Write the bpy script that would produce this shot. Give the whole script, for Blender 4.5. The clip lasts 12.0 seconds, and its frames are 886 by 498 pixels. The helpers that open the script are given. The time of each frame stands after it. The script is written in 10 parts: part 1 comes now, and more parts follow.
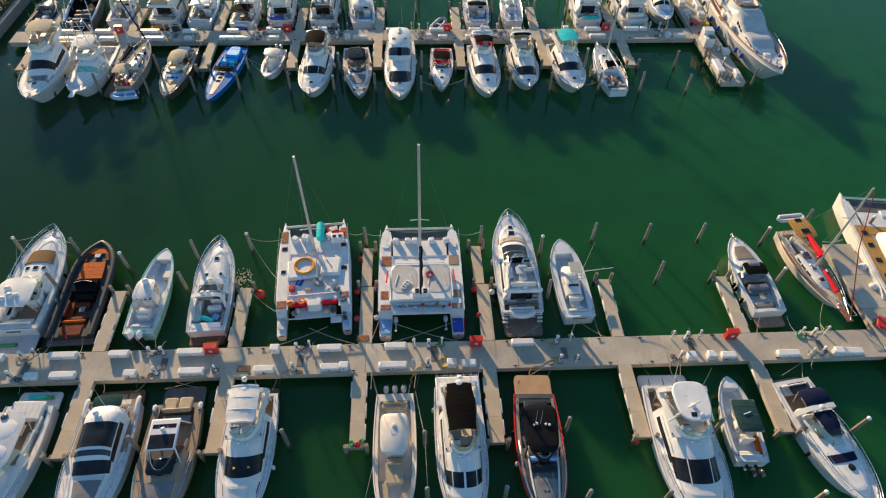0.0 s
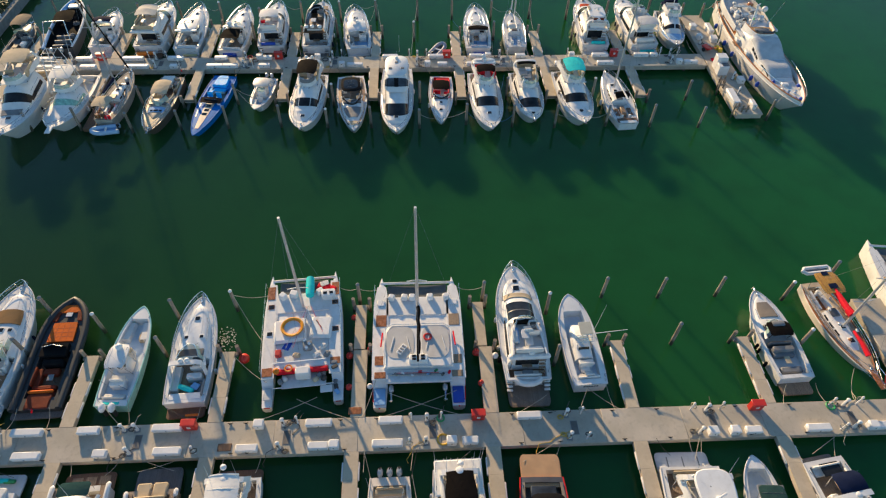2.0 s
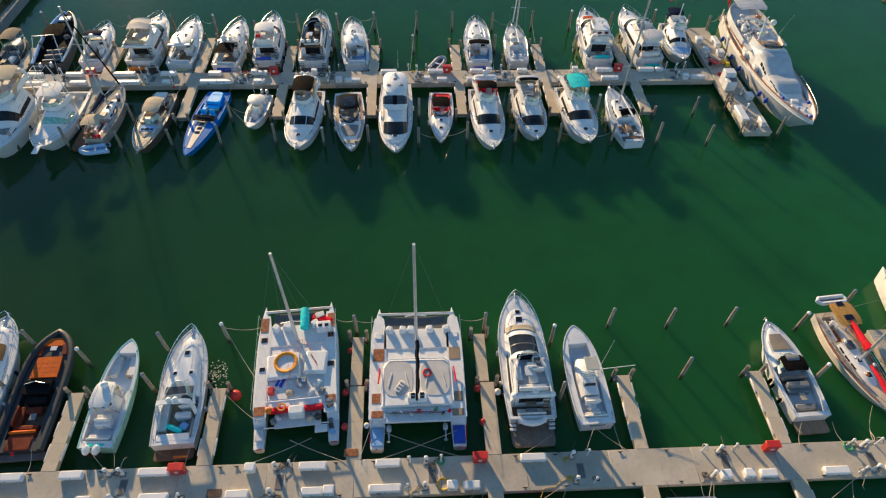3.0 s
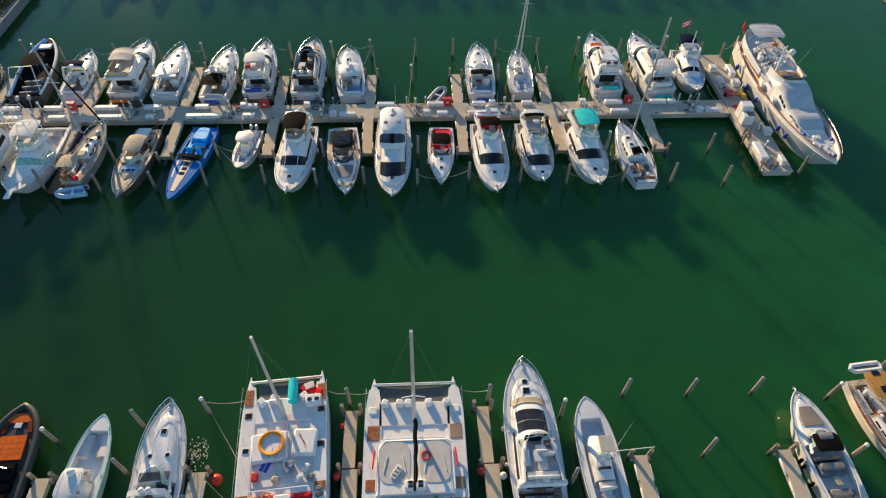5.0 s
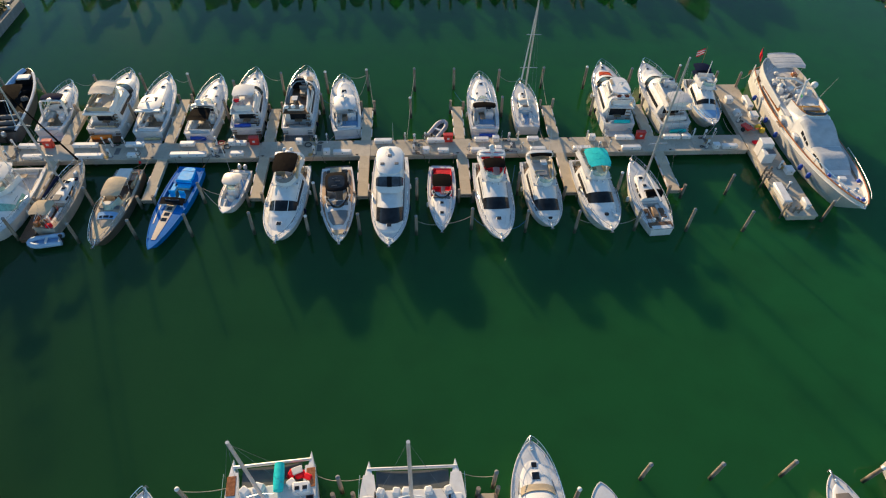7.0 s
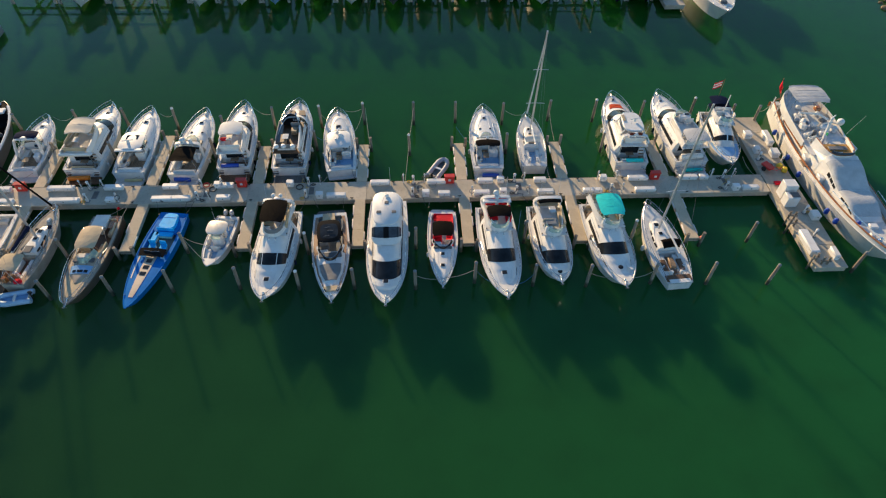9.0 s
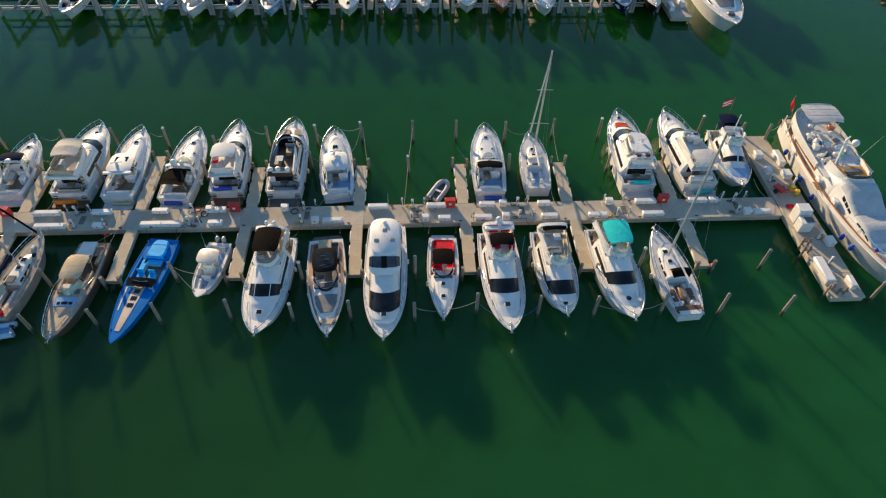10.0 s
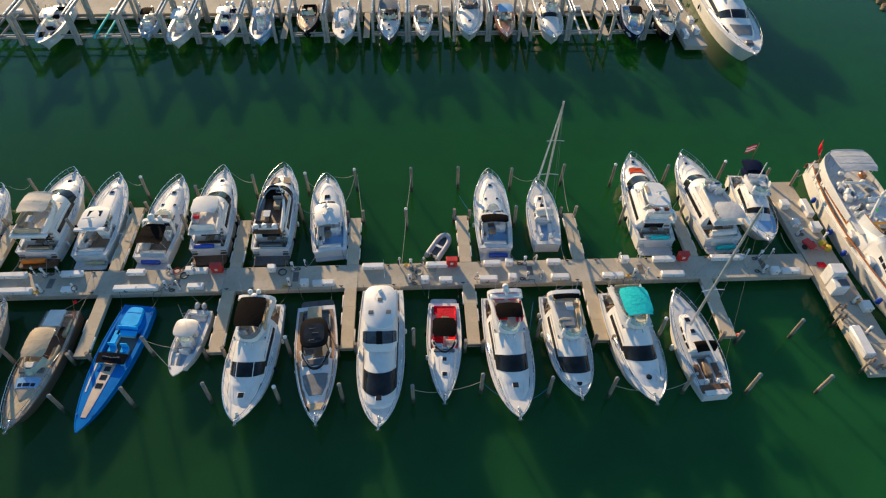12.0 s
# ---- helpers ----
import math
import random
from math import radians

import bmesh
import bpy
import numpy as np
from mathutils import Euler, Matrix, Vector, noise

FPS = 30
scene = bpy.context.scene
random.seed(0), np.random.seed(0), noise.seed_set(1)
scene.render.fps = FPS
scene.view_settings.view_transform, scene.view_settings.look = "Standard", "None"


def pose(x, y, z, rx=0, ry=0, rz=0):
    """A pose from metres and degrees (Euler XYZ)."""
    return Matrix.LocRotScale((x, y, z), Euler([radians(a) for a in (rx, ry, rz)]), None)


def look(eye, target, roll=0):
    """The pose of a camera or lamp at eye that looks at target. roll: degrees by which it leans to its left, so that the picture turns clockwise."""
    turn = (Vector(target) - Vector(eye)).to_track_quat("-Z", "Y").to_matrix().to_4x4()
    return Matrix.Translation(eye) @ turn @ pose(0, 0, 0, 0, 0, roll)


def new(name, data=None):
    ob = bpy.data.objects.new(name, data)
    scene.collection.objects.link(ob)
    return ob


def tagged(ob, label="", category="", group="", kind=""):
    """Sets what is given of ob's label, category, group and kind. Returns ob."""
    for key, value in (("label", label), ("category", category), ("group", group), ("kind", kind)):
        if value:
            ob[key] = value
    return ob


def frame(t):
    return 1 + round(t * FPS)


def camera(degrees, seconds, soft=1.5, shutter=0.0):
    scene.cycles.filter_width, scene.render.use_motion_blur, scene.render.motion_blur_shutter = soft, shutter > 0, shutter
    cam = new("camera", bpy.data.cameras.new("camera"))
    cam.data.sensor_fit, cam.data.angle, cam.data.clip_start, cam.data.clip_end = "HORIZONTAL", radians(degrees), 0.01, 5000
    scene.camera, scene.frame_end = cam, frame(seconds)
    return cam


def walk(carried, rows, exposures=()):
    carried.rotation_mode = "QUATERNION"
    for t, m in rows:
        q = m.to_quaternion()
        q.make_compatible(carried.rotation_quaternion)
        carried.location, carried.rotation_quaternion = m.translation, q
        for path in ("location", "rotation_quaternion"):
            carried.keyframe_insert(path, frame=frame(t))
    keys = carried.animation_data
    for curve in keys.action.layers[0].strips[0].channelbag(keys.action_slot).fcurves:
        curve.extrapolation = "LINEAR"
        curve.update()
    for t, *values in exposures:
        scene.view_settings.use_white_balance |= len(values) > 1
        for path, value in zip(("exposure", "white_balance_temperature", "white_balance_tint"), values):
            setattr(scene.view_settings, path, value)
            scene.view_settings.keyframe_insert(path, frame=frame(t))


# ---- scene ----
cam = camera(72.5, 12.0, 1.2)
# seconds, eye (x, y, z), pitch, yaw, roll
ROWS = [
    (0, -0.873, 1.887, 42.027, -49.34, -3.99, 1.78),
    (0.5, -0.779, 3.415, 42.049, -49.36, -3.98, 1.77),
    (1, -0.691, 4.941, 42.076, -49.37, -3.98, 1.76),
    (1.5, -0.609, 6.466, 42.104, -49.37, -3.98, 1.75),
    (2, -0.531, 7.992, 42.134, -49.36, -3.98, 1.74),
    (2.5, -0.458, 9.518, 42.162, -49.34, -3.97, 1.73),
    (3, -0.389, 11.045, 42.188, -49.32, -3.97, 1.72),
    (5, -0.143, 17.161, 42.249, -49.18, -3.96, 1.69),
    (5.5, -0.087, 18.693, 42.253, -49.14, -3.96, 1.68),
    (6, -0.033, 20.229, 42.251, -49.10, -3.95, 1.67),
    (6.5, 0.021, 21.768, 42.247, -49.07, -3.95, 1.67),
    (7, 0.074, 23.314, 42.239, -49.03, -3.95, 1.66),
    (9, 0.290, 29.638, 42.209, -48.92, -3.93, 1.62),
    (9.5, 0.347, 31.281, 42.212, -48.91, -3.93, 1.61),
    (10, 0.407, 32.964, 42.223, -48.91, -3.93, 1.61),
    (10.5, 0.469, 34.696, 42.246, -48.91, -3.93, 1.60),
    (11, 0.534, 36.488, 42.285, -48.93, -3.92, 1.59),
    (11.5, 0.603, 38.354, 42.342, -48.95, -3.92, 1.58),
    (12, 0.675, 40.309, 42.421, -48.99, -3.92, 1.57),
]
walk(cam, [(t, look((x, y, z), Vector((x, y, z)) + Vector((-math.sin(radians(yaw)) * math.cos(radians(pitch)), math.cos(radians(yaw)) * math.cos(radians(pitch)), math.sin(radians(pitch)))), roll)) for t, x, y, z, pitch, yaw, roll in ROWS], [(0.0, 0.71, 6850, 7), (12.0, 0.71, 6850, 7)])

# ---- world, sun, exposure ----
SUN_AZ, SUN_EL = radians(-25.0), radians(13.4)
world = bpy.data.worlds.new("sky")
scene.world = world
world.use_nodes = True
wn = world.node_tree.nodes
wn.clear()
sky = wn.new("ShaderNodeTexSky")
sky.sky_type, sky.sun_disc = "NISHITA", False
sky.sun_elevation, sky.sun_rotation = SUN_EL, SUN_AZ
sky.air_density, sky.dust_density, sky.ozone_density = 1.0, 0.0, 4.0
bg = wn.new("ShaderNodeBackground")
bg.inputs["Strength"].default_value = 0.138
wo = wn.new("ShaderNodeOutputWorld")
haze = wn.new("ShaderNodeMixRGB")  # clear evening air, slightly blue
haze.blend_type, haze.inputs[0].default_value, haze.inputs[2].default_value = "MULTIPLY", 1.0, (1.02, 1.01, 0.96, 1.0)
world.node_tree.links.new(sky.outputs[0], haze.inputs[1])
world.node_tree.links.new(haze.outputs[0], bg.inputs["Color"])
world.node_tree.links.new(bg.outputs[0], wo.inputs["Surface"])
sun = new("sun", bpy.data.lights.new("sun", "SUN"))
sun.data.energy, sun.data.angle, sun.data.color = 5.0, radians(0.8), (1.0, 0.72, 0.42)
sun.matrix_world = look((0, 0, 0), (-math.sin(SUN_AZ) * math.cos(SUN_EL), -math.cos(SUN_AZ) * math.cos(SUN_EL), -math.sin(SUN_EL)))

# ---- materials ----
MATS = {}


class Nodes:
    """Short hand for building one node material."""

    def __init__(self, name):
        self.mat = bpy.data.materials.new(name)
        self.mat.use_nodes = True
        self.nodes, self.links = self.mat.node_tree.nodes, self.mat.node_tree.links
        self.bsdf = self.nodes["Principled BSDF"]
        self.coord = self.nodes.new("ShaderNodeTexCoord").outputs["Object"]

    def put(self, kind, **values):
        n = self.nodes.new("ShaderNode" + kind)
        for k, v in values.items():
            if k == "op":
                n.operation = v
            elif k == "blend":
                n.blend_type = v
            else:
                n.inputs[k].default_value = v
        return n

    def link(self, a, b):
        self.links.new(a, b)

    def noise(self, scale, detail=3.0, coord=None):
        n = self.put("TexNoise", Scale=scale, Detail=detail)
        self.link(coord or self.coord, n.inputs["Vector"])
        return n.outputs["Fac"]

    def math(self, op, a, b=None):
        n = self.nodes.new("ShaderNodeMath")
        n.operation = op
        for i, v in enumerate((a, b)):
            if v is None:
                continue
            if isinstance(v, (int, float)):
                n.inputs[i].default_value = v
            else:
                self.link(v, n.inputs[i])
        return n.outputs[0]

    def span(self, fac, a0, a1, b0, b1):
        n = self.nodes.new("ShaderNodeMapRange")
        self.link(fac, n.inputs["Value"])
        for k, v in zip(("From Min", "From Max", "To Min", "To Max"), (a0, a1, b0, b1)):
            n.inputs[k].default_value = v
        return n.outputs[0]

    def mix(self, fac, a, b, blend="MIX"):
        n = self.nodes.new("ShaderNodeMixRGB")
        n.blend_type = blend
        for i, v in enumerate((fac, a, b)):
            if isinstance(v, (int, float)):
                n.inputs[i].default_value = v
            elif isinstance(v, tuple):
                n.inputs[i].default_value = (*v, 1) if len(v) == 3 else v
            else:
                self.link(v, n.inputs[i])
        return n.outputs[0]

    def scale(self, col, fac):
        """col times a grey factor."""
        n = self.nodes.new("ShaderNodeVectorMath")
        n.operation = "SCALE"
        if isinstance(col, tuple):
            n.inputs[0].default_value = col
        else:
            self.link(col, n.inputs[0])
        self.link(fac, n.inputs["Scale"])
        return n.outputs[0]

    def bump(self, height, strength, distance):
        n = self.put("Bump", Strength=strength, Distance=distance)
        self.link(height, n.inputs["Height"])
        self.link(n.outputs[0], self.bsdf.inputs["Normal"])


def surface(name, col, rough=0.4, metal=0.0, var=0.15, big=1.3, fine=35.0, bump=0.0, dist=0.01, rand=0.0, dirt=None, coat=0.0, wrinkle=0.0, spec=0.5):
    """A painted, moulded or woven surface: two scales of tone, optional stains, relief and tone from thing to thing."""
    m = Nodes(name)
    a, b = m.noise(big, 4), m.noise(fine, 2)
    f = m.math("ADD", m.span(a, 0.3, 0.7, -var, var), m.span(b, 0.3, 0.7, 1 - var * 0.4, 1 + var * 0.4))
    if rand:
        info = m.nodes.new("ShaderNodeObjectInfo").outputs["Random"]
        f = m.math("MULTIPLY", f, m.span(info, 0, 1, 1 - rand, 1 + rand * 0.4))
    c = m.scale(tuple(col), f)
    if dirt:
        d = m.noise(big * 2.3, 6)
        c = m.mix(m.span(d, 0.5, 0.75, 0, 0.55), c, tuple(dirt))
    m.link(c, m.bsdf.inputs["Base Color"])
    m.link(m.span(a, 0.3, 0.7, max(rough - 0.08, 0.02), min(rough + 0.1, 1)), m.bsdf.inputs["Roughness"])
    m.bsdf.inputs["Metallic"].default_value = metal
    m.bsdf.inputs["Coat Weight"].default_value = coat
    m.bsdf.inputs["Specular IOR Level"].default_value = (min(spec, 0.15) if wrinkle else spec)
    if wrinkle:
        w = m.noise(4.0, 2)
        m.bump(m.math("ADD", m.math("MULTIPLY", w, 3.0), b), wrinkle, 0.03)
    elif bump:
        m.bump(b, bump, dist)
    MATS[name] = m.mat
    return m.mat


def planked(name, col, gap, pitch=0.055, along="x", rough=0.55):
    """Narrow planks with dark joints: laid decks."""
    m = Nodes(name)
    sep = m.nodes.new("ShaderNodeSeparateXYZ")
    m.link(m.coord, sep.inputs[0])
    s = m.math("MULTIPLY", sep.outputs[0 if along == "x" else 1], 1 / pitch)
    line = m.math("LESS_THAN", m.math("FRACT", s), 0.14)
    idx = m.math("FLOOR", s)
    wn1 = m.nodes.new("ShaderNodeTexWhiteNoise")
    wn1.noise_dimensions = "1D"
    m.link(idx, wn1.inputs["W"])
    f = m.math("ADD", m.span(wn1.outputs[0], 0, 1, 0.82, 1.08), m.span(m.noise(2.0, 5), 0.3, 0.7, -0.12, 0.12))
    m.link(m.mix(line, m.scale(tuple(col), f), tuple(gap)), m.bsdf.inputs["Base Color"])
    m.bsdf.inputs["Roughness"].default_value = rough
    m.bump(m.math("SUBTRACT", 1.0, line), 0.3, 0.004)
    MATS[name] = m.mat
    return m.mat


def glassy(name, col, rough=0.04):
    m = Nodes(name)
    m.link(m.scale(tuple(col), m.span(m.noise(1.5, 3), 0.3, 0.7, 0.6, 1.5)), m.bsdf.inputs["Base Color"])
    m.bsdf.inputs["Roughness"].default_value = rough
    m.bsdf.inputs["IOR"].default_value = 1.5
    m.bsdf.inputs["Specular IOR Level"].default_value = 0.3
    MATS[name] = m.mat
    return m.mat


def clear_pane(name, tint):
    m = Nodes(name)
    m.bsdf.inputs["Base Color"].default_value = (*tint, 1)
    m.bsdf.inputs["Roughness"].default_value = 0.03
    m.bsdf.inputs["Alpha"].default_value = 0.45
    MATS[name] = m.mat
    return m.mat


GEL = surface("white gelcoat", (0.75, 0.745, 0.73), 0.45, var=0.05, rand=0.06, dirt=(0.64, 0.62, 0.58), coat=0.08)
GELG = surface("pale grey gelcoat", (0.62, 0.62, 0.62), 0.35, var=0.06, rand=0.08, dirt=(0.5, 0.48, 0.45))
NONSKID = surface("non-skid deck", (0.72, 0.71, 0.69), 0.6, var=0.07, fine=160, bump=0.25, dist=0.003, rand=0.06, dirt=(0.58, 0.55, 0.5))
CREAM = surface("cream gelcoat", (0.76, 0.68, 0.58), 0.4, var=0.06, rand=0.05, dirt=(0.66, 0.57, 0.47))
BLUEH = surface("blue hull paint", (0.0, 0.17, 0.52), 0.5, var=0.12, spec=0.04)
BLUEV = surface("bright blue vinyl", (0.0, 0.46, 0.95), 0.5, var=0.12, wrinkle=0.15)
REDH = surface("red hull paint", (0.62, 0.02, 0.015), 0.25, var=0.08, coat=0.5)
NAVY = surface("navy canvas", (0.012, 0.018, 0.045), 0.8, var=0.2, spec=0.02, wrinkle=0.3)
BLACKP = surface("black paint", (0.013, 0.013, 0.014), 0.8, var=0.25, spec=0.03)
GREYP = surface("graphite grey paint", (0.10, 0.10, 0.105), 0.4, var=0.12)
TAUPE = surface("taupe metallic paint", (0.33, 0.26, 0.19), 0.35, var=0.08)
BLACKC = surface("black canvas", (0.011, 0.009, 0.008), 0.85, var=0.25, spec=0.02, wrinkle=0.35)
BEIGEC = surface("beige canvas", (0.52, 0.42, 0.29), 0.8, var=0.12, wrinkle=0.35)
WHITEC = surface("white canvas", (0.74, 0.72, 0.68), 0.75, var=0.08, wrinkle=0.14)
GREYC = surface("grey canvas", (0.22, 0.23, 0.24), 0.8, var=0.12, spec=0.02, wrinkle=0.35)
TEALC = surface("turquoise canvas", (0.014, 0.60, 0.58), 0.7, var=0.12, wrinkle=0.35)
GREENC = surface("dark green canvas", (0.03, 0.07, 0.065), 0.8, var=0.2, spec=0.02, wrinkle=0.3)
REDC = surface("red canvas", (0.70, 0.012, 0.028), 0.7, var=0.15, wrinkle=0.4)
ORANGEV = surface("orange vinyl", (0.66, 0.125, 0.012), 0.55, var=0.12, wrinkle=0.2)
RUSTV = surface("rust brown vinyl", (0.17, 0.032, 0.014), 0.55, var=0.2, wrinkle=0.25)
WHITEV = surface("white vinyl", (0.72, 0.70, 0.66), 0.5, var=0.07, wrinkle=0.15, rand=0.08)
BEIGEV = surface("beige vinyl", (0.50, 0.40, 0.27), 0.55, var=0.1, wrinkle=0.2)
GREYV = surface("grey vinyl", (0.20, 0.205, 0.21), 0.55, var=0.15, wrinkle=0.2)
BLUEPALE = surface("pale blue vinyl and deck shade", (0.25, 0.45, 0.70), 0.55, var=0.12, wrinkle=0.15)
TEAK = planked("weathered teak", (0.34, 0.235, 0.15), (0.06, 0.045, 0.035))
GREYWC = surface("grey-white canvas", (0.50, 0.51, 0.52), 0.85, var=0.12, wrinkle=0.3)
REDTEAK = planked("oiled reddish teak", (0.36, 0.20, 0.12), (0.07, 0.04, 0.03))
TEAKD = planked("dark teak", (0.16, 0.085, 0.045), (0.03, 0.02, 0.015))
TEAKG = planked("grey composite teak", (0.15, 0.145, 0.14), (0.04, 0.04, 0.04))
TEAKY = planked("varnished yellow teak", (0.52, 0.27, 0.05), (0.12, 0.07, 0.02))
VARNISH = surface("varnished wood", (0.33, 0.12, 0.035), 0.25, var=0.3, big=5, coat=0.5)
GLASS = glassy("smoked glass", (0.016, 0.018, 0.021))
GLASSB = glassy("blue smoked glass", (0.05, 0.06, 0.075), 0.08)
PANE = clear_pane("clear glass", (0.45, 0.62, 0.55))
STEEL = surface("polished steel", (0.72, 0.72, 0.72), 0.22, 1.0, var=0.08)
ALU = surface("mast aluminium", (0.62, 0.62, 0.62), 0.4, 0.6, var=0.1)
RUBBER = surface("black rubber", (0.02, 0.02, 0.02), 0.7, var=0.2)
RIBT = surface("grey hypalon tube", (0.024, 0.031, 0.036), 0.6, var=0.12)
RIBL = surface("light grey hypalon tube", (0.36, 0.38, 0.42), 0.6, var=0.1)
RIBB = surface("blue hypalon tube", (0.36, 0.52, 0.68), 0.6, var=0.1)
ENGW = surface("white engine cowl", (0.72, 0.73, 0.74), 0.25, var=0.05, coat=0.4)
ENGG = surface("silver engine cowl", (0.40, 0.42, 0.44), 0.25, 0.3, var=0.06, coat=0.4)
ENGK = surface("black engine cowl", (0.02, 0.02, 0.022), 0.25, var=0.1, coat=0.4)
MESHN = surface("trampoline netting", (0.10, 0.11, 0.11), 0.9, var=0.2)
SOLAR = glassy("solar cells", (0.008, 0.010, 0.03), 0.15)
GREENB = surface("green plastic", (0.02, 0.30, 0.10), 0.5, var=0.15)
YELLOWP = surface("yellow plastic", (0.62, 0.42, 0.03), 0.5, var=0.15)
ORANGEP = surface("orange plastic", (0.70, 0.20, 0.015), 0.45, var=0.1)
REDP = surface("red enamel", (0.58, 0.03, 0.02), 0.4, var=0.12, rand=0.1)
BLUEP = surface("blue fender cover", (0.01, 0.07, 0.42), 0.6, var=0.15)
BOXW = surface("dock box fibreglass", (0.76, 0.75, 0.73), 0.45, var=0.07, rand=0.08, dirt=(0.6, 0.57, 0.52))
ROPE = surface("mooring rope", (0.42, 0.38, 0.30), 0.9, var=0.25, fine=120, bump=0.5)
ROPEB = surface("blue mooring rope", (0.03, 0.16, 0.30), 0.9, var=0.25)
HOSEY = surface("yellow hose", (0.60, 0.38, 0.05), 0.6, var=0.2)
HOSED = surface("dark cable", (0.06, 0.055, 0.05), 0.7, var=0.2)


def make_concrete():
    m = Nodes("weathered dock concrete")
    a, b, c = m.noise(0.35, 5), m.noise(2.5, 6), m.noise(45, 2)
    col = m.mix(m.span(a, 0.35, 0.65, 0, 1), (0.42, 0.37, 0.29), (0.55, 0.48, 0.385))
    col = m.mix(m.span(b, 0.52, 0.72, 0, 0.45), col, (0.30, 0.27, 0.23))
    info = m.nodes.new("ShaderNodeObjectInfo").outputs["Random"]
    f = m.math("MULTIPLY", m.span(c, 0.3, 0.7, 0.93, 1.06), m.span(info, 0, 1, 0.86, 1.06))
    m.link(m.scale(col, f), m.bsdf.inputs["Base Color"])
    m.bsdf.inputs["Roughness"].default_value = 0.9
    m.bump(m.math("ADD", m.math("MULTIPLY", b, 2.0), c), 0.25, 0.006)
    return m.mat


def make_pile_wood():
    m = Nodes("weathered pile timber")
    mp = m.nodes.new("ShaderNodeMapping")
    mp.inputs["Scale"].default_value = (14, 14, 0.9)
    m.link(m.coord, mp.inputs["Vector"])
    g = m.noise(1.0, 5, mp.outputs[0])
    col = m.mix(m.span(g, 0.3, 0.7, 0, 1), (0.15, 0.115, 0.085), (0.36, 0.30, 0.24))
    sep = m.nodes.new("ShaderNodeSeparateXYZ")
    m.link(m.coord, sep.inputs[0])
    tide = m.span(m.math("ADD", sep.outputs[2], m.math("MULTIPLY", m.noise(3.0, 3), 0.6)), 0.75, 1.15, 1, 0)
    col = m.mix(tide, col, (0.05, 0.055, 0.035))
    info = m.nodes.new("ShaderNodeObjectInfo").outputs["Random"]
    m.link(m.scale(col, m.span(info, 0, 1, 0.75, 1.25)), m.bsdf.inputs["Base Color"])
    m.bsdf.inputs["Roughness"].default_value = 0.9
    m.bump(g, 0.6, 0.02)
    return m.mat


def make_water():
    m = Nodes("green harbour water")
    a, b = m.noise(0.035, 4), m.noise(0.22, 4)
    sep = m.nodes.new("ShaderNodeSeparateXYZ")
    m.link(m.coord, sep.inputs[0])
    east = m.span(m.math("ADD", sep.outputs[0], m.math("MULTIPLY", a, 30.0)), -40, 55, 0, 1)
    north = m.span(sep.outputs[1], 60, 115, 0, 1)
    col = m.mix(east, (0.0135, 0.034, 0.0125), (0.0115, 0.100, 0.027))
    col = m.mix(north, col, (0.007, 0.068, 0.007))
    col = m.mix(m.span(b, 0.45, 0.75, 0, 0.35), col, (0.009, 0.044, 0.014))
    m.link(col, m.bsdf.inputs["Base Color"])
    m.bsdf.inputs["Roughness"].default_value = 0.06
    m.bsdf.inputs["IOR"].default_value = 1.33
    m.bsdf.inputs["Specular IOR Level"].default_value = 0.29
    m.bsdf.inputs["Subsurface Weight"].default_value = 1.0
    m.bsdf.subsurface_method = "BURLEY"
    m.bsdf.inputs["Subsurface Radius"].default_value = (0.8, 1.0, 1.0)
    m.bsdf.inputs["Subsurface Scale"].default_value = 3.8
    w = m.math("ADD", m.math("MULTIPLY", m.noise(0.9, 3), 1.0), m.math("MULTIPLY", m.noise(4.0, 2), 0.25))
    m.bump(w, 0.2, 0.06)
    return m.mat


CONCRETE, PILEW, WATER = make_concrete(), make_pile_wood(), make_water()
DECKTAN = surface("pale tan pier boards", (0.52, 0.43, 0.31), 0.85, var=0.12, big=0.8, dirt=(0.36, 0.29, 0.21), fine=60, bump=0.3, dist=0.004)
WHITEBAR = surface("white rubbing strip", (0.66, 0.65, 0.63), 0.6, var=0.1, dirt=(0.42, 0.4, 0.36))
STONE = surface("seawall concrete", (0.25, 0.25, 0.235), 0.9, var=0.2, dirt=(0.2, 0.2, 0.17), bump=0.4, dist=0.01)
SOIL = surface("dry lawn", (0.20, 0.17, 0.09), 0.95, var=0.3, big=0.7, fine=20, bump=0.5, dist=0.03)
LEAF = surface("sea grape leaves", (0.09, 0.12, 0.03), 0.6, var=0.35, big=2, rand=0.2)
LEAFY = surface("yellow green leaves", (0.23, 0.20, 0.04), 0.6, var=0.3, big=2, rand=0.2)
BARK = surface("grey bark", (0.13, 0.11, 0.09), 0.9, var=0.3, big=6)

# ---- mesh helpers ----


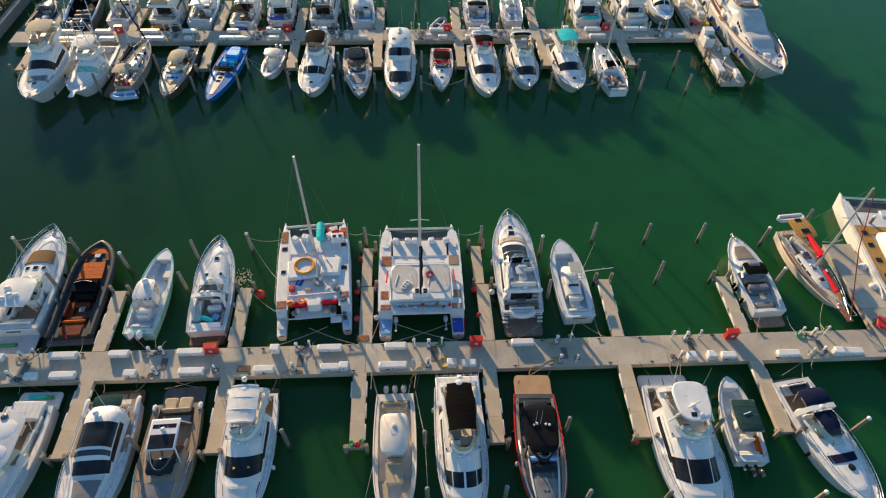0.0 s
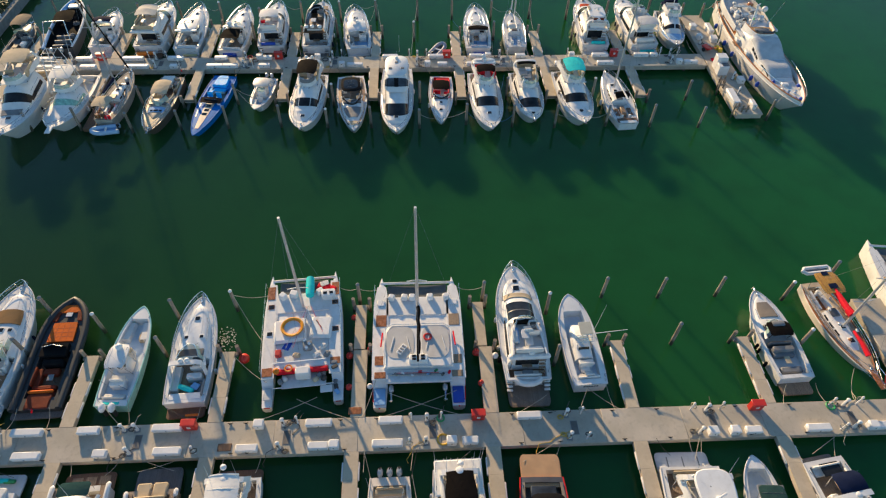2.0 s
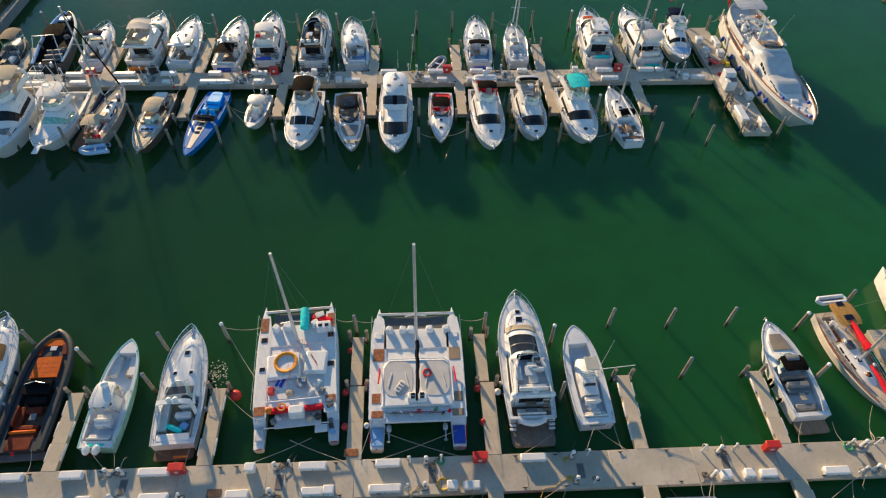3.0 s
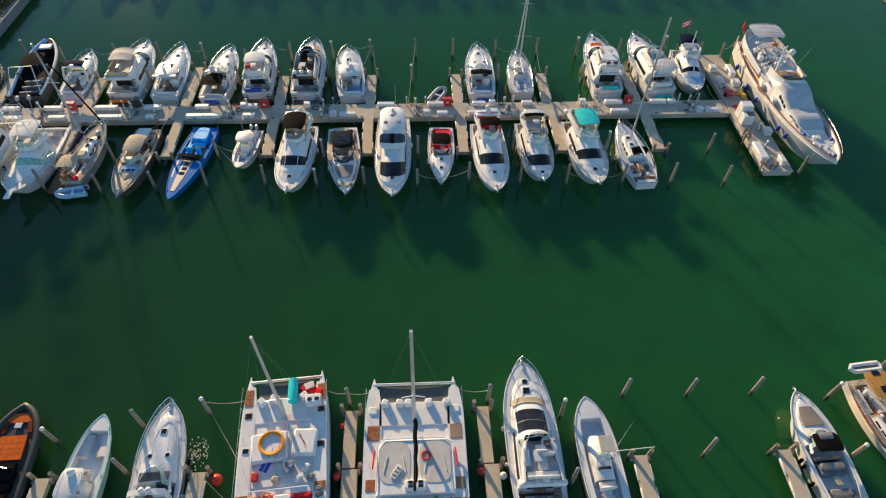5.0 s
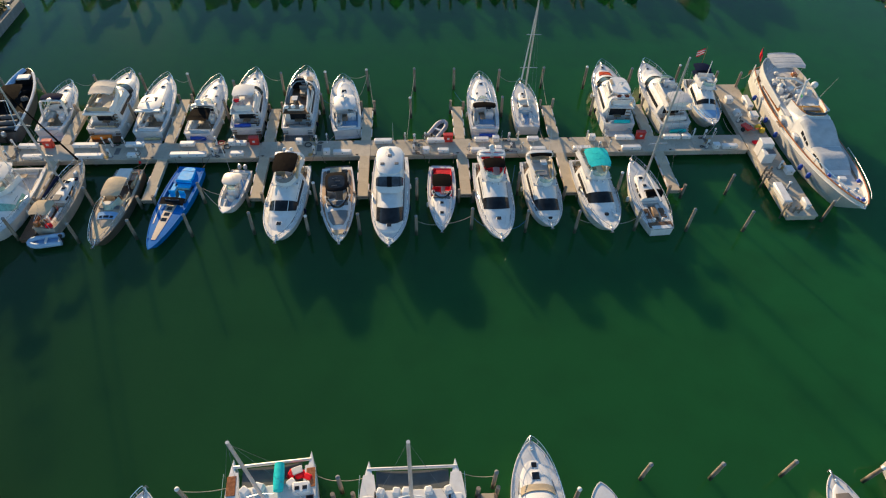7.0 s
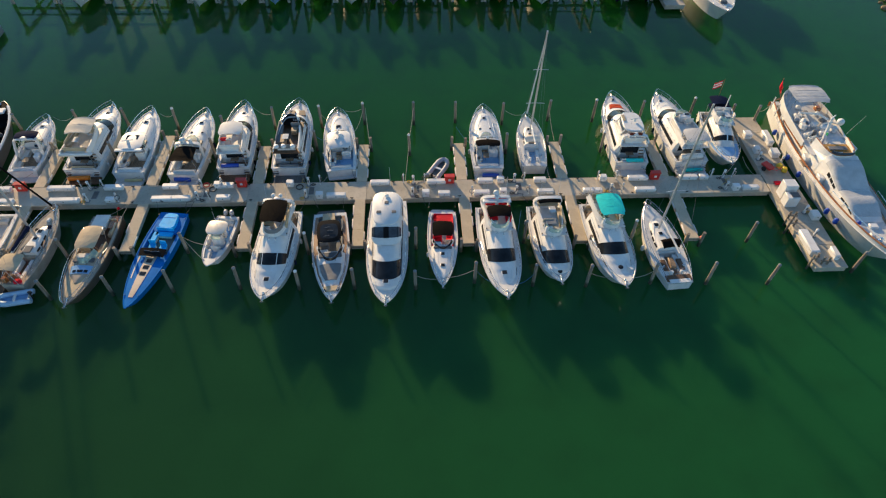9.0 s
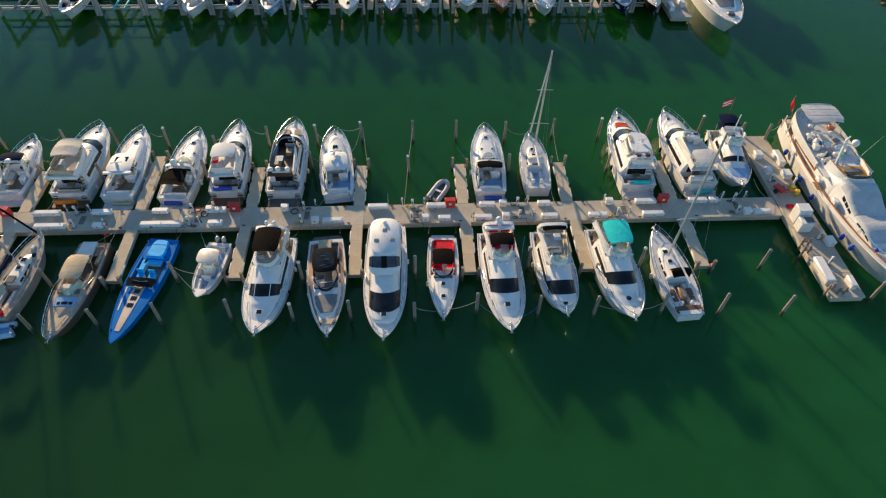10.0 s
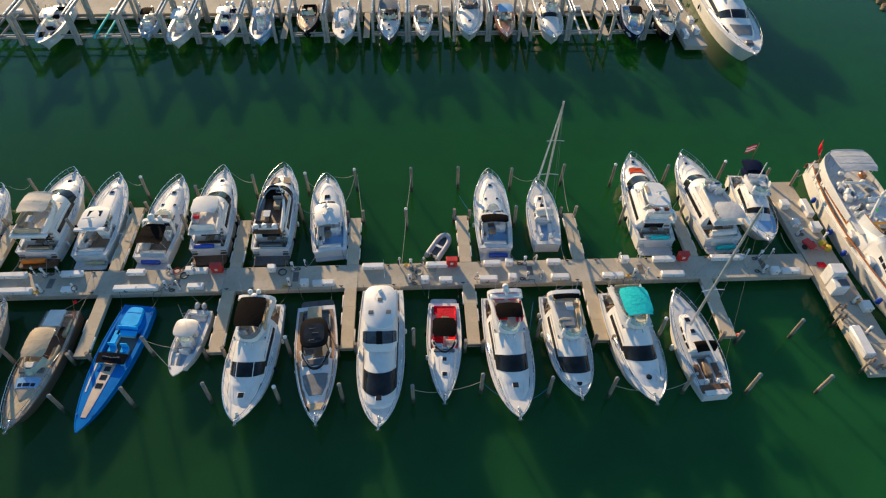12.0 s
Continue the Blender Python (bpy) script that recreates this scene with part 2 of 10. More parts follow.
class MB:
    """Collects vertices and faces of one mesh."""

    def __init__(self):
        self.v, self.f = [], []

    def grid(self, P, wrap_u=False, wrap_v=False):
        nu, nv, o = len(P), len(P[0]), len(self.v)
        for row in P:
            self.v.extend(tuple(float(c) for c in p) for p in row)
        for i in range(nu if wrap_u else nu - 1):
            for j in range(nv if wrap_v else nv - 1):
                i2, j2 = (i + 1) % nu, (j + 1) % nv
                self.f.append((o + i * nv + j, o + i2 * nv + j, o + i2 * nv + j2, o + i * nv + j2))
        return self

    def face(self, pts):
        o = len(self.v)
        self.v.extend(tuple(float(c) for c in p) for p in pts)
        self.f.append(tuple(range(o, o + len(pts))))
        return self

    def slab(self, P, t, base=0.0):
        """A sheet of thickness t that lies base above the surface P."""
        P = np.array(P, float)
        du, dv = np.gradient(P, axis=0), np.gradient(P, axis=1)
        n = np.cross(du, dv)
        ln = np.linalg.norm(n, axis=2, keepdims=True)
        n = n / np.maximum(ln, 1e-9)
        if n[..., 2].mean() < -0.05:
            n = -n
        lo, hi = P + n * base, P + n * (base + t)
        nu, nv = P.shape[:2]
        ring = [(i, 0) for i in range(nu)] + [(nu - 1, j) for j in range(1, nv)] + [(i, nv - 1) for i in range(nu - 2, -1, -1)] + [(0, j) for j in range(nv - 2, 0, -1)]
        o = len(self.v)
        for A in (hi, lo):
            self.v.extend(tuple(float(c) for c in p) for p in A.reshape(-1, 3))
        N = nu * nv
        for i in range(nu - 1):
            for j in range(nv - 1):
                a, b, c, d = i * nv + j, (i + 1) * nv + j, (i + 1) * nv + j + 1, i * nv + j + 1
                self.f.append((o + a, o + b, o + c, o + d))
                self.f.append((o + N + d, o + N + c, o + N + b, o + N + a))
        for k in range(len(ring)):
            (a, b), (c, d) = ring[k], ring[(k + 1) % len(ring)]
            p, q = a * nv + b, c * nv + d
            self.f.append((o + p, o + q, o + N + q, o + N + p))
        return self

    def rbox(self, c, s, r=0.03, m=None, taper=1.0):
        """A box of size s round c with chamfered edges; taper narrows its top."""
        h = [x / 2 for x in s]
        r = min(r, min(h) * 0.9)
        o, idx = len(self.v), {}
        m = m or Matrix.Identity(4)
        for sx in (-1, 1):
            for sy in (-1, 1):
                for sz in (-1, 1):
                    for a in range(3):
                        p = [sg * (hh if k == a else hh - r) for k, (sg, hh) in enumerate(zip((sx, sy, sz), h))]
                        if sz > 0:
                            p[0] *= taper
                            p[1] *= taper
                        idx[(sx, sy, sz, a)] = len(self.v)
                        self.v.append(tuple(m @ Vector((p[0] + c[0], p[1] + c[1], p[2] + c[2]))))
        S = (-1, 1)
        for a in range(3):
            b, d = [k for k in range(3) if k != a]
            for sg in S:
                quad = []
                for x, y in ((-1, -1), (1, -1), (1, 1), (-1, 1)):
                    k = [0, 0, 0]
                    k[a], k[b], k[d] = sg, x, y
                    quad.append(idx[(*k, a)])
                self.f.append(tuple(quad))
            for x in S:
                for y in S:
                    k1, k2 = [0, 0, 0], [0, 0, 0]
                    k1[a], k1[b], k1[d] = -1, x, y
                    k2[a], k2[b], k2[d] = 1, x, y
                    self.f.append((idx[(*k1, b)], idx[(*k2, b)], idx[(*k2, d)], idx[(*k1, d)]))
        for sx in S:
            for sy in S:
                for sz in S:
                    self.f.append(tuple(idx[(sx, sy, sz, a)] for a in range(3)))
        return self

    def tube(self, pts, r, n=6, closed=False, r2=None):
        pts = [Vector(p) for p in pts]
        P, up = [], Vector((0.13, 0.21, 1)).normalized()
        for i, p in enumerate(pts):
            a = pts[i - 1] if (i or closed) else pts[0]
            b = pts[(i + 1) % len(pts)] if (i < len(pts) - 1 or closed) else pts[-1]
            d = (b - a).normalized() if (b - a).length > 1e-9 else Vector((0, 0, 1))
            s = d.cross(up)
            s = s.normalized() if s.length > 1e-4 else Vector((1, 0, 0))
            q = s.cross(d)
            rr = r if r2 is None else r + (r2 - r) * i / (len(pts) - 1)
            P.append([p + (s * math.cos(k * 2 * math.pi / n) + q * math.sin(k * 2 * math.pi / n)) * rr for k in range(n)])
        o = len(self.v)
        self.grid(P, wrap_u=closed, wrap_v=True)
        if not closed:
            self.f.append(tuple(range(o, o + n)))
            self.f.append(tuple(range(o + n * (len(pts) - 1), o + n * len(pts))))
        return self

    def lathe(self, prof, n=12, m=None, ax=(1, 1)):
        """Turns a profile of (radius, height) round z."""
        m = m or Matrix.Identity(4)
        P = [[m @ Vector((r * math.cos(k * 2 * math.pi / n) * ax[0], r * math.sin(k * 2 * math.pi / n) * ax[1], z)) for k in range(n)] for r, z in prof]
        o = len(self.v)
        self.grid(P, wrap_v=True)
        self.f.append(tuple(range(o, o + n)))
        self.f.append(tuple(range(o + n * (len(prof) - 1), o + n * len(prof))))
        return self

    def prism(self, poly, z0, z1, inset=0.0):
        """An upright prism over a polygon, its top drawn in by inset."""
        n, o = len(poly), len(self.v)
        cx, cy = sum(p[0] for p in poly) / n, sum(p[1] for p in poly) / n
        self.v.extend((float(x), float(y), z0) for x, y in poly)
        for x, y in poly:
            d = math.hypot(x - cx, y - cy) or 1
            k = max(1 - inset / d, 0)
            self.v.append((float(cx + (x - cx) * k), float(cy + (y - cy) * k), z1))
        for i in range(n):
            j = (i + 1) % n
            self.f.append((o + i, o + j, o + n + j, o + n + i))
        self.f.append(tuple(range(o + n - 1, o - 1, -1)))
        self.f.append(tuple(range(o + n, o + 2 * n)))
        return self

    def mesh(self, name, sharp=38):
        me = bpy.data.meshes.new(name)
        me.from_pydata(self.v, [], self.f)
        bm = bmesh.new()
        bm.from_mesh(me)
        bmesh.ops.recalc_face_normals(bm, faces=bm.faces)
        bm.to_mesh(me)
        bm.free()
        me.polygons.foreach_set("use_smooth", [True] * len(me.polygons))
        me.set_sharp_from_angle(angle=radians(sharp))
        return me


def part(name, mb, material, parent=None, label=""):
    """Links the mesh as one object, under a thing or a part if given."""
    me = mb.mesh(name) if isinstance(mb, MB) else mb
    if not me.materials:
        me.materials.append(material)
    ob = new(name, me)
    ob.parent = parent
    if label:
        ob["label"] = label
    return ob


def root(name, m, label, category, group=""):
    ob = new(name)
    ob.empty_display_size = 0.3
    ob.matrix_world = m
    return tagged(ob, label, category, group)


# ---- the boat kit ----


class Loft:
    """A rounded body lofted along a boat: sections (u, half width, base, height), superelliptic across."""

    def __init__(self, boat, sections, n=3.4, lean=0.86, curve=None):
        self.b, self.s, self.n, self.lean, self.curve = boat, np.array(sections, float), n, lean, curve

    def at(self, u, a):
        s = self.s
        order = np.argsort(s[:, 0])
        s = s[order]
        w, zb, h = (np.interp(u, s[:, 0], s[:, k]) for k in (1, 2, 3))
        th = math.pi * (1 - a)
        c, sn = math.cos(th), math.sin(th)
        e = 2 / self.n
        x = w * math.copysign(abs(c) ** e, c)
        zz = abs(sn) ** e
        x *= 1 - (1 - self.lean) * zz
        if self.curve:  # the middle swept forward of the sides: (stations, shares of the sweep, sweep)
            u += self.curve[2] * (math.sin(math.pi * a) - 0.25) * float(np.interp(u, self.curve[0], self.curve[1]))
        return (x, (u - 0.5) * self.b.L, zb + h * zz)

    def patch(self, u0, u1, a0, a1, nu=8, nv=8, bow=0.0):
        """A part of its skin; bow shifts the middle of the patch forward."""
        return [[self.at(u0 + (u1 - u0) * i / nu + bow * math.sin(math.pi * (a0 + (a1 - a0) * j / nv)), a0 + (a1 - a0) * j / nv) for j in range(nv + 1)] for i in range(nu + 1)]


class Boat:
    """A hull on the water with its bow along +y, and the parts that are put on it."""

    def __init__(self, name, label, at, heading, L, B, zs=1.0, zb=1.6, tw=0.88, um=0.38, p=3.0, rake=None, flare=0.42, hull=None, deck=None, cockpit=None, floor=None, depth=0.6, category="boat", group="moored boats", stripe=None, plumb=False, lift=0.0, rub=None):
        zb = zs + (zb - zs) * 0.75
        rake = 0.95 * (zb + 0.12) if rake is None else rake
        self.L, self.B, self.zs, self.zb, self.tw, self.um, self.p, self.rake, self.flare = L, B, zs, zb, tw, um, p, rake, flare
        self.root = root(name, pose(at[0], at[1], lift, 0, 0, heading), label, category, group)
        hull, deck = hull or GEL, deck or NONSKID
        n = 26
        us = [1 - (1 - i / n) ** 1.5 for i in range(n + 1)]
        ws = (1.0, 0.8, 0.55, 0.3, 0.12, 0.0)
        P = []
        for u in us:
            row = [self.side(u, w, -1) for w in ws] + [(0, self.side(u, 0, 1)[1], -0.45)] + [self.side(u, w, 1) for w in reversed(ws)]
            P.append(row)
        mb = MB().grid(P)
        mb.face(P[0])
        part("hull", mb, hull, self.root)
        if stripe:
            for sd in (-1, 1):
                part("hull_stripe", MB().slab([[self.side(u, w, sd) for w in (0.08, 0.2)] for u in us], 0.012, 0.004), stripe, self.root)
        part("rub_rail", MB().tube([self.side(u, 1, -1) for u in us] + [self.side(u, 1, 1) for u in reversed(us)], 0.05, 6), rub or (hull if hull is not GEL else GELG), self.root)
        # deck with a sunken cockpit
        self.cock = cockpit
        uu = [i / 24 for i in range(25)]
        vv = [-1, -0.85, -0.6, -0.3, 0, 0.3, 0.6, 0.85, 1]
        if cockpit:
            c0, c1, vc = cockpit
            uu = sorted(set([u for u in uu if abs(u - c0) > 0.01 and abs(u - c1) > 0.01] + [c0 - 0.002, c0, c1, c1 + 0.002]))
            vv = sorted(set([v for v in vv if abs(abs(v) - vc) > 0.05] + [-vc - 0.02, -vc, vc, vc + 0.02]))
            self.zf = self.sheer((c0 + c1) / 2) - depth

        def dp(u, v):
            x, y, z = self.deck(u, v)
            if cockpit and c0 <= u <= c1 and abs(v) <= vc + 1e-6:
                z = self.zf
            return (x, y, z)

        part("deck", MB().grid([[dp(u, v) for v in vv] for u in uu]), deck, self.root)
        if cockpit and floor:
            m = 0.05
            part("cockpit_sole", MB().slab([[self.flat(c0 + (c1 - c0) * (0.02 + 0.96 * i / 6), v * vc * 0.95, self.zf) for v in (-1, -0.5, 0, 0.5, 1)] for i in range(7)], 0.02, 0.004), floor, self.root)

    def hb(self, u):
        if u < self.um:
            return self.B / 2 * (self.tw + (1 - self.tw) * (1 - ((self.um - u) / self.um) ** 2))
        w = (u - self.um) / (1 - self.um)
        return max(self.B / 2 * max(1 - w ** self.p, 0) ** 0.74, 0.05)

    def sheer(self, u):
        return self.zs + (self.zb - self.zs) * max(u - 0.15, 0) ** 1.6 / 0.77

    def side(self, u, w, sd):
        k = 0.93 - self.flare * u ** 2.5
        x = self.hb(u) * (k + (1 - k) * w ** 1.4)
        return (sd * x, (u - 0.5) * self.L - self.rake * (1 - w) * u ** 5, -0.12 + (self.sheer(u) + 0.12) * w)

    def deck(self, u, v):
        h = self.hb(u)
        return (v * h * 0.985, (u - 0.5) * self.L, self.sheer(u) + 0.05 * (1 - v * v) * min(h, 1))

    def flat(self, u, v, z):
        return (v * self.hb(u), (u - 0.5) * self.L, z)

    def y(self, u):
        return (u - 0.5) * self.L

    def add(self, name, mb, mat, label="", parent=None):
        return part(name, mb, mat, parent or self.root, label)

    def pad(self, u0, u1, v0, v1, mat, h=0.1, z=None, name="sun_pad", nu=6, nv=4, label=""):
        """A flat cushion, hatch or panel that follows the deck's outline; z sets it at one height."""
        f = (lambda u, v: self.deck(u, v)) if z is None else (lambda u, v: self.flat(u, v, z))
        P = [[f(u0 + (u1 - u0) * i / nu, v0 + (v1 - v0) * j / nv) for j in range(nv + 1)] for i in range(nu + 1)]
        return self.add(name, MB().slab(P, h, 0.004), mat, label)

    def box(self, name, mat, x, u, z, s, r=0.05, taper=1.0, rz=0.0, rx=0.0, label="", parent=None):
        m = pose(x, self.y(u), z + s[2] / 2, rx, 0, rz)
        return self.add(name, MB().rbox((0, 0, 0), s, r, m, taper), mat, label, parent)

    def blk(self, name, mat, u0, u1, x0, x1, z, h, r=0.05, taper=1.0, label="", parent=None):
        """A rounded block between two stations and two offsets from the centre line."""
        return self.add(name, MB().rbox((0, 0, 0), (abs(x1 - x0), abs(u1 - u0) * self.L, h), r, pose((x0 + x1) / 2, self.y((u0 + u1) / 2), z + h / 2), taper), mat, label, parent)

    def house(self, sections, mat=None, n=3.4, lean=0.86, name="deckhouse", nu=4, na=20, curve=None):
        lf = Loft(self, sections, n, lean, curve)
        us = sorted(s[0] for s in sections)
        uu = []
        for a, b in zip(us, us[1:]):
            uu += [a + (b - a) * i / nu for i in range(nu)]
        uu.append(us[-1])
        P = [[lf.at(u, j / na) for j in range(na + 1)] for u in uu]
        mb = MB().grid(P)
        mb.face(P[0])
        mb.face(P[-1])
        self.add(name, mb, mat or GEL)
        return lf

    def glaze(self, lf, u0, u1, a0, a1, mat=None, bow=0.0, name="window", t=0.012, nu=6, nv=10, label=""):
        return self.add(name, MB().slab(lf.patch(u0, u1, a0, a1, nu, nv, bow), t, 0.008), mat or GLASS, label)

    def rail(self, u0=0.45, h=0.6, k=0.93, posts=6, mid=True, r=0.022, pulpit=0.12):
        """Guard rail round the bow, with stanchions."""
        rl = self.add("bow_rail", MB().tube(self.rim(u0, h, k, pulpit), r, 5), STEEL)
        if mid:
            self.add("middle_rail", MB().tube(self.rim(u0 + 0.06, h * 0.55, k, pulpit * 0.6), r * 0.7, 4), STEEL, "", rl)
        us = [u0 + (0.97 - u0) * i / (posts - 1) for i in range(posts)]
        for u in us:
            for sd in (-1, 1):
                x, y, z = self.deck(u, sd * k)
                hh = h * min(1, 0.55 + 0.45 * (u - u0) / 0.1)
                self.add("stanchion", MB().tube([(x, y, z - 0.01), (x * 1.02, y + pulpit * 0.3, z + hh)], r * 0.8, 4), STEEL, "", rl)

    def rim(self, u0, h, k, pulpit):
        us = [u0 + (0.985 - u0) * (i / 16) for i in range(17)]
        left = []
        for i, u in enumerate(us):
            x, y, z = self.deck(u, -k)
            left.append((x, y + pulpit * max(u - 0.7, 0) / 0.3, z + h * min(1, 0.45 + 0.55 * i / 3)))
        return left + [(0, self.y(1) + pulpit, self.sheer(1) + h + 0.03)] + [(-x, y, z) for x, y, z in reversed(left)]

    def platform(self, d=1.0, mat=None, z=0.35, w=0.94):
        hw = self.hb(0) * w
        poly = [(-hw, self.y(0) + 0.05), (-hw, self.y(0) - d * 0.7)] + [(-hw + 0.25 * (1 - math.cos(a)), self.y(0) - d * 0.7 - d * 0.3 * math.sin(a)) for a in (0.5, 1.0, 1.57)]
        poly += [(-x, y) for x, y in reversed(poly)]
        p = self.add("swim_platform", MB().prism(poly, z - 0.1, z), mat or GEL)
        inner = [(x * 0.95, self.y(0) + (y - self.y(0)) * 0.94) for x, y in poly]
        if mat:
            self.add("platform_planking", MB().prism(inner, z - 0.02, z + 0.014), mat, "", p)

    def outboard(self, x, mat=None, s=1.0, tilt=0):
        m = pose(x, self.y(0) - 0.3 * s, 0.55, tilt, 0, 0)
        e = self.add("outboard_motor", MB().rbox((0, -0.05 * s, 0.15 * s), (0.22 * s, 0.3 * s, 0.9 * s), 0.05, m), RUBBER)
        prof = [(0.13, 0.0), (0.24, 0.08), (0.27, 0.22), (0.25, 0.42), (0.17, 0.54), (0.04, 0.57)]
        self.add("cowling", MB().lathe([(r * s, z * s + 0.5 * s) for r, z in prof], 12, m, (0.85, 1.3)), mat or ENGW, "", e)
        if tilt:
            self.add("propeller", MB().lathe([(0.03, -0.1), (0.16, -0.02), (0.16, 0.02), (0.05, 0.1)], 8, m @ pose(0, -0.35, -0.35, 90)), STEEL, "", e)

    def canopy(self, u0, u1, w, z, mat, crown=0.18, sag=0.0, poles=0, zp=None, t=0.03, w1=None, name="bimini_top", label="", ribs=0, drop=0.0, pm=None, rnd=0, aft_round=False, lobes=2.5):
        """A stretched cover or hard top between u0 and u1, crowned across, on tubes."""
        w1 = w1 or w
        nu, nv = 12, 8
        P = []
        for i in range(nu + 1):
            k = 0.5 - 0.5 * math.cos(math.pi * i / nu)
            ww = w + (w1 - w) * k
            row = []
            for j in range(nv + 1):
                v = -1 + 2 * j / nv
                cut = max(1 - abs(2 * k - 1) ** (rnd or (7 if t > 0.06 else 9)), 0) ** 0.4
                cut = max(cut, 0.78 if t > 0.06 else 0.86)
                if rnd:
                    cut = max(cut, 0.45) if 2 * k < 1 or not aft_round else max(cut, 0.9)
                zz = z + crown * (1 - v * v) + 0.05 * math.sin(math.pi * k) - sag * abs(math.sin(lobes * math.pi * k)) - drop * abs(2 * k - 1) ** 3
                row.append((v * ww * cut, self.y(u0 + (u1 - u0) * k), zz))
            P.append(row)
        c = self.add(name, MB().slab(P, t), mat, label)
        zp = self.zs if zp is None else zp
        for i in range(poles):
            k = (i + 0.5) / poles if poles > 2 else (0.08 + 0.84 * i / max(poles - 1, 1))
            ww = (w + (w1 - w) * k) * 0.93
            for sd in (-1, 1):
                self.add("support_tube", MB().tube([(sd * ww * 0.98, self.y(u0 + (u1 - u0) * (0.35 * 0.5 + 0.65 * k)), zp), (sd * ww, self.y(u0 + (u1 - u0) * k), z + 0.02)], 0.022, 5), pm or STEEL, "", c)
        for i in range(ribs):
            k = i / max(ribs - 1, 1)
            ww = (w + (w1 - w) * k) * 0.9
            y = self.y(u0 + (u1 - u0) * (0.03 + 0.94 * k))
            zz = z + 0.05 * math.sin(math.pi * k) - drop * abs(2 * k - 1) ** 3 + t
            self.add("seam", MB().tube([(v * ww, y, zz + crown * (1 - v * v)) for v in (-1, -0.5, 0, 0.5, 1)], 0.016, 4), mat, "", c)
        return c

    def arch(self, u, w, z0, z1, mat=None, rake=0.5, depth=0.35, t=0.12, name="radar_arch"):
        pts = [(-w, 0, z0), (-w * 0.97, rake * 0.5, (z0 + z1) / 2), (-w * 0.86, rake * 0.95, z1 - 0.1), (-w * 0.6, rake, z1), (w * 0.6, rake, z1), (w * 0.86, rake * 0.95, z1 - 0.1), (w * 0.97, rake * 0.5, (z0 + z1) / 2), (w, 0, z0)]
        P = []
        for i, (x, y, z) in enumerate(pts):
            a, b = Vector(pts[max(i - 1, 0)]), Vector(pts[min(i + 1, len(pts) - 1)])
            d = (b - a).normalized()
            n = Vector((0, 1, 0)).cross(d).normalized() * t / 2
            c, f = Vector((x, y + self.y(u), z)), Vector((0, depth / 2, 0))
            P.append([c - f - n, c + f - n, c + f + n, c - f + n])
        mb = MB().grid(P, wrap_v=True)
        mb.face(P[0])
        mb.face(P[-1])
        return self.add(name, mb, mat or GEL)

    def dome(self, x, u, z, r=0.28, h=0.24, mat=None, name="radar_dome"):
        return self.add(name, MB().lathe([(r * 0.7, 0), (r, 0.05), (r, h * 0.55), (r * 0.8, h * 0.85), (r * 0.3, h), (0.01, h * 1.01)], 14, pose(x, self.y(u), z)), mat or GEL)

    def ball(self, x, u, z, r=0.3, mat=None, name="satellite_dome"):
        return self.add(name, MB().lathe([(r * 0.6, 0), (r * 0.75, 0.1 * r), (r, 0.8 * r), (r * 0.92, 1.25 * r), (r * 0.6, 1.6 * r), (0.01, 1.75 * r)], 14, pose(x, self.y(u), z)), mat or GEL)

    def antenna(self, x, u, z, h=2.2, dx=0.0, dy=-0.3):
        return self.add("whip_antenna", MB().tube([(x, self.y(u), z), (x + dx, self.y(u) + dy, z + h)], 0.014, 4, False, 0.006), GEL)

    def openarray(self, x, u, z, rz=20):
        p = self.add("radar_pedestal", MB().lathe([(0.16, 0), (0.13, 0.22), (0.05, 0.26)], 10, pose(x, self.y(u), z)), GEL)
        self.add("radar_scanner", MB().rbox((0, 0, 0), (1.1, 0.12, 0.1), 0.03, pose(x, self.y(u), z + 0.31, 0, 0, rz)), GEL, "", p)

    def roof(self, name, mat, u0, u1, w, z, h=0.1, e=4.0, w1=None, parent=None, label="", n=28):
        """A flat hard top with a superelliptic outline; w1 is its half width at the fore end."""
        y0, y1, w1 = self.y(u0), self.y(u1), w1 or w
        poly = []
        for k in range(n):
            a = 2 * math.pi * k / n
            c, sn = math.cos(a), math.sin(a)
            yy = math.copysign(abs(sn) ** (2 / e), sn)
            poly.append((math.copysign(abs(c) ** (2 / e), c) * (w + (w1 - w) * (yy + 1) / 2), (y0 + y1) / 2 + yy * (y1 - y0) / 2))
        return self.add(name, MB().prism(poly, z, z + h * 0.7).prism([(x * 0.985, y) for x, y in poly], z + h * 0.7, z + h, 0.06), mat, label, parent)

    def seat(self, x, u, z, w=0.55, d=0.5, h=0.42, mat=None, back=0.45, face=1, rz=0.0, base=True):
        """A helm chair or bench: cushion and backrest; face 1 looks forward."""
        mat = mat or WHITEV
        m = pose(x, self.y(u), z, 0, 0, rz)
        s = self.add("seat", MB().rbox((0, 0, h - 0.08), (w, d, 0.16), 0.05, m), mat)
        if base:
            self.add("seat_base", MB().rbox((0, 0, (h - 0.16) / 2), (w * 0.85, d * 0.85, h - 0.16), 0.03, m), GEL, "", s)
        if back:
            self.add("backrest", MB().rbox((0, -face * d * 0.45, h + back * 0.5 - 0.04), (w, 0.13, back), 0.05, m), mat, "", s)

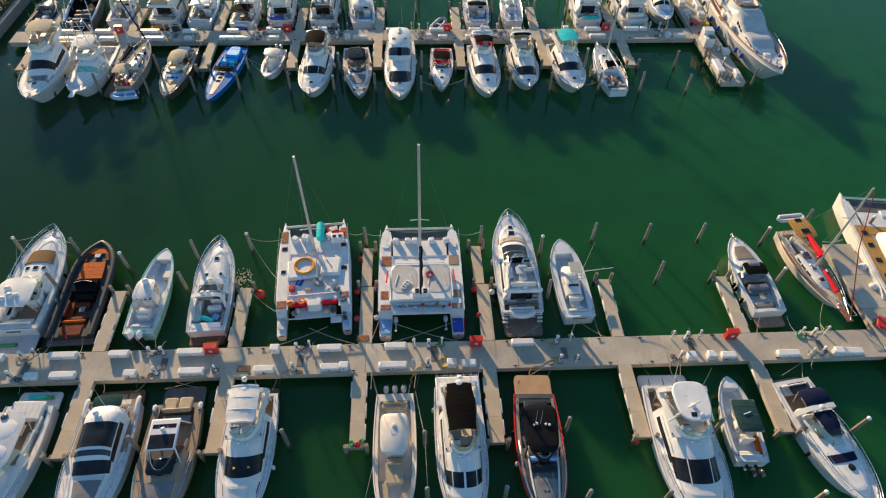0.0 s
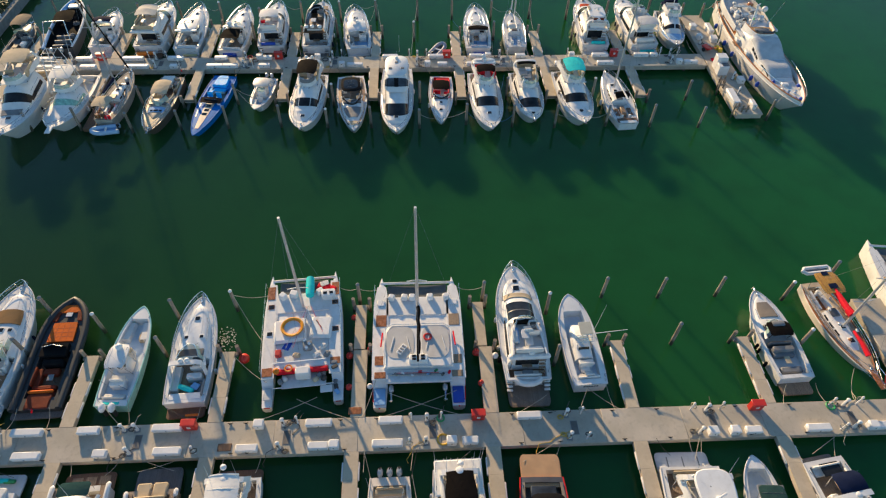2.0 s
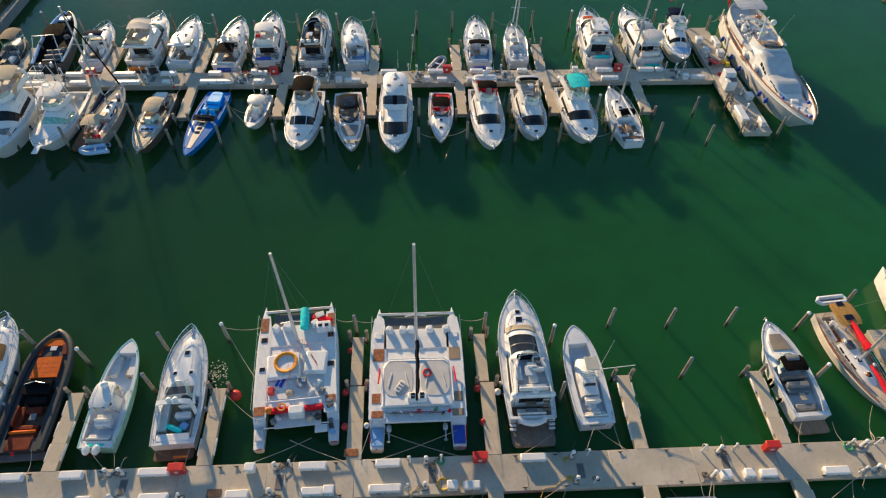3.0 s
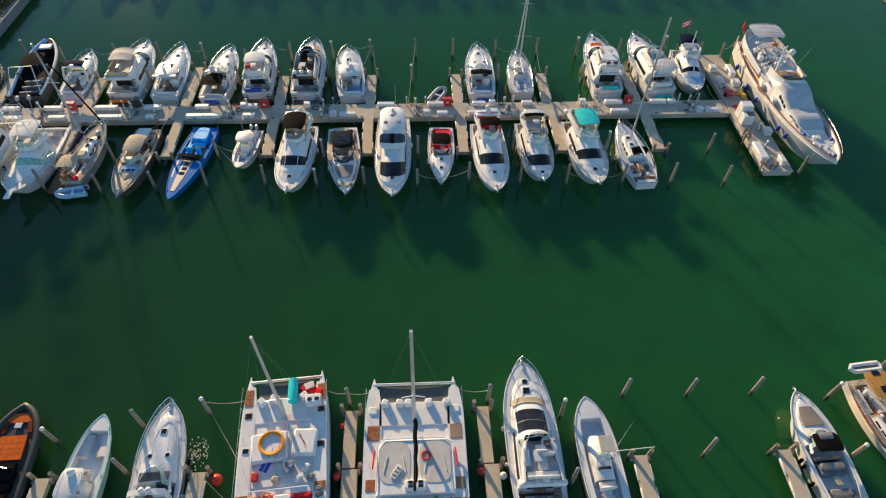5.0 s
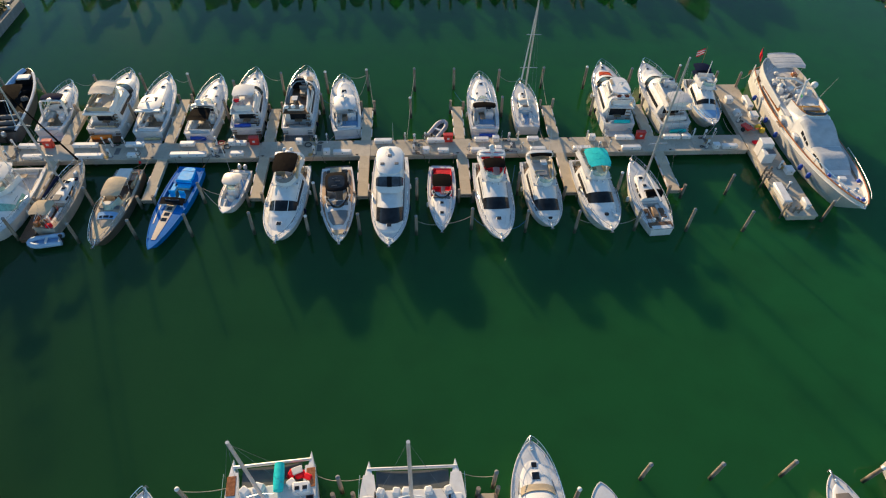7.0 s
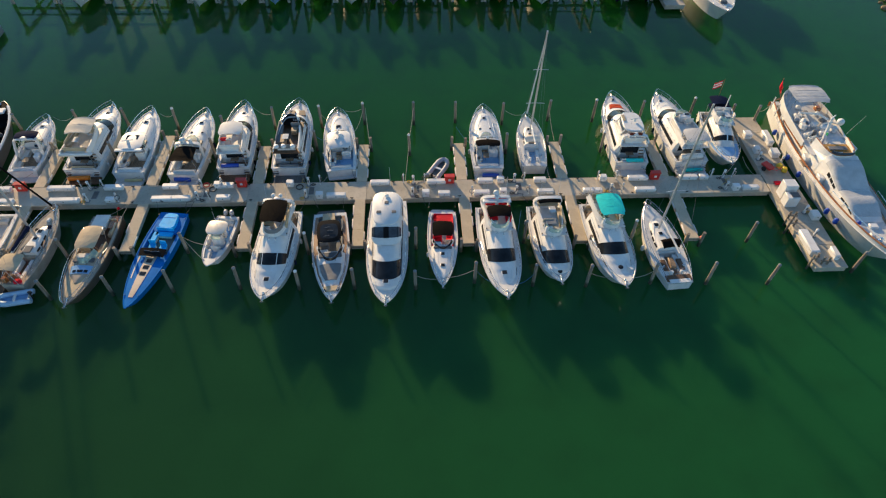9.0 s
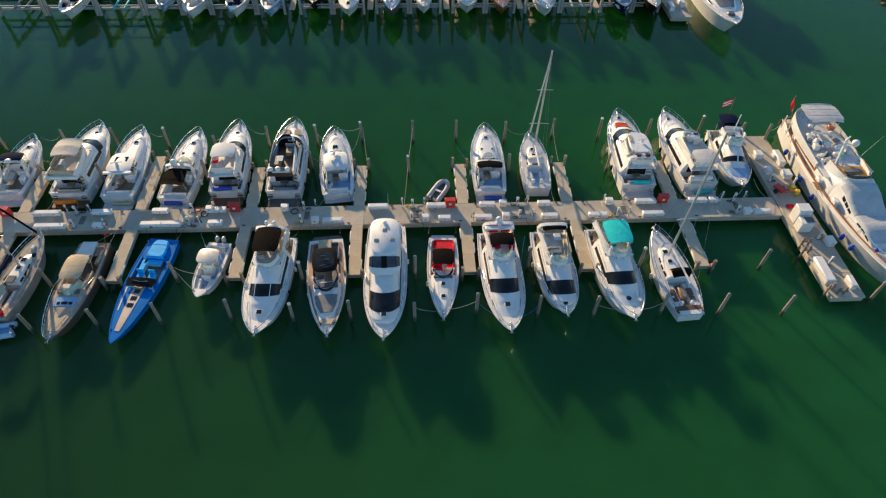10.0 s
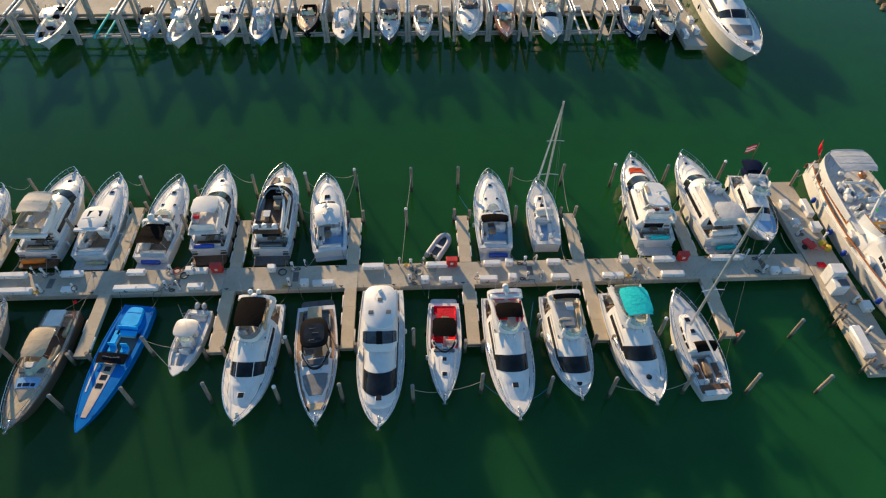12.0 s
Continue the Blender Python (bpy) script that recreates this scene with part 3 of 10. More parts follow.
    def helm(self, x, u, z, w=0.8, d=0.55, h=0.95, mat=None):
        c = self.box("helm_console", mat or GEL, x, u, z, (w, d, h), 0.08, 0.85)
        m = pose(x, self.y(u) - d * 0.5, z + h * 0.86, 65, 0, 0)
        self.add("steering_wheel", MB().tube([m @ Vector((0.19 * math.cos(a), 0.19 * math.sin(a), 0)) for a in [k * math.pi / 5 for k in range(10)]], 0.018, 5, True), RUBBER, "", c)
        self.add("instrument_panel", MB().rbox((0, 0, 0), (w * 0.7, 0.04, 0.25), 0.01, pose(x, self.y(u) - d * 0.42, z + h * 0.97, -35)), GLASS, "", c)
        return c

    def coaming(self, u0, u1, w0, w1, z, h=0.55, t=0.12, mat=None, n=20, close=False, name="flybridge_coaming", e=3.0, lean=0.08):
        """A U-shaped wall round a flying bridge, its closed end forward."""
        outer, inner = [], []
        ym, yn = self.y(u0), self.y(u1)
        for i in range(n + 1):
            a = math.pi * i / n
            c, s = math.cos(a), math.sin(a)
            k = abs(s) ** (2 / e)
            x = math.copysign(abs(c) ** (2 / e), -c)
            y = ym + (yn - ym) * k
            w = w0 + (w1 - w0) * k
            outer.append((x * w, y))
            inner.append((x * (w - t), ym + (yn - t - ym) * k))
        P = [[(x, y, z), (x * (1 - lean), y - lean * k1 * 0.3, z + h), (xi * (1 - lean), yi - lean * k1 * 0.3, z + h), (xi, yi, z)] for (x, y), (xi, yi), k1 in zip(outer, inner, [1] * len(outer))]
        mb = MB().grid(P, wrap_v=True)
        mb.face(P[0])
        mb.face(P[-1])
        self.add(name, mb, mat or GEL)
        return [(x * (1 - lean), y, z + h) for x, y in outer]

    def screen(self, line, i0, i1, h=0.35, mat=None, lean=0.25, t=0.02, name="windscreen"):
        """A curved pane that stands on a line of points."""
        q = line[i0:i1]
        cy = sum(p[1] for p in q) / len(q) - 1.0
        P = []
        for x, y, z in q:
            d = Vector((x, y - cy, 0)).normalized()
            P.append([(x, y, z - 0.02), (x - d.x * h * lean, y - d.y * h * lean, z + h)])
        s = self.add(name, MB().slab(P, t), mat or PANE)
        self.add("windscreen_frame", MB().tube([p[1] for p in P], 0.022, 5), STEEL, "", s)
        return s

    def hatch(self, u, v=0.0, s=0.5, mat=None, d=None):
        x, y, z = self.deck(u, v)
        h = self.add("deck_hatch", MB().rbox((x, y, z + 0.02), (s + 0.09, (d or s) + 0.09, 0.07), 0.025), GEL)
        self.add("hatch_glass", MB().rbox((x, y, z + 0.05), (s, d or s, 0.05), 0.02), mat or GLASS, "", h)

    def anchor(self):
        y, z = self.y(1.0), self.sheer(1.0)
        a = self.add("bow_roller", MB().rbox((0, y - 0.1, z + 0.05), (0.16, 0.7, 0.1), 0.03), STEEL)
        self.add("anchor", MB().tube([(0, y + 0.3, z + 0.1), (0, y - 0.3, z + 0.12)], 0.03, 5).tube([(-0.18, y + 0.2, z - 0.05), (0, y + 0.34, z + 0.06), (0.18, y + 0.2, z - 0.05)], 0.035, 5), GREYP, "", a)
        self.add("windlass", MB().lathe([(0.12, 0), (0.12, 0.12), (0.06, 0.2), (0.02, 0.22)], 10, pose(0, self.y(0.945), self.sheer(0.945) + 0.04)), STEEL)

    def cleats(self, us=(0.06, 0.5, 0.9)):
        for u in us:
            for sd in (-1, 1):
                x, y, z = self.deck(u, sd * 0.92)
                self.add("cleat", MB().tube([(x, y - 0.14, z + 0.07), (x, y + 0.14, z + 0.07)], 0.022, 5).rbox((x, y, z + 0.03), (0.05, 0.1, 0.07), 0.01), STEEL)

    def fender(self, u, sd, mat=None, r=0.13, h=0.6):
        x, y, z = self.side(u, 0.6, sd)
        x += sd * (r + 0.05)
        f = self.add("fender", MB().lathe([(0.03, -h / 2 - 0.06), (r * 0.7, -h / 2), (r, -h / 2 + 0.1), (r, h / 2 - 0.1), (r * 0.7, h / 2), (0.03, h / 2 + 0.06)], 10, pose(x, y, z - 0.1)), mat or GEL)
        self.add("fender_line", MB().tube([(x, y, z + h / 2 - 0.05), (x - sd * 0.15, y, self.sheer(u) + 0.05)], 0.012, 4), ROPE, "", f)

    def bench(self, u, z, w, d=0.5, h=0.42, mat=None, back=0.4, face=1):
        self.seat(0, u, z, w, d, h, mat, back, face)

    def lshape(self, u0, u1, z, x0, w=0.5, mat=None, h=0.42, side=-1):
        """A corner settee along one side."""
        m = mat or WHITEV
        y0, y1 = self.y(u0), self.y(u1)
        s = self.add("settee", MB().rbox((side * x0, (y0 + y1) / 2, z + h / 2), (w, abs(y1 - y0), h), 0.06), m)
        self.add("settee_back", MB().rbox((side * (x0 + w * 0.42), (y0 + y1) / 2, z + h + 0.15), (0.14, abs(y1 - y0), 0.36), 0.05), m, "", s)

    def table(self, x, u, z, sx=0.7, sy=1.0, mat=None):
        t = self.add("table", MB().rbox((x, self.y(u), z + 0.68), (sx, sy, 0.05), 0.02), mat or TEAK)
        self.add("table_leg", MB().tube([(x, self.y(u), z), (x, self.y(u), z + 0.66)], 0.05, 8), STEEL, "", t)

    def roll(self, x, u, z, w=1.2, r=0.17, mat=None, rz=0, name="rolled_towel"):
        m = pose(x, self.y(u), z + r, 0, 90, rz)
        self.add(name, MB().lathe([(r * 0.4, -w / 2 - 0.02), (r * 0.95, -w / 2), (r, -w / 4), (r * 1.05, 0), (r, w / 4), (r * 0.95, w / 2), (r * 0.4, w / 2 + 0.02)], 10, m), mat or TEALC)

    def mast(self, u, z0, h, r=0.11, rake=0.0, spread=((0.5, 0.9),), boom=None, boomz=1.2, boom_side=-1, sail=None, stays=True, x=0.0, fore=0.98, aft=0.02, mat=None, furl=None):
        y = self.y(u)
        top = Vector((x, y - rake, z0 + h))
        base = Vector((x, y, z0))
        mt = self.add("mast", MB().tube([base, base.lerp(top, 0.5), top], r, 10, False, r * 0.75), mat or ALU)
        for k, w in spread:
            c = base.lerp(top, k)
            self.add("spreader", MB().tube([c + Vector((-w, -0.15, 0.05)), c, c + Vector((w, -0.15, 0.05))], 0.035, 5), mat or ALU, "", mt)
        if boom:
            g = Vector((x, y, z0 + boomz))
            e = g + Vector((boom_side * boom * 0.0, -boom, 0.08))
            bo = self.add("boom", MB().tube([g, e], 0.09, 8), mat or ALU)
            if sail:
                n = 9
                pts = [g.lerp(e, 0.04 + 0.92 * i / n) + Vector((0.03 * math.sin(i * 2.1), 0, 0.14)) for i in range(n + 1)]
                self.add("furled_sail", MB().tube(pts, 0.2, 8, False, 0.12), sail, "", bo)
        if stays:
            hw = self.hb(u) * 0.95 if self.B < 6 else self.B * 0.47
            bow = Vector((0, self.y(fore), self.sheer(fore) + 0.1))
            st = [(top.lerp(base, 0.02), bow), (top, Vector((0, self.y(aft), self.sheer(aft) + 0.1)))]
            for sd in (-1, 1):
                st.append((top, Vector((sd * hw, y - 0.25, self.sheer(u)))))
            for a, b in st:
                self.add("stay", MB().tube([a, b], 0.007, 4), GREYC, "", mt)
            if furl:
                a, b = st[0]
                self.add("furled_jib", MB().tube([a.lerp(b, 0.04), a.lerp(b, 0.5), a.lerp(b, 0.95)], 0.055, 7, False, 0.1), furl, "", mt)
        return mt

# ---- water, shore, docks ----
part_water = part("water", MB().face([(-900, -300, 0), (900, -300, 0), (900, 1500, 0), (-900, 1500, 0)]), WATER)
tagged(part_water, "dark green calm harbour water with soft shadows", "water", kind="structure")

ZD = 1.0  # top of the docks
DOCK_A, DOCK_B = (24.85, 27.4), (72.1, 74.65)


def deck_slabs(parent, x0, x1, y0, y1, n, along="x", gap=0.012, z=ZD, thick=0.16):
    """Cast slabs laid end to end with open joints; alike slabs share a mesh."""
    length = ((x1 - x0) if along == "x" else (y1 - y0)) / n
    sx, sy = (length - gap, y1 - y0) if along == "x" else (x1 - x0, length - gap)
    me = MB().rbox((0, 0, -thick / 2), (sx, sy, thick), 0.02).mesh("slab")
    me.materials.append(CONCRETE)
    for i in range(n):
        ob = new("slab", me)
        ob.parent = parent
        ob.location = (x0 + (i + 0.5) * length, (y0 + y1) / 2, z) if along == "x" else ((x0 + x1) / 2, y0 + (i + 0.5) * length, z)


def pier(name, label, x0, x1, y0, y1, n, along="x"):
    """A fixed concrete pier: edge beams and core, bents of piles, slabs on top."""
    core = MB().rbox(((x0 + x1) / 2, (y0 + y1) / 2, ZD - 0.40), (x1 - x0 - 0.12, y1 - y0 - 0.12, 0.48), 0.03)
    ob = tagged(part(name, core, CONCRETE), label, "pier", kind="structure")
    deck_slabs(ob, x0, x1, y0, y1, n, along)
    k = int(((x1 - x0) if along == "x" else (y1 - y0)) // 5)
    for i in range(k):
        for sd in (0.18, 0.82):
            t = (i + 0.5) / k
            x, y = (x0 + (x1 - x0) * t, y0 + (y1 - y0) * sd) if along == "x" else (x0 + (x1 - x0) * sd, y0 + (y1 - y0) * t)
            part("bearing_pile", MB().tube([(x, y, -1.0), (x, y, ZD - 0.55)], 0.2, 10), PILEW, ob)
    return ob


pier("pier_south", "weathered concrete main walkway on piles with utility pedestals", -52, 36.3, *DOCK_A, 15)
pier("pier_middle", "weathered concrete main walkway on piles between two boat rows", -50.5, 35.9, *DOCK_B, 15)
pier("pier_end_south", "broad concrete end pier crossing the walkway", 36.4, 39.0, 8, 36.6, 8, "y")
pier("pier_end_middle", "broad concrete end pier at the head of the walkway", 36.0, 39.0, 62.2, 84.2, 8, "y")


def finger(x, y0, y1, w=1.1, strips=True):
    """A narrow finger pier with a plank top, white rubbing strips and two piles at its tip."""
    s = 1 if y1 > y0 else -1
    ob = tagged(part("finger_pier", MB().rbox((x, (y0 + y1) / 2, ZD - 0.26), (w - 0.1, abs(y1 - y0), 0.36), 0.03), CONCRETE), "narrow tan finger pier with white rubbing strips and tip piles", "finger pier", "finger piers", "structure")
    w *= 0.92
    n = max(int(abs(y1 - y0) / 1.9), 2)
    me = MB().rbox((0, 0, 0), (w, abs(y1 - y0) / n - 0.004, 0.1), 0.006).mesh("deck_panel")
    me.materials.append(DECKTAN)
    for i in range(n):
        p = new("deck_panel", me)
        p.parent, p.location = ob, (x, y0 + s * abs(y1 - y0) * (i + 0.5) / n, ZD - 0.04)
    if strips:
        for sd in (-1, 1):
            for a, b in ((0.12, 0.34), (0.42, 0.62), (0.7, 0.9)):
                if rng.random() < 0.72:
                    part("rubbing_strip", MB().rbox((x + sd * (w / 2 + 0.05), y0 + (y1 - y0) * (a + b) / 2, ZD - 0.1), (0.12, abs(y1 - y0) * (b - a), 0.2), 0.04), WHITEBAR, ob)
    part("tip_beam", MB().rbox((x, y1 - s * 0.15, ZD - 0.2), (w + 0.45, 0.35, 0.3), 0.05), PILEW, ob)
    for sd in (-1, 1):
        xx = x + sd * (w / 2 + 0.22)
        part("tip_pile", MB().tube([(xx, y1 + s * 0.1, -1.0), (xx + 0.02, y1 + s * 0.1, ZD + 0.55 + 0.3 * rng.random())], 0.15, 9), PILEW, ob)
    return ob


rng = random.Random(7)
for fx in (-35.8, -25.5, -15.2):
    finger(fx, DOCK_A[1], 33.2, 1.05)
for fx in (15.25, 25.6):
    finger(fx, DOCK_A[1], 33.2, 1.0)
for fx in (-5.0, 4.75):
    finger(fx, DOCK_A[1], 33.0, 1.15, False)
    finger(fx + (-0.1 if fx < 0 else -0.25), 33.1, 37.3, 0.95, False)
for fx in (-35.9, -25.5, -15.2, -5.3, 4.6, 15.1, 25.5):
    finger(fx, DOCK_A[0], 19.0, 1.1)
for fx in (-46.5, -36.3, -25.6, -15.2, -4.95, 5.1, 15.35, 25.8):
    finger(fx, DOCK_B[1], 80.4 if fx != -25.6 else 82.4, 1.1)
for fx in (-46.8, -36.5, -25.6, -15.3, -5.0, 5.15, 15.6, 26.1):
    finger(fx, DOCK_B[0], 66.1, 1.1)


def mooring_pile(x, y, h=2.75, r=0.145, cap=True):
    ob = root("mooring_pile", pose(x, y, 0, 0, 0, rng.uniform(0, 360)), "weathered timber mooring pile standing in the water", "mooring pile", "mooring piles")
    lx, ly = rng.uniform(-0.07, 0.07), rng.uniform(-0.07, 0.07)
    part("shaft", MB().tube([(0, 0, -1.5), (lx * 0.5, ly * 0.5, h * 0.5), (lx, ly, h)], r * 1.08, 11, False, r * 0.95), PILEW, ob)
    if cap:
        part("cap", MB().lathe([(r * 1.05, h - 0.06), (r * 1.08, h + 0.02), (r * 0.5, h + 0.11), (0.01, h + 0.14)], 11, pose(lx, ly, 0)), BOXW if rng.random() < 0.25 else GREYC, ob, "pale cone cap")
    return ob


PILES_A = [(15.4, 38.2), (20.3, 38.0), (25.4, 38.0), (20.1, 33.3), (-15.5, 37.8), (-20.0, 36.9), (-25.8, 36.0), (-30.3, 37.6), (-20.3, 33.6), (-5.3, 38.1), (5.0, 38.0), (31.1, 37.4), (30.5, 32.7), (-30.8, 33.8), (10.3, 36.6), (10.2, 31.7), (-35.4, 38.0), (35.9, 39.3), (41.5, 38.5)]
PILES_S = [(-10.1, 19.6), (9.7, 19.9), (-0.4, 15.3), (4.7, 15.2), (10.0, 14.8), (15.3, 14.6), (25.4, 14.2), (30.6, 19.1), (-0.5, 19.3), (-20.4, 19.6), (20.4, 19.4), (-30.6, 19.4)]
PILES_C = [(26.0, 61.5), (31.5, 61.3), (31.6, 66.4), (-20.4, 66.6), (-20.7, 62.2), (-25.7, 62.0), (-15.0, 62.3), (-9.9, 62.1), (-5.1, 62.0), (0.2, 61.8), (0.3, 66.5), (5.4, 62.3), (10.5, 61.8), (10.4, 66.9), (15.2, 61.6), (20.5, 66.7), (21.0, 61.7), (-30.7, 66.0), (-9.5, 66.1), (-36.4, 62.2), (-30.8, 61.7), (39.8, 62.4), (-41.6, 62.2)]
PILES_D = [(5.1, 85.3), (10.3, 84.8), (15.6, 85.4), (0.4, 85.0), (-0.1, 79.8), (-5.1, 85.2), (-9.8, 84.7), (-14.9, 84.4), (-20.1, 83.4), (-25.4, 84.5), (-30.6, 84.6), (-35.9, 84.8), (10.2, 79.8), (20.7, 85.1), (26.1, 85.1), (31.9, 85.2), (38.8, 83.7), (36.4, 84.5), (-10.0, 80.8), (20.5, 79.8), (-42.0, 84.4), (-46.8, 85.3), (-30.5, 79.4), (-20.3, 79.3)]
for row in (PILES_A, PILES_S, PILES_C, PILES_D):
    for x, y in row:
        mooring_pile(x, y, 2.75 + rng.uniform(-0.25, 0.3))

# western shore: seawall, bank and shrubs
wall = tagged(part("seawall", MB().rbox((-53.4, 38, 0.1), (0.7, 136, 2.3), 0.08).rbox((-154.8, 105.4, 0.1), (201.5, 1.2, 2.3), 0.08), STONE), "grey concrete seawall along the western bank", "seawall", kind="structure")
bank = MB()
bank.grid([[(x, y, 1.05 + (0.25 * math.sin(y * 0.13 + x * 0.3) + 0.3) * min((-53.7 - x) / 6, 1) if x < -53.7 else 1.0) for x in (-53.7, -56, -60, -70, -100, -300, -900)] for y in range(-30, 107, 5)])
tagged(part("ground", bank, SOIL), "dry grassy bank behind the seawall", "ground", kind="structure")


def shrub(x, y, z, r, seed, mat):
    """A low bush: stems and a clump of many small leaves with gaps."""
    g = random.Random(seed)
    ob = root("shrub", pose(x, y, z), "yellow-green seaside shrub on the bank", "shrub", "bank shrubs")
    st = MB()
    for k in range(6):
        a = g.uniform(0, 6.28)
        st.tube([(0, 0, -0.2), (r * 0.3 * math.cos(a), r * 0.3 * math.sin(a), r * 0.5), (r * 0.7 * math.cos(a), r * 0.7 * math.sin(a), r * g.uniform(0.7, 1.1))], 0.05, 5, False, 0.015)
    part("stems", st, BARK, ob)
    lv = MB()
    for k in range(420):
        a, e, d = g.uniform(0, 6.28), g.uniform(0.0, 1.45), r * g.uniform(0.55, 1.05) * (1 + 0.25 * math.sin(3 * k))
        p = Vector((d * math.cos(a) * math.cos(e), d * math.sin(a) * math.cos(e), 0.25 * r + d * math.sin(e) * 0.85))
        u = Vector((g.uniform(-1, 1), g.uniform(-1, 1), g.uniform(-0.4, 0.4))).normalized() * g.uniform(0.10, 0.2)
        v = u.cross(Vector((g.uniform(-0.5, 0.5), g.uniform(-0.5, 0.5), 1))).normalized() * g.uniform(0.05, 0.09)
        lv.face([p - u, p + v, p + u, p - v])
    tagged(part("leaves", lv, mat, ob), kind="stuff")


for k in range(66):
    shrub(-54.4 - (k % 3) * 1.2 - rng.uniform(0, 0.8), 72 + k * 0.5 + rng.uniform(-0.4, 0.4), 1.0, rng.uniform(0.7, 1.3), k, LEAFY if k % 3 else LEAF)
for y in (74.5, 84.0, 93.5, 103.0):
    ob = root("bollard", pose(-53.4, y, 1.25), "pale mooring bollard on the seawall", "bollard", "seawall bollards")
    part("post", MB().lathe([(0.22, 0), (0.18, 0.1), (0.16, 0.3), (0.26, 0.38), (0.24, 0.48), (0.05, 0.52)], 12), BOXW, ob)

# eastern shore: a low wall behind a rocky, shallow edge
tagged(part("seawall_east", MB().rbox((72.2, 60, 0.1), (1.4, 240, 2.0), 0.08), STONE), "low stone seawall along the eastern bank", "seawall", kind="structure")
tagged(part("ground_east", MB().grid([[(x, y, 0.98 + 0.2 * math.sin(y * 0.17 + x)) for x in (72.8, 76, 84, 120, 400, 900)] for y in range(-60, 181, 6)]), SOIL), "dry ground behind the eastern seawall", "ground", kind="structure")
ROCK = surface("wet brown rock", (0.16, 0.12, 0.07), 0.8, var=0.35, big=2.0, fine=14, bump=0.5, dist=0.03, rand=0.35, dirt=(0.30, 0.22, 0.11))
for k in range(70):
    r = rng.uniform(0.3, 0.75)
    ring = [(r * f * rng.uniform(0.75, 1.1), z * r) for f, z in ((0.5, -0.9), (1.0, -0.3), (0.95, 0.1), (0.6, 0.42), (0.12, 0.55))]
    ob = part("boulder", MB().lathe(ring, 8, pose(0, 0, 0, rng.uniform(-14, 14), rng.uniform(-14, 14)), (rng.uniform(0.8, 1.3), rng.uniform(0.8, 1.2))), ROCK)
    ob.location = (71.2 - 1.9 * rng.random() ** 1.5, 84 + k * 0.62 + rng.uniform(-0.4, 0.4), 0.02)
    tagged(ob, "wet brown boulder at the foot of the seawall", "boulder", "shore boulders")

# ---- boats ----


BERTHS = []


def put(bow, stern, plat=0.0):
    """Centre, heading and hull length from the bow's and the stern's place; plat: length of a swim platform."""
    bow = (bow[0], bow[1] + (0.15 if bow[1] < stern[1] else -0.12))
    BERTHS.append((stern, 1 if bow[1] > stern[1] else -1))
    vx, vy = bow[0] - stern[0], bow[1] - stern[1]
    n = math.hypot(vx, vy)
    sx, sy = stern[0] + vx / n * plat, stern[1] + vy / n * plat
    return dict(at=((bow[0] + sx) / 2, (bow[1] + sy) / 2), heading=math.degrees(math.atan2(-vx, vy)), L=n - plat)


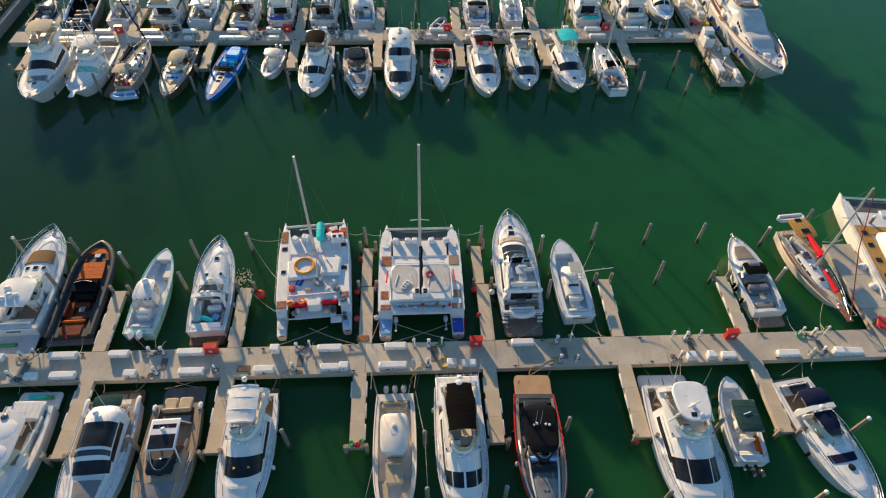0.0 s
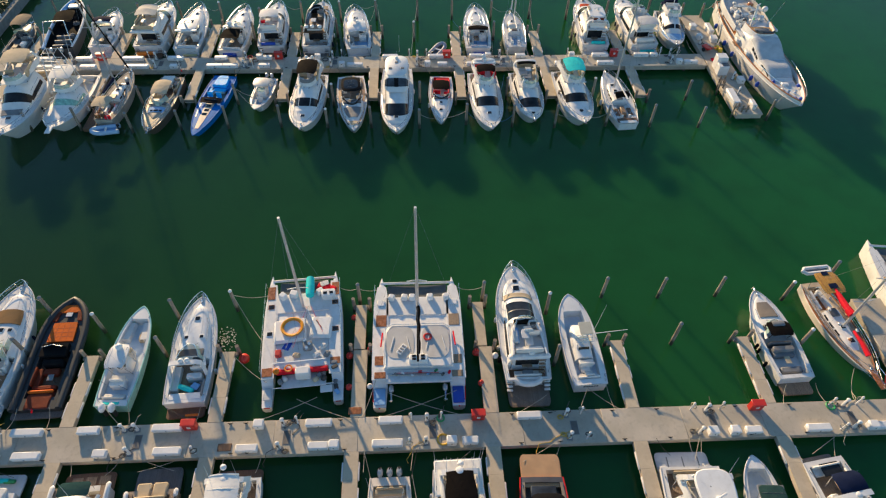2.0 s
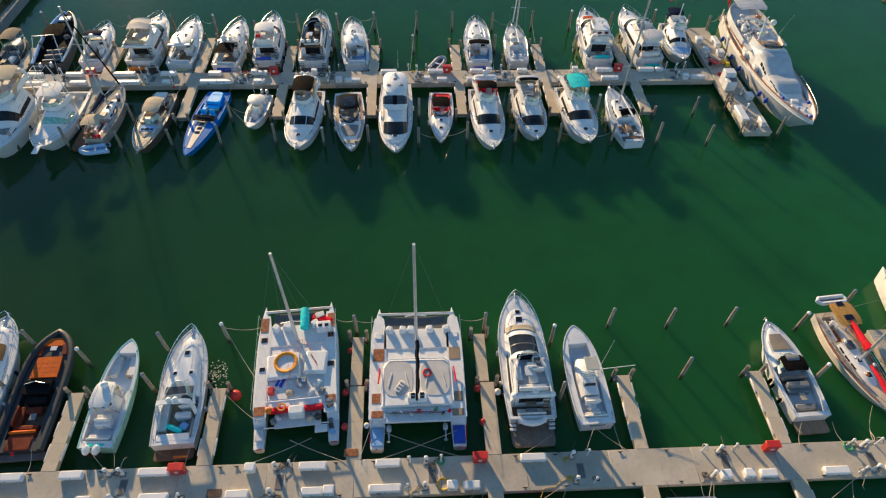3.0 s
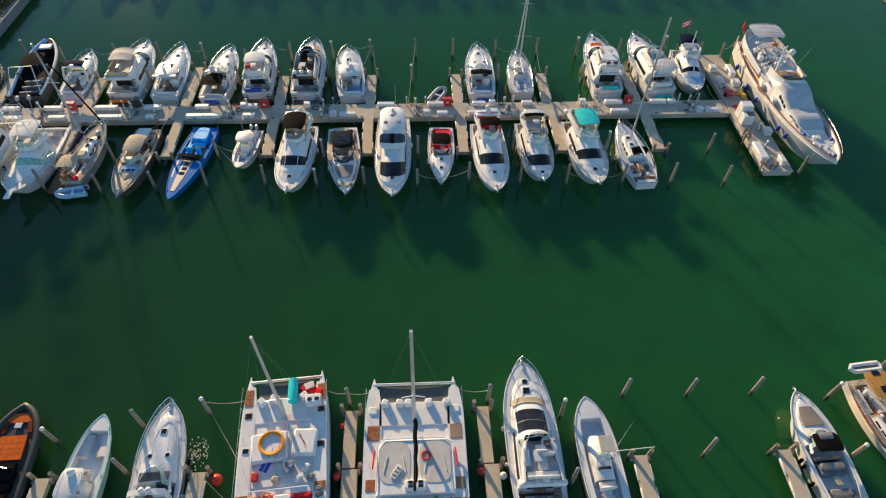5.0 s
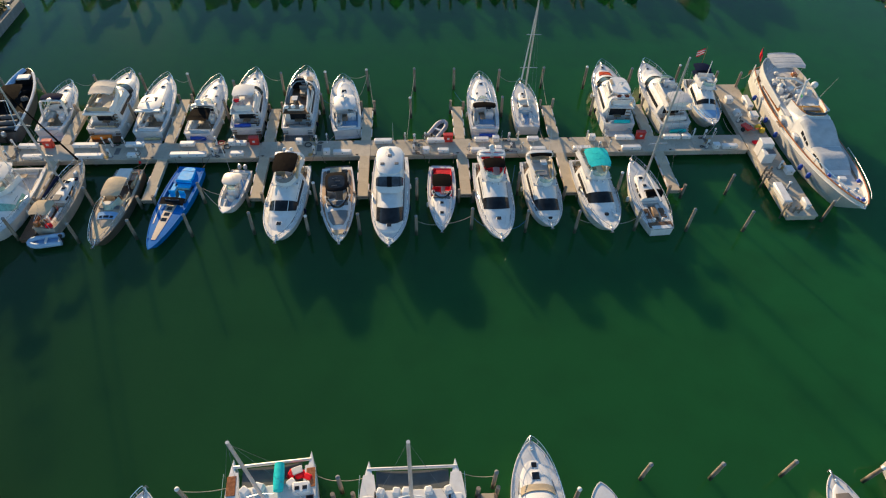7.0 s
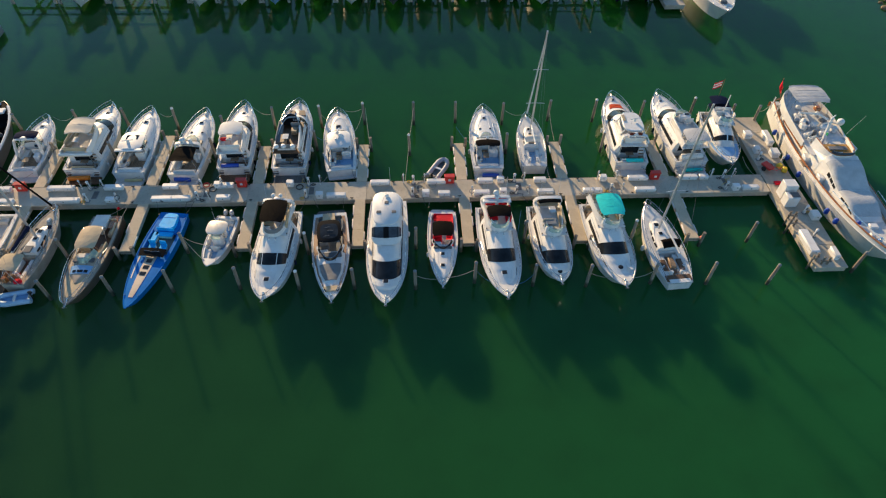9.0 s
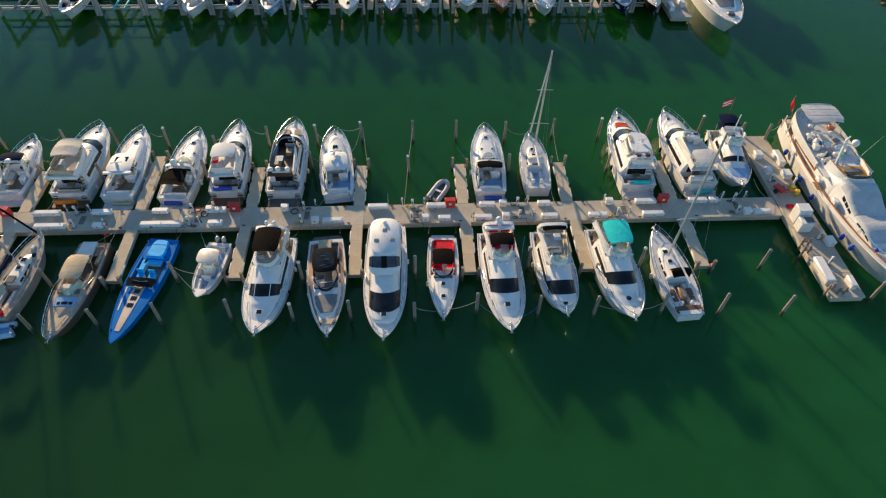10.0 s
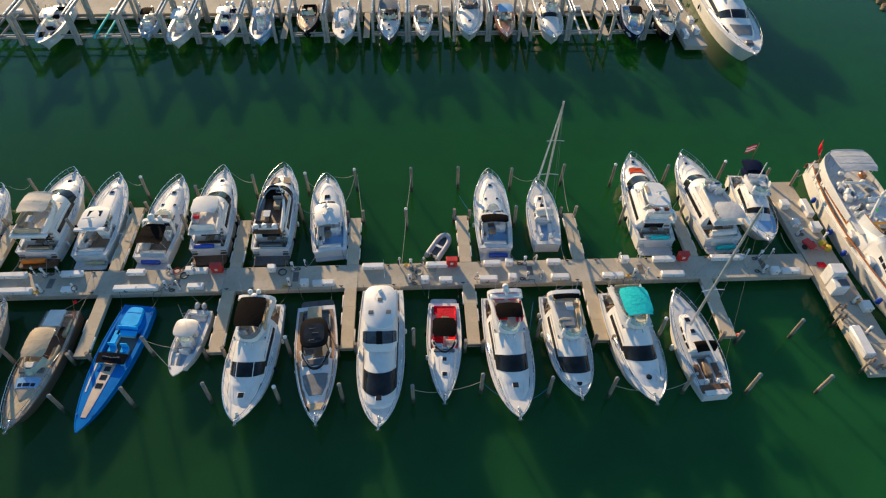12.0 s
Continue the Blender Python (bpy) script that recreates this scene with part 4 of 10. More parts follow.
def fly_yacht(name, label, bow, stern, B, plat=1.0, pmat=TEAK, hull=None, top="bimini", tmat=WHITEC, t=(0.1, 0.34), tz=1.5, ua=0.2, ur=0.50, uw=0.60, h=1.65, th=0.55, f=(0.08, 0.47), glass=GLASS, mullions=0, sole=TEAK, vinyl=None, hatches=((0.74, 0.0, 0.5),), flysole=None, screen=PANE, arch=True, dome=True, rail_u=0.42, zs=1.25, zb=1.85, fw=0.36, seatmat=None, side_glass=True, un=0.92, bow_vent=0.045, p=3.0, ribs=0, floorz=None, tw=0.9, bw=0.80, lobes=2.5, sag=0.0, gw=0.075, cv=0.075):
    """A motor yacht with a raised foredeck, deckhouse and open flying bridge."""
    b = Boat(name, label, B=B, zs=zs, zb=zb, tw=tw, p=p, hull=hull, cockpit=(0.02, ua - 0.01, 0.82), floor=sole, depth=0.55, category="motor yacht", **put(bow, stern, plat))
    z = b.sheer(0.35) - 0.02
    z2 = b.sheer(0.75)
    w = B * 0.40
    f1 = min(max(f[1] - 0.02, ua + 0.13), ur - 0.05)
    hs = b.house([(ua, w, z, h), (ua + 0.12, w, z, h), (f1, w * 0.97, z, h), (ur, w * 0.94, z, h * 0.8), (uw, w * 0.92, z, h * 0.5), (uw + 0.03, w * 0.92, z, th + 0.12), ((uw + un) / 2, w * 0.78, z + (z2 - z) * 0.5, th * 0.75), (un - 0.05, w * 0.52, z2 - 0.05, th * 0.38), (un, w * 0.2, z2 + 0.06, 0.03)], n=2.7, lean=0.82, na=28, curve=((ua, ur - 0.1, ur, uw + 0.03, uw + 0.1, un - 0.03), (0, 0.6, 1, 1, 0.25, 0), cv))
    sweep = bow_vent - 0.045
    b.glaze(hs, ur - 0.012, uw - 0.03, gw, 1 - gw, glass, sweep, "windshield", nv=20)
    for k in range(mullions):
        a = gw + (1 - 2 * gw) * (k + 1) / (mullions + 1)
        b.glaze(hs, ur - 0.013, uw - 0.029, a - 0.008, a + 0.008, GEL, sweep, "mullion", 0.02, 6, 2)
    if side_glass:
        for a0, a1 in ((0.035, 0.10), (0.90, 0.965)):
            b.glaze(hs, ua + 0.05, ur + 0.03, a0, a1, glass, 0, "side_window")
            b.glaze(hs, uw + 0.04, uw + 0.12, a0 + 0.03 * (a0 < 0.5), a1 - 0.03 * (a0 > 0.5), glass, 0, "forward_side_window", nu=3, nv=3)
    # flying bridge
    zt = z + h
    b.add("flybridge_deck", MB().slab([[(v * w * (0.95 if i < 2 else 0.85), b.y(f[0] + (f1 - f[0]) * i / 6), zt - 0.03) for v in (-1, -0.5, 0, 0.5, 1)] for i in range(7)], 0.07), flysole or NONSKID)
    line = b.coaming(f[0] + 0.02, f[1], w * 0.93, B * fw * 0.86, zt + 0.03, 0.5)
    if screen:
        b.screen(line, 5, 16, 0.38, screen)
    vm = vinyl or WHITEV
    b.helm(w * 0.35, f[1] - 0.055, zt + 0.04, 0.7, 0.4, 0.75)
    b.seat(w * 0.35, f[1] - 0.125, zt + 0.04, 0.9, 0.45, 0.4, vm, 0.45)
    b.lshape(f[0] + 0.12, f[1] - 0.1, zt + 0.04, w * 0.62, 0.45, vm)
    b.bench(f[0] + 0.06, zt + 0.04, w * 1.4, 0.5, 0.4, vm, 0.4)
    for sd in (-1, 1):
        b.add("flybridge_post", MB().tube([(sd * w * 0.85, b.y(f[0] + 0.02), b.zs - 0.1), (sd * w * 0.85, b.y(f[0] + 0.01), zt)], 0.04, 6), STEEL)
    if arch:
        a = b.arch(f[0] + 0.02, w * 0.93, zt + 0.3, zt + tz - 0.1, rake=0.35)
        if dome:
            b.dome(0, f[0] + 0.055, zt + tz - 0.06)
        b.antenna(-w * 0.6, f[0] + 0.05, zt + tz - 0.1)
        b.antenna(w * 0.6, f[0] + 0.05, zt + tz - 0.1, 1.6)
    if top == "bimini":
        b.canopy(t[0], t[1], w * bw, zt + tz, tmat, 0.16, sag, poles=3, zp=zt + 0.45, ribs=ribs, w1=w * bw * 0.95, lobes=lobes)
    elif top == "hard":
        ht = b.roof("hard_top", GEL, t[0], t[1], w * (bw + 0.14), zt + tz + 0.06, 0.16, 3.2, w * (bw + 0.02))
        for sd in (-1, 1):
            for k in (0.12, 0.8):
                u = t[0] + (t[1] - t[0]) * k
                b.add("top_support", MB().tube([(sd * w * 0.88, b.y(u + 0.01), zt + 0.4), (sd * w * bw, b.y(u), zt + tz + 0.08)], 0.06, 6), GEL, "", ht)
    # cockpit
    b.bench(0.055, b.zf, B * 0.55, 0.5, 0.42, seatmat or vm, 0.35)
    b.add("saloon_door", MB().rbox((0, b.y(ua) - 0.02, z + 0.45), (w * 1.2, 0.05, 1.35), 0.02), GLASS)
    if plat:
        b.platform(plat, pmat)
    b.rail(rail_u, 0.62, posts=7)
    for u, v, s in hatches:
        b_h = hs.at(u, 0.5 + v) if u < un - 0.02 else b.deck(u, v)
        c = b.add("deck_hatch", MB().rbox((b_h[0], b_h[1], b_h[2] + 0.015), (s + 0.1, s + 0.1, 0.07), 0.025), GEL)
        b.add("hatch_glass", MB().rbox((b_h[0], b_h[1], b_h[2] + 0.045), (s, s, 0.05), 0.02), GLASS, "", c)
    b.anchor()
    b.cleats()
    # stairs, hull windows, deck seams and small gear
    for k in range(5):
        b.box("stair_tread", TEAK, w * 0.72, ua - 0.012 - 0.016 * k, b.zf + 0.28 * (5 - k), (0.5, 0.2, 0.04), 0.01)
    for sd in (-1, 1):
        for k in range(3):
            b.box("transom_step", pmat or GELG, sd * b.hb(0) * 0.78, 0.004 - 0.018 * k, 0.95 - 0.2 * k, (0.5, 0.24, 0.05), 0.02)
        b.add("hull_window", MB().slab([[b.side(u, k, sd) for k in (0.62, 0.8)] for u in [0.42 + 0.018 * i for i in range(12)]], 0.015, 0.004), GLASS)
        for u in (0.70, 0.76):
            b.add("porthole", MB().slab([[b.side(u + d, k, sd) for k in (0.64, 0.78)] for d in (0, 0.012, 0.024)], 0.015, 0.004), GLASS)
        b.add("deck_seam", MB().tube([(lambda q: (q[0], q[1], q[2] + 0.004))(hs.at(uw + 0.05 + (un - uw - 0.12) * i / 8, 0.5 + sd * 0.17)) for i in range(9)], 0.012, 4), GELG)
        b.add("grab_rail", MB().tube([(lambda q: (q[0], q[1], q[2] + 0.07))(hs.at(ua + 0.05 + (ur - ua - 0.08) * i / 8, 0.5 + sd * 0.36)) for i in range(9)], 0.02, 4), STEEL)
        b.box("nav_light", GREYP, sd * w * 0.8, f1 - 0.02, zt + 0.03, (0.1, 0.16, 0.1), 0.03)
    b.box("search_light", STEEL, 0.25, f[1] + 0.012, zt - 0.06, (0.16, 0.16, 0.22), 0.05)
    b.box("horn", STEEL, -0.3, f[1] + 0.012, zt - 0.06, (0.1, 0.35, 0.1), 0.04)
    b.table(-w * 0.12, f[0] + 0.17, zt + 0.04, 0.6, 0.8, GELG)
    b.table(0.0, 0.12, b.zf, 0.8, 0.6, TEAK)
    for sd, u in ((-1, 0.3), (1, 0.35), (-1, 0.55), (1, 0.15)):
        b.fender(u, sd, rng.choice((GEL, GEL, NAVY, BLACKP)), 0.12, 0.55)
    b.hs, b.zt, b.w = hs, zt, w
    return b


def express(name, label, bow, stern, B, plat=0.9, pmat=TEAK, hull=None, uc=0.46, uw=0.56, trunk=0.5, pz=0.35, zs=1.15, zb=1.7, sole=TEAK, vinyl=None, arch=None, top=None, hatches=((0.78, 0, 0.42),), p=3.0, rail_u=0.40, seats=True, screen=PANE, stripe=None, deck=None, un=0.92, sh=0.55):
    """An express cruiser: low cambered foredeck, wraparound windscreen and open cockpit."""
    b = Boat(name, label, B=B, zs=zs, zb=zb, p=p, hull=hull, deck=deck, cockpit=(0.04, uc, 0.80), floor=sole, depth=0.55, category="motor boat", stripe=stripe, **put(bow, stern, plat))
    z, z2 = b.sheer(uc) - 0.03, b.sheer(0.8)
    w = B * 0.40
    hs = b.house([(uc, w, z, trunk + 0.12), (uw, w * 0.97, z, trunk + 0.1), ((uw + un) / 2, w * 0.80, z + (z2 - z) * 0.5, trunk * 0.85), (un - 0.05, w * 0.42, z2 + 0.02, trunk * 0.55), (un, 0.1, z2 + 0.12, 0.03)], deck or GEL, n=2.7, lean=0.8, name="foredeck_trunk")
    line = b.coaming(uc - 0.08, uw, w * 0.97, w * 0.66, z + trunk * 0.72, 0.14, 0.08, deck or GEL, e=2.4, name="windscreen_base")
    b.screen(line, 1, 20, sh, screen, 0.5)
    b.add("dashboard", MB().rbox((0, b.y(uc + 0.035), z + trunk + 0.08), (w * 1.5, (uw - uc) * b.L * 0.55, 0.2), 0.06), GREYP)
    vm = vinyl or WHITEV
    if seats:
        b.helm(w * 0.42, uc - 0.02, b.zf, 0.8, 0.4, 1.05)
        b.seat(w * 0.42, uc - 0.09, b.zf, 0.8, 0.5, 0.6, vm, 0.5)
        b.lshape(uc - 0.2, uc - 0.02, b.zf, w * 0.58, 0.6, vm)
        b.bench(0.075, b.zf, B * 0.62, 0.6, 0.42, vm, 0.35)
        b.lshape(0.09, 0.22, b.zf, w * 0.68, 0.5, vm, side=-1)
    if plat:
        b.platform(plat, pmat, pz)
    if rail_u:
        b.rail(rail_u, 0.55, posts=7)
    for u, v, s in hatches:
        c3 = hs.at(u, 0.5 + v)
        c = b.add("deck_hatch", MB().rbox((c3[0], c3[1], c3[2] + 0.012), (s + 0.1, s + 0.1, 0.06), 0.025), GEL)
        b.add("hatch_glass", MB().rbox((c3[0], c3[1], c3[2] + 0.04), (s, s, 0.05), 0.02), GLASS, "", c)
    if arch is not None:
        b.arch(arch, w * 1.02, zs, zs + 1.75, rake=0.5)
        b.dome(0, arch + 0.045, zs + 1.8)
    if top:
        t0, t1, tm = top
        b.canopy(t0, t1, w * 0.9, zs + 1.75, tm, 0.15, poles=2, zp=zs + 0.1)
    b.anchor()
    b.cleats()
    for sd in (-1, 1):
        b.add("deck_seam", MB().tube([(lambda q: (q[0], q[1], q[2] + 0.004))(hs.at(uw + 0.04 + (un - uw - 0.1) * i / 8, 0.5 + sd * 0.14)) for i in range(9)], 0.011, 4), GELG)
        b.add("hull_window", MB().slab([[b.side(u, k, sd) for k in (0.64, 0.8)] for u in [0.5 + 0.02 * i for i in range(9)]], 0.015, 0.004), GLASS)
        b.add("grab_rail", MB().tube([(lambda q: (q[0], q[1], q[2] + 0.06))(hs.at(uw + 0.03 + (un - uw - 0.18) * i / 8, 0.5 + sd * 0.33)) for i in range(9)], 0.018, 4), STEEL)
        b.add("wiper", MB().tube([(sd * w * 0.35, b.y(uw) + 0.05, z + trunk + 0.1), (sd * w * 0.2, b.y(uw) - 0.35, z + trunk + 0.4)], 0.015, 4), RUBBER)
    if seats:
        b.table(-w * 0.1, 0.2, b.zf, 0.6, 0.8, TEAK)
        b.box("wet_bar", GEL, w * 0.62, 0.28, b.zf, (0.55, 0.8, 0.85), 0.07)
        b.box("cockpit_step", TEAK, -w * 0.1, uc - 0.02, b.zf, (0.6, 0.3, 0.2), 0.03)
    for sd, u in ((-1, 0.35), (1, 0.3), (1, 0.55)):
        b.fender(u, sd, rng.choice((GEL, GEL, NAVY, BLACKP)), 0.12, 0.55)
    b.hs, b.w, b.z = hs, w, z
    return b


def console_boat(name, label, bow, stern, B, hull=None, deck=None, liner=None, engines=2, emat=None, top=("hard", GEL, 0.40, 0.60), zs=0.95, zb=1.35, p=2.2, tilt=0, console=(0.50, 1.1, 1.3), cock=(0.06, 0.86, 0.80), vinyl=None, lift=0.0, bowpad=True, es=1.0, plat=0.0, depth=0.6, tf=0.30, tz=2.0):
    """An open fishing boat with a centre console, leaning post and T-top."""
    b = Boat(name, label, B=B, zs=zs, zb=zb, p=p, hull=hull, deck=deck or GEL, cockpit=cock, floor=liner or NONSKID, depth=depth, category="motor boat", lift=lift, **put(bow, stern, plat))
    z, vm = b.zf, vinyl or WHITEV
    u, cw, cl = console
    b.helm(0, u, z, cw, cl * 0.7, 1.15)
    b.seat(0, u + cl * 0.62 / b.L, z, cw * 0.8, 0.5, 0.45, vm, 0.45, -1)
    b.screen([(x, b.y(u) + cl * 0.33 - abs(x) * 0.25, z + 1.12) for x in (-cw * 0.45, -cw * 0.25, 0, cw * 0.25, cw * 0.45)], 0, 5, 0.45, PANE, 0.3)
    b.seat(0, u - cl * 0.85 / b.L - 0.02, z, cw * 0.95, 0.5, 0.85, vm, 0.3)
    if bowpad:
        c1 = cock[1]
        for sd in (-1, 1):
            b.pad(c1 - 0.2, c1 - 0.02, sd * 0.35, sd * 0.78, vm, 0.1, b.zf + 0.4, "bow_cushion", 5, 3)
            b.pad(c1 - 0.2, c1 - 0.02, sd * 0.35, sd * 0.79, GEL, 0.4, b.zf, "bow_locker", 5, 3)
    b.bench(cock[0] + 0.035, b.zf, B * 0.6, 0.4, 0.45, vm, 0.3)
    if top:
        kind, tm, t0, t1 = top
        tt = b.canopy(t0, t1, B * tf, z + tz, tm, 0.07, poles=2, zp=z + 0.1, t=0.07 if kind == "hard" else 0.035, w1=B * tf * 0.9, name="t_top", drop=0.03)
        tz += z + 0.11
        if kind == "hard":
            um = (t0 + t1) / 2
            b.blk("top_hatch", GELG, um - 0.03, um + 0.03, -0.3, 0.3, tz, 0.05, 0.02, parent=tt)
            b.dome(0.05, t1 - 0.05, tz, 0.2, 0.16)
            b.antenna(B * 0.2, t0 + 0.03, tz, 2.4, 0.2, -0.5)
            for sd in (-1, 1):
                b.add("top_rail", MB().tube([(sd * B * tf * 0.8, b.y(t0 + 0.03), tz - 0.02), (sd * B * tf * 0.8, b.y(t0 + 0.04), tz + 0.1), (sd * B * tf * 0.75, b.y(t1 - 0.04), tz + 0.1), (sd * B * tf * 0.75, b.y(t1 - 0.03), tz - 0.02)], 0.018, 5), STEEL, "", tt)
            for k in range(4):
                b.add("rod_holder", MB().tube([(B * tf * (0.42 * k - 0.63), b.y(t0) - 0.02, tz - 0.1), (B * tf * (0.42 * k - 0.63), b.y(t0) - 0.16, tz + 0.25)], 0.03, 6), BLACKP if k % 2 else STEEL, "", tt)
    for k in range(engines):
        b.outboard((k - (engines - 1) / 2) * 0.68 * es, emat, es, tilt)
    b.cleats((0.08, 0.5, 0.88))
    return b


def sail_boat(name, label, bow, stern, B, mast_u=0.58, mast_h=13.0, zs=1.05, zb=1.4, hull=None, deck=None, sole=TEAK, boom=4.0, sail=WHITEC, furl=WHITEC, spread=((0.35, 0.9), (0.65, 0.7)), house=(0.40, 0.78), hh=0.45, dodger=None, wheel=2, p=2.0, tw=0.72, um=0.40, rake=0.3, flare=0.2):
    """A sailing yacht: slender hull, low coachroof, cockpit with wheels, mast, boom and rigging."""
    b = Boat(name, label, B=B, zs=zs, zb=zb, tw=tw, um=um, p=p, rake=1.3, flare=flare, hull=hull, deck=deck, cockpit=(0.05, house[0] - 0.03, 0.50), floor=sole, depth=0.45, category="sailing yacht", **put(bow, stern))
    z = b.sheer(house[0])
    w = B * 0.27
    hs = b.house([(house[0], w, z, hh + 0.05), (house[0] + 0.12, w, z, hh), (house[1] - 0.08, w * 0.72, z + 0.05, hh * 0.8), (house[1], w * 0.4, z + 0.12, 0.04)], n=3.4, name="coachroof")
    for a0, a1 in ((0.03, 0.13), (0.87, 0.97)):
        for u in (0.03, 0.11, 0.19):
            b.glaze(hs, house[0] + u, house[0] + u + 0.06, a0, a1, GLASS, 0, "cabin_window", nu=3, nv=3)
    for u, s in ((house[1] - 0.1, 0.42), (house[0] + 0.18, 0.36)):
        c3 = hs.at(u, 0.5)
        c = b.add("deck_hatch", MB().rbox((c3[0], c3[1], c3[2] + 0.015), (s + 0.08, s + 0.08, 0.06), 0.02), GEL)
        b.add("hatch_glass", MB().rbox((c3[0], c3[1], c3[2] + 0.04), (s, s, 0.05), 0.02), GLASS, "", c)
    c3 = hs.at(house[0] + 0.03, 0.5)
    b.add("companionway_hatch", MB().rbox((0, c3[1], c3[2] + 0.04), (0.7, 0.8, 0.1), 0.03), GREYP)
    for sd in (-1, 1):
        b.pad(0.08, house[0] - 0.05, sd * 0.25, sd * 0.49, GEL, 0.42, b.zf, "cockpit_bench", 4, 2)
        b.add("genoa_winch", MB().lathe([(0.1, 0), (0.1, 0.08), (0.06, 0.12), (0.08, 0.2)], 9, pose(sd * b.hb(0.2) * 0.62, b.y(0.2), b.sheer(0.2) + 0.04)), STEEL)
    xs = (-0.45, 0.45) if wheel == 2 else (0,)
    for x in xs:
        pd = b.box("steering_pedestal", GEL, x * B * 0.3, 0.12, b.zf, (0.25, 0.25, 0.8), 0.05)
        m = pose(x * B * 0.3, b.y(0.12) - 0.18, b.zf + 0.85, 80)
        b.add("steering_wheel", MB().tube([m @ Vector((0.4 * math.cos(a), 0.4 * math.sin(a), 0)) for a in [k * math.pi / 8 for k in range(16)]], 0.016, 4, True), STEEL, "", pd)
    if dodger:
        b.canopy(house[0] - 0.07, house[0] + 0.07, w * 1.15, z + hh + 0.65, dodger, 0.15, poles=2, zp=z + 0.05, name="spray_hood", drop=0.25)
    b.rail(0.06, 0.58, posts=9, k=0.95)
    b.mast(mast_u, b.sheer(mast_u) + hh, mast_h, boom=boom, sail=sail, furl=furl, spread=spread, rake=rake)
    b.anchor()
    b.hs = hs
    return b


def inflatable(name, label, at, heading, L, B, mat, r=0.22, floor=GREYP, z=0.12, engine=True):
    """A small inflatable: one tube bent round the bow, two cones aft, floor, thwart and motor."""
    ob = root(name, pose(at[0], at[1], z, 0, 0, heading), label, "dinghy")
    hw = B / 2 - r
    pts = [(-hw, -L / 2, 0.2), (-hw, -L * 0.3, 0.2), (-hw, L * 0.12, 0.2)]
    pts += [(-hw * math.cos(a), L * 0.12 + (L * 0.38 - r) * math.sin(a), 0.2 + 0.12 * math.sin(a)) for a in (0.4, 0.8, 1.2, 1.57)]
    pts += [(-x, y, zz) for x, y, zz in reversed(pts[:-1])]
    part("tube_collar", MB().tube(pts, r, 10), mat, ob)
    part("floor", MB().prism([(-hw, -L * 0.45), (hw, -L * 0.45), (hw, L * 0.15), (hw * 0.5, L * 0.36), (-hw * 0.5, L * 0.36), (-hw, L * 0.15)], 0.02, 0.1), floor, ob)
    part("thwart", MB().rbox((0, -L * 0.05, 0.34), (hw * 2, 0.25, 0.05), 0.02), GEL, ob)
    part("transom", MB().rbox((0, -L * 0.43, 0.25), (hw * 2, 0.06, 0.4), 0.02), GEL, ob)
    if engine:
        e = part("outboard_motor", MB().rbox((0, -L * 0.47, 0.2), (0.1, 0.14, 0.7), 0.03), RUBBER, ob)
        part("cowling", MB().lathe([(0.08, 0.5), (0.15, 0.56), (0.15, 0.75), (0.05, 0.83)], 9, pose(0, -L * 0.49, 0), (0.8, 1.2)), ENGK, e)
    return ob


# south row, bows to the south
b = express("motor_boat", "white cruiser with turquoise rolled towel on its swim platform", (-28.9, 13.3), (-28.75, 24.4), 3.75, 1.5, GELG, uc=0.40, uw=0.58)
sp = b.blk("sun_pad", WHITEV, -0.03, 0.12, -1.15, 1.15, b.zs - 0.05, 0.3, 0.08)
for k in range(5):
    b.blk("pad_seam", GELG, -0.025, 0.115, -0.78 + 0.39 * k - 0.012, -0.78 + 0.39 * k + 0.012, b.zs + 0.245, 0.012, 0.004, parent=sp)
c = b.canopy(0.14, 0.56, 1.3, 2.75, GELG, 0.12, poles=2, zp=1.2, t=0.1, name="hard_top", pm=GELG)
b.canopy(0.20, 0.36, 0.95, 2.86, GEL, 0.12, t=0.05, name="roof_panel")
b.canopy(0.38, 0.50, 0.95, 2.86, GEL, 0.12, t=0.05, name="roof_panel")
b.dome(0.1, 0.18, 2.95, 0.24, 0.2, GREYP)
b.roll(0.1, -0.11, 0.37, 1.3, 0.16, TEALC)
b.roll(-0.6, -0.105, 0.37, 0.7, 0.14, GREENB)

b = express("motor_yacht", "white sport yacht with long dark glass roof", (-22.45, 13.4), (-22.9, 24.3), 4.0, 1.25, TEAKD, uc=0.16, uw=0.20, sole=TEAK, hatches=(), zs=1.3, zb=1.8, seats=False, trunk=0.45, sh=0.05)
z = b.sheer(0.4)
rf = b.house([(0.10, 1.15, z, 1.0), (0.16, 1.38, z, 1.28), (0.42, 1.35, z, 1.32), (0.49, 1.32, z, 1.05), (0.58, 1.3, z, 0.5), (0.60, 1.2, z, 0.3)], n=3.6, name="coupe_roof")
b.glaze(rf, 0.235, 0.42, 0.15, 0.85, GLASS, 0, "glass_roof")
b.glaze(rf, 0.44, 0.475, 0.14, 0.86, GLASSB, 0.0, "forward_roof_glass")
b.glaze(rf, 0.495, 0.575, 0.08, 0.92, GLASS, 0.01, "windshield")
for a0, a1 in ((0.03, 0.12), (0.88, 0.97)):
    b.glaze(rf, 0.22, 0.50, a0, a1, GLASS, 0, "side_window")
b.glaze(b.hs, 0.625, 0.82, 0.18, 0.82, GREYV, 0, "foredeck_sun_pad", 0.05)
b.ball(0.25, 0.175, z + 1.27, 0.2)
b.ball(-0.1, 0.205, z + 1.3, 0.13)
b.antenna(-0.25, 0.13, z + 1.2, 2.2)
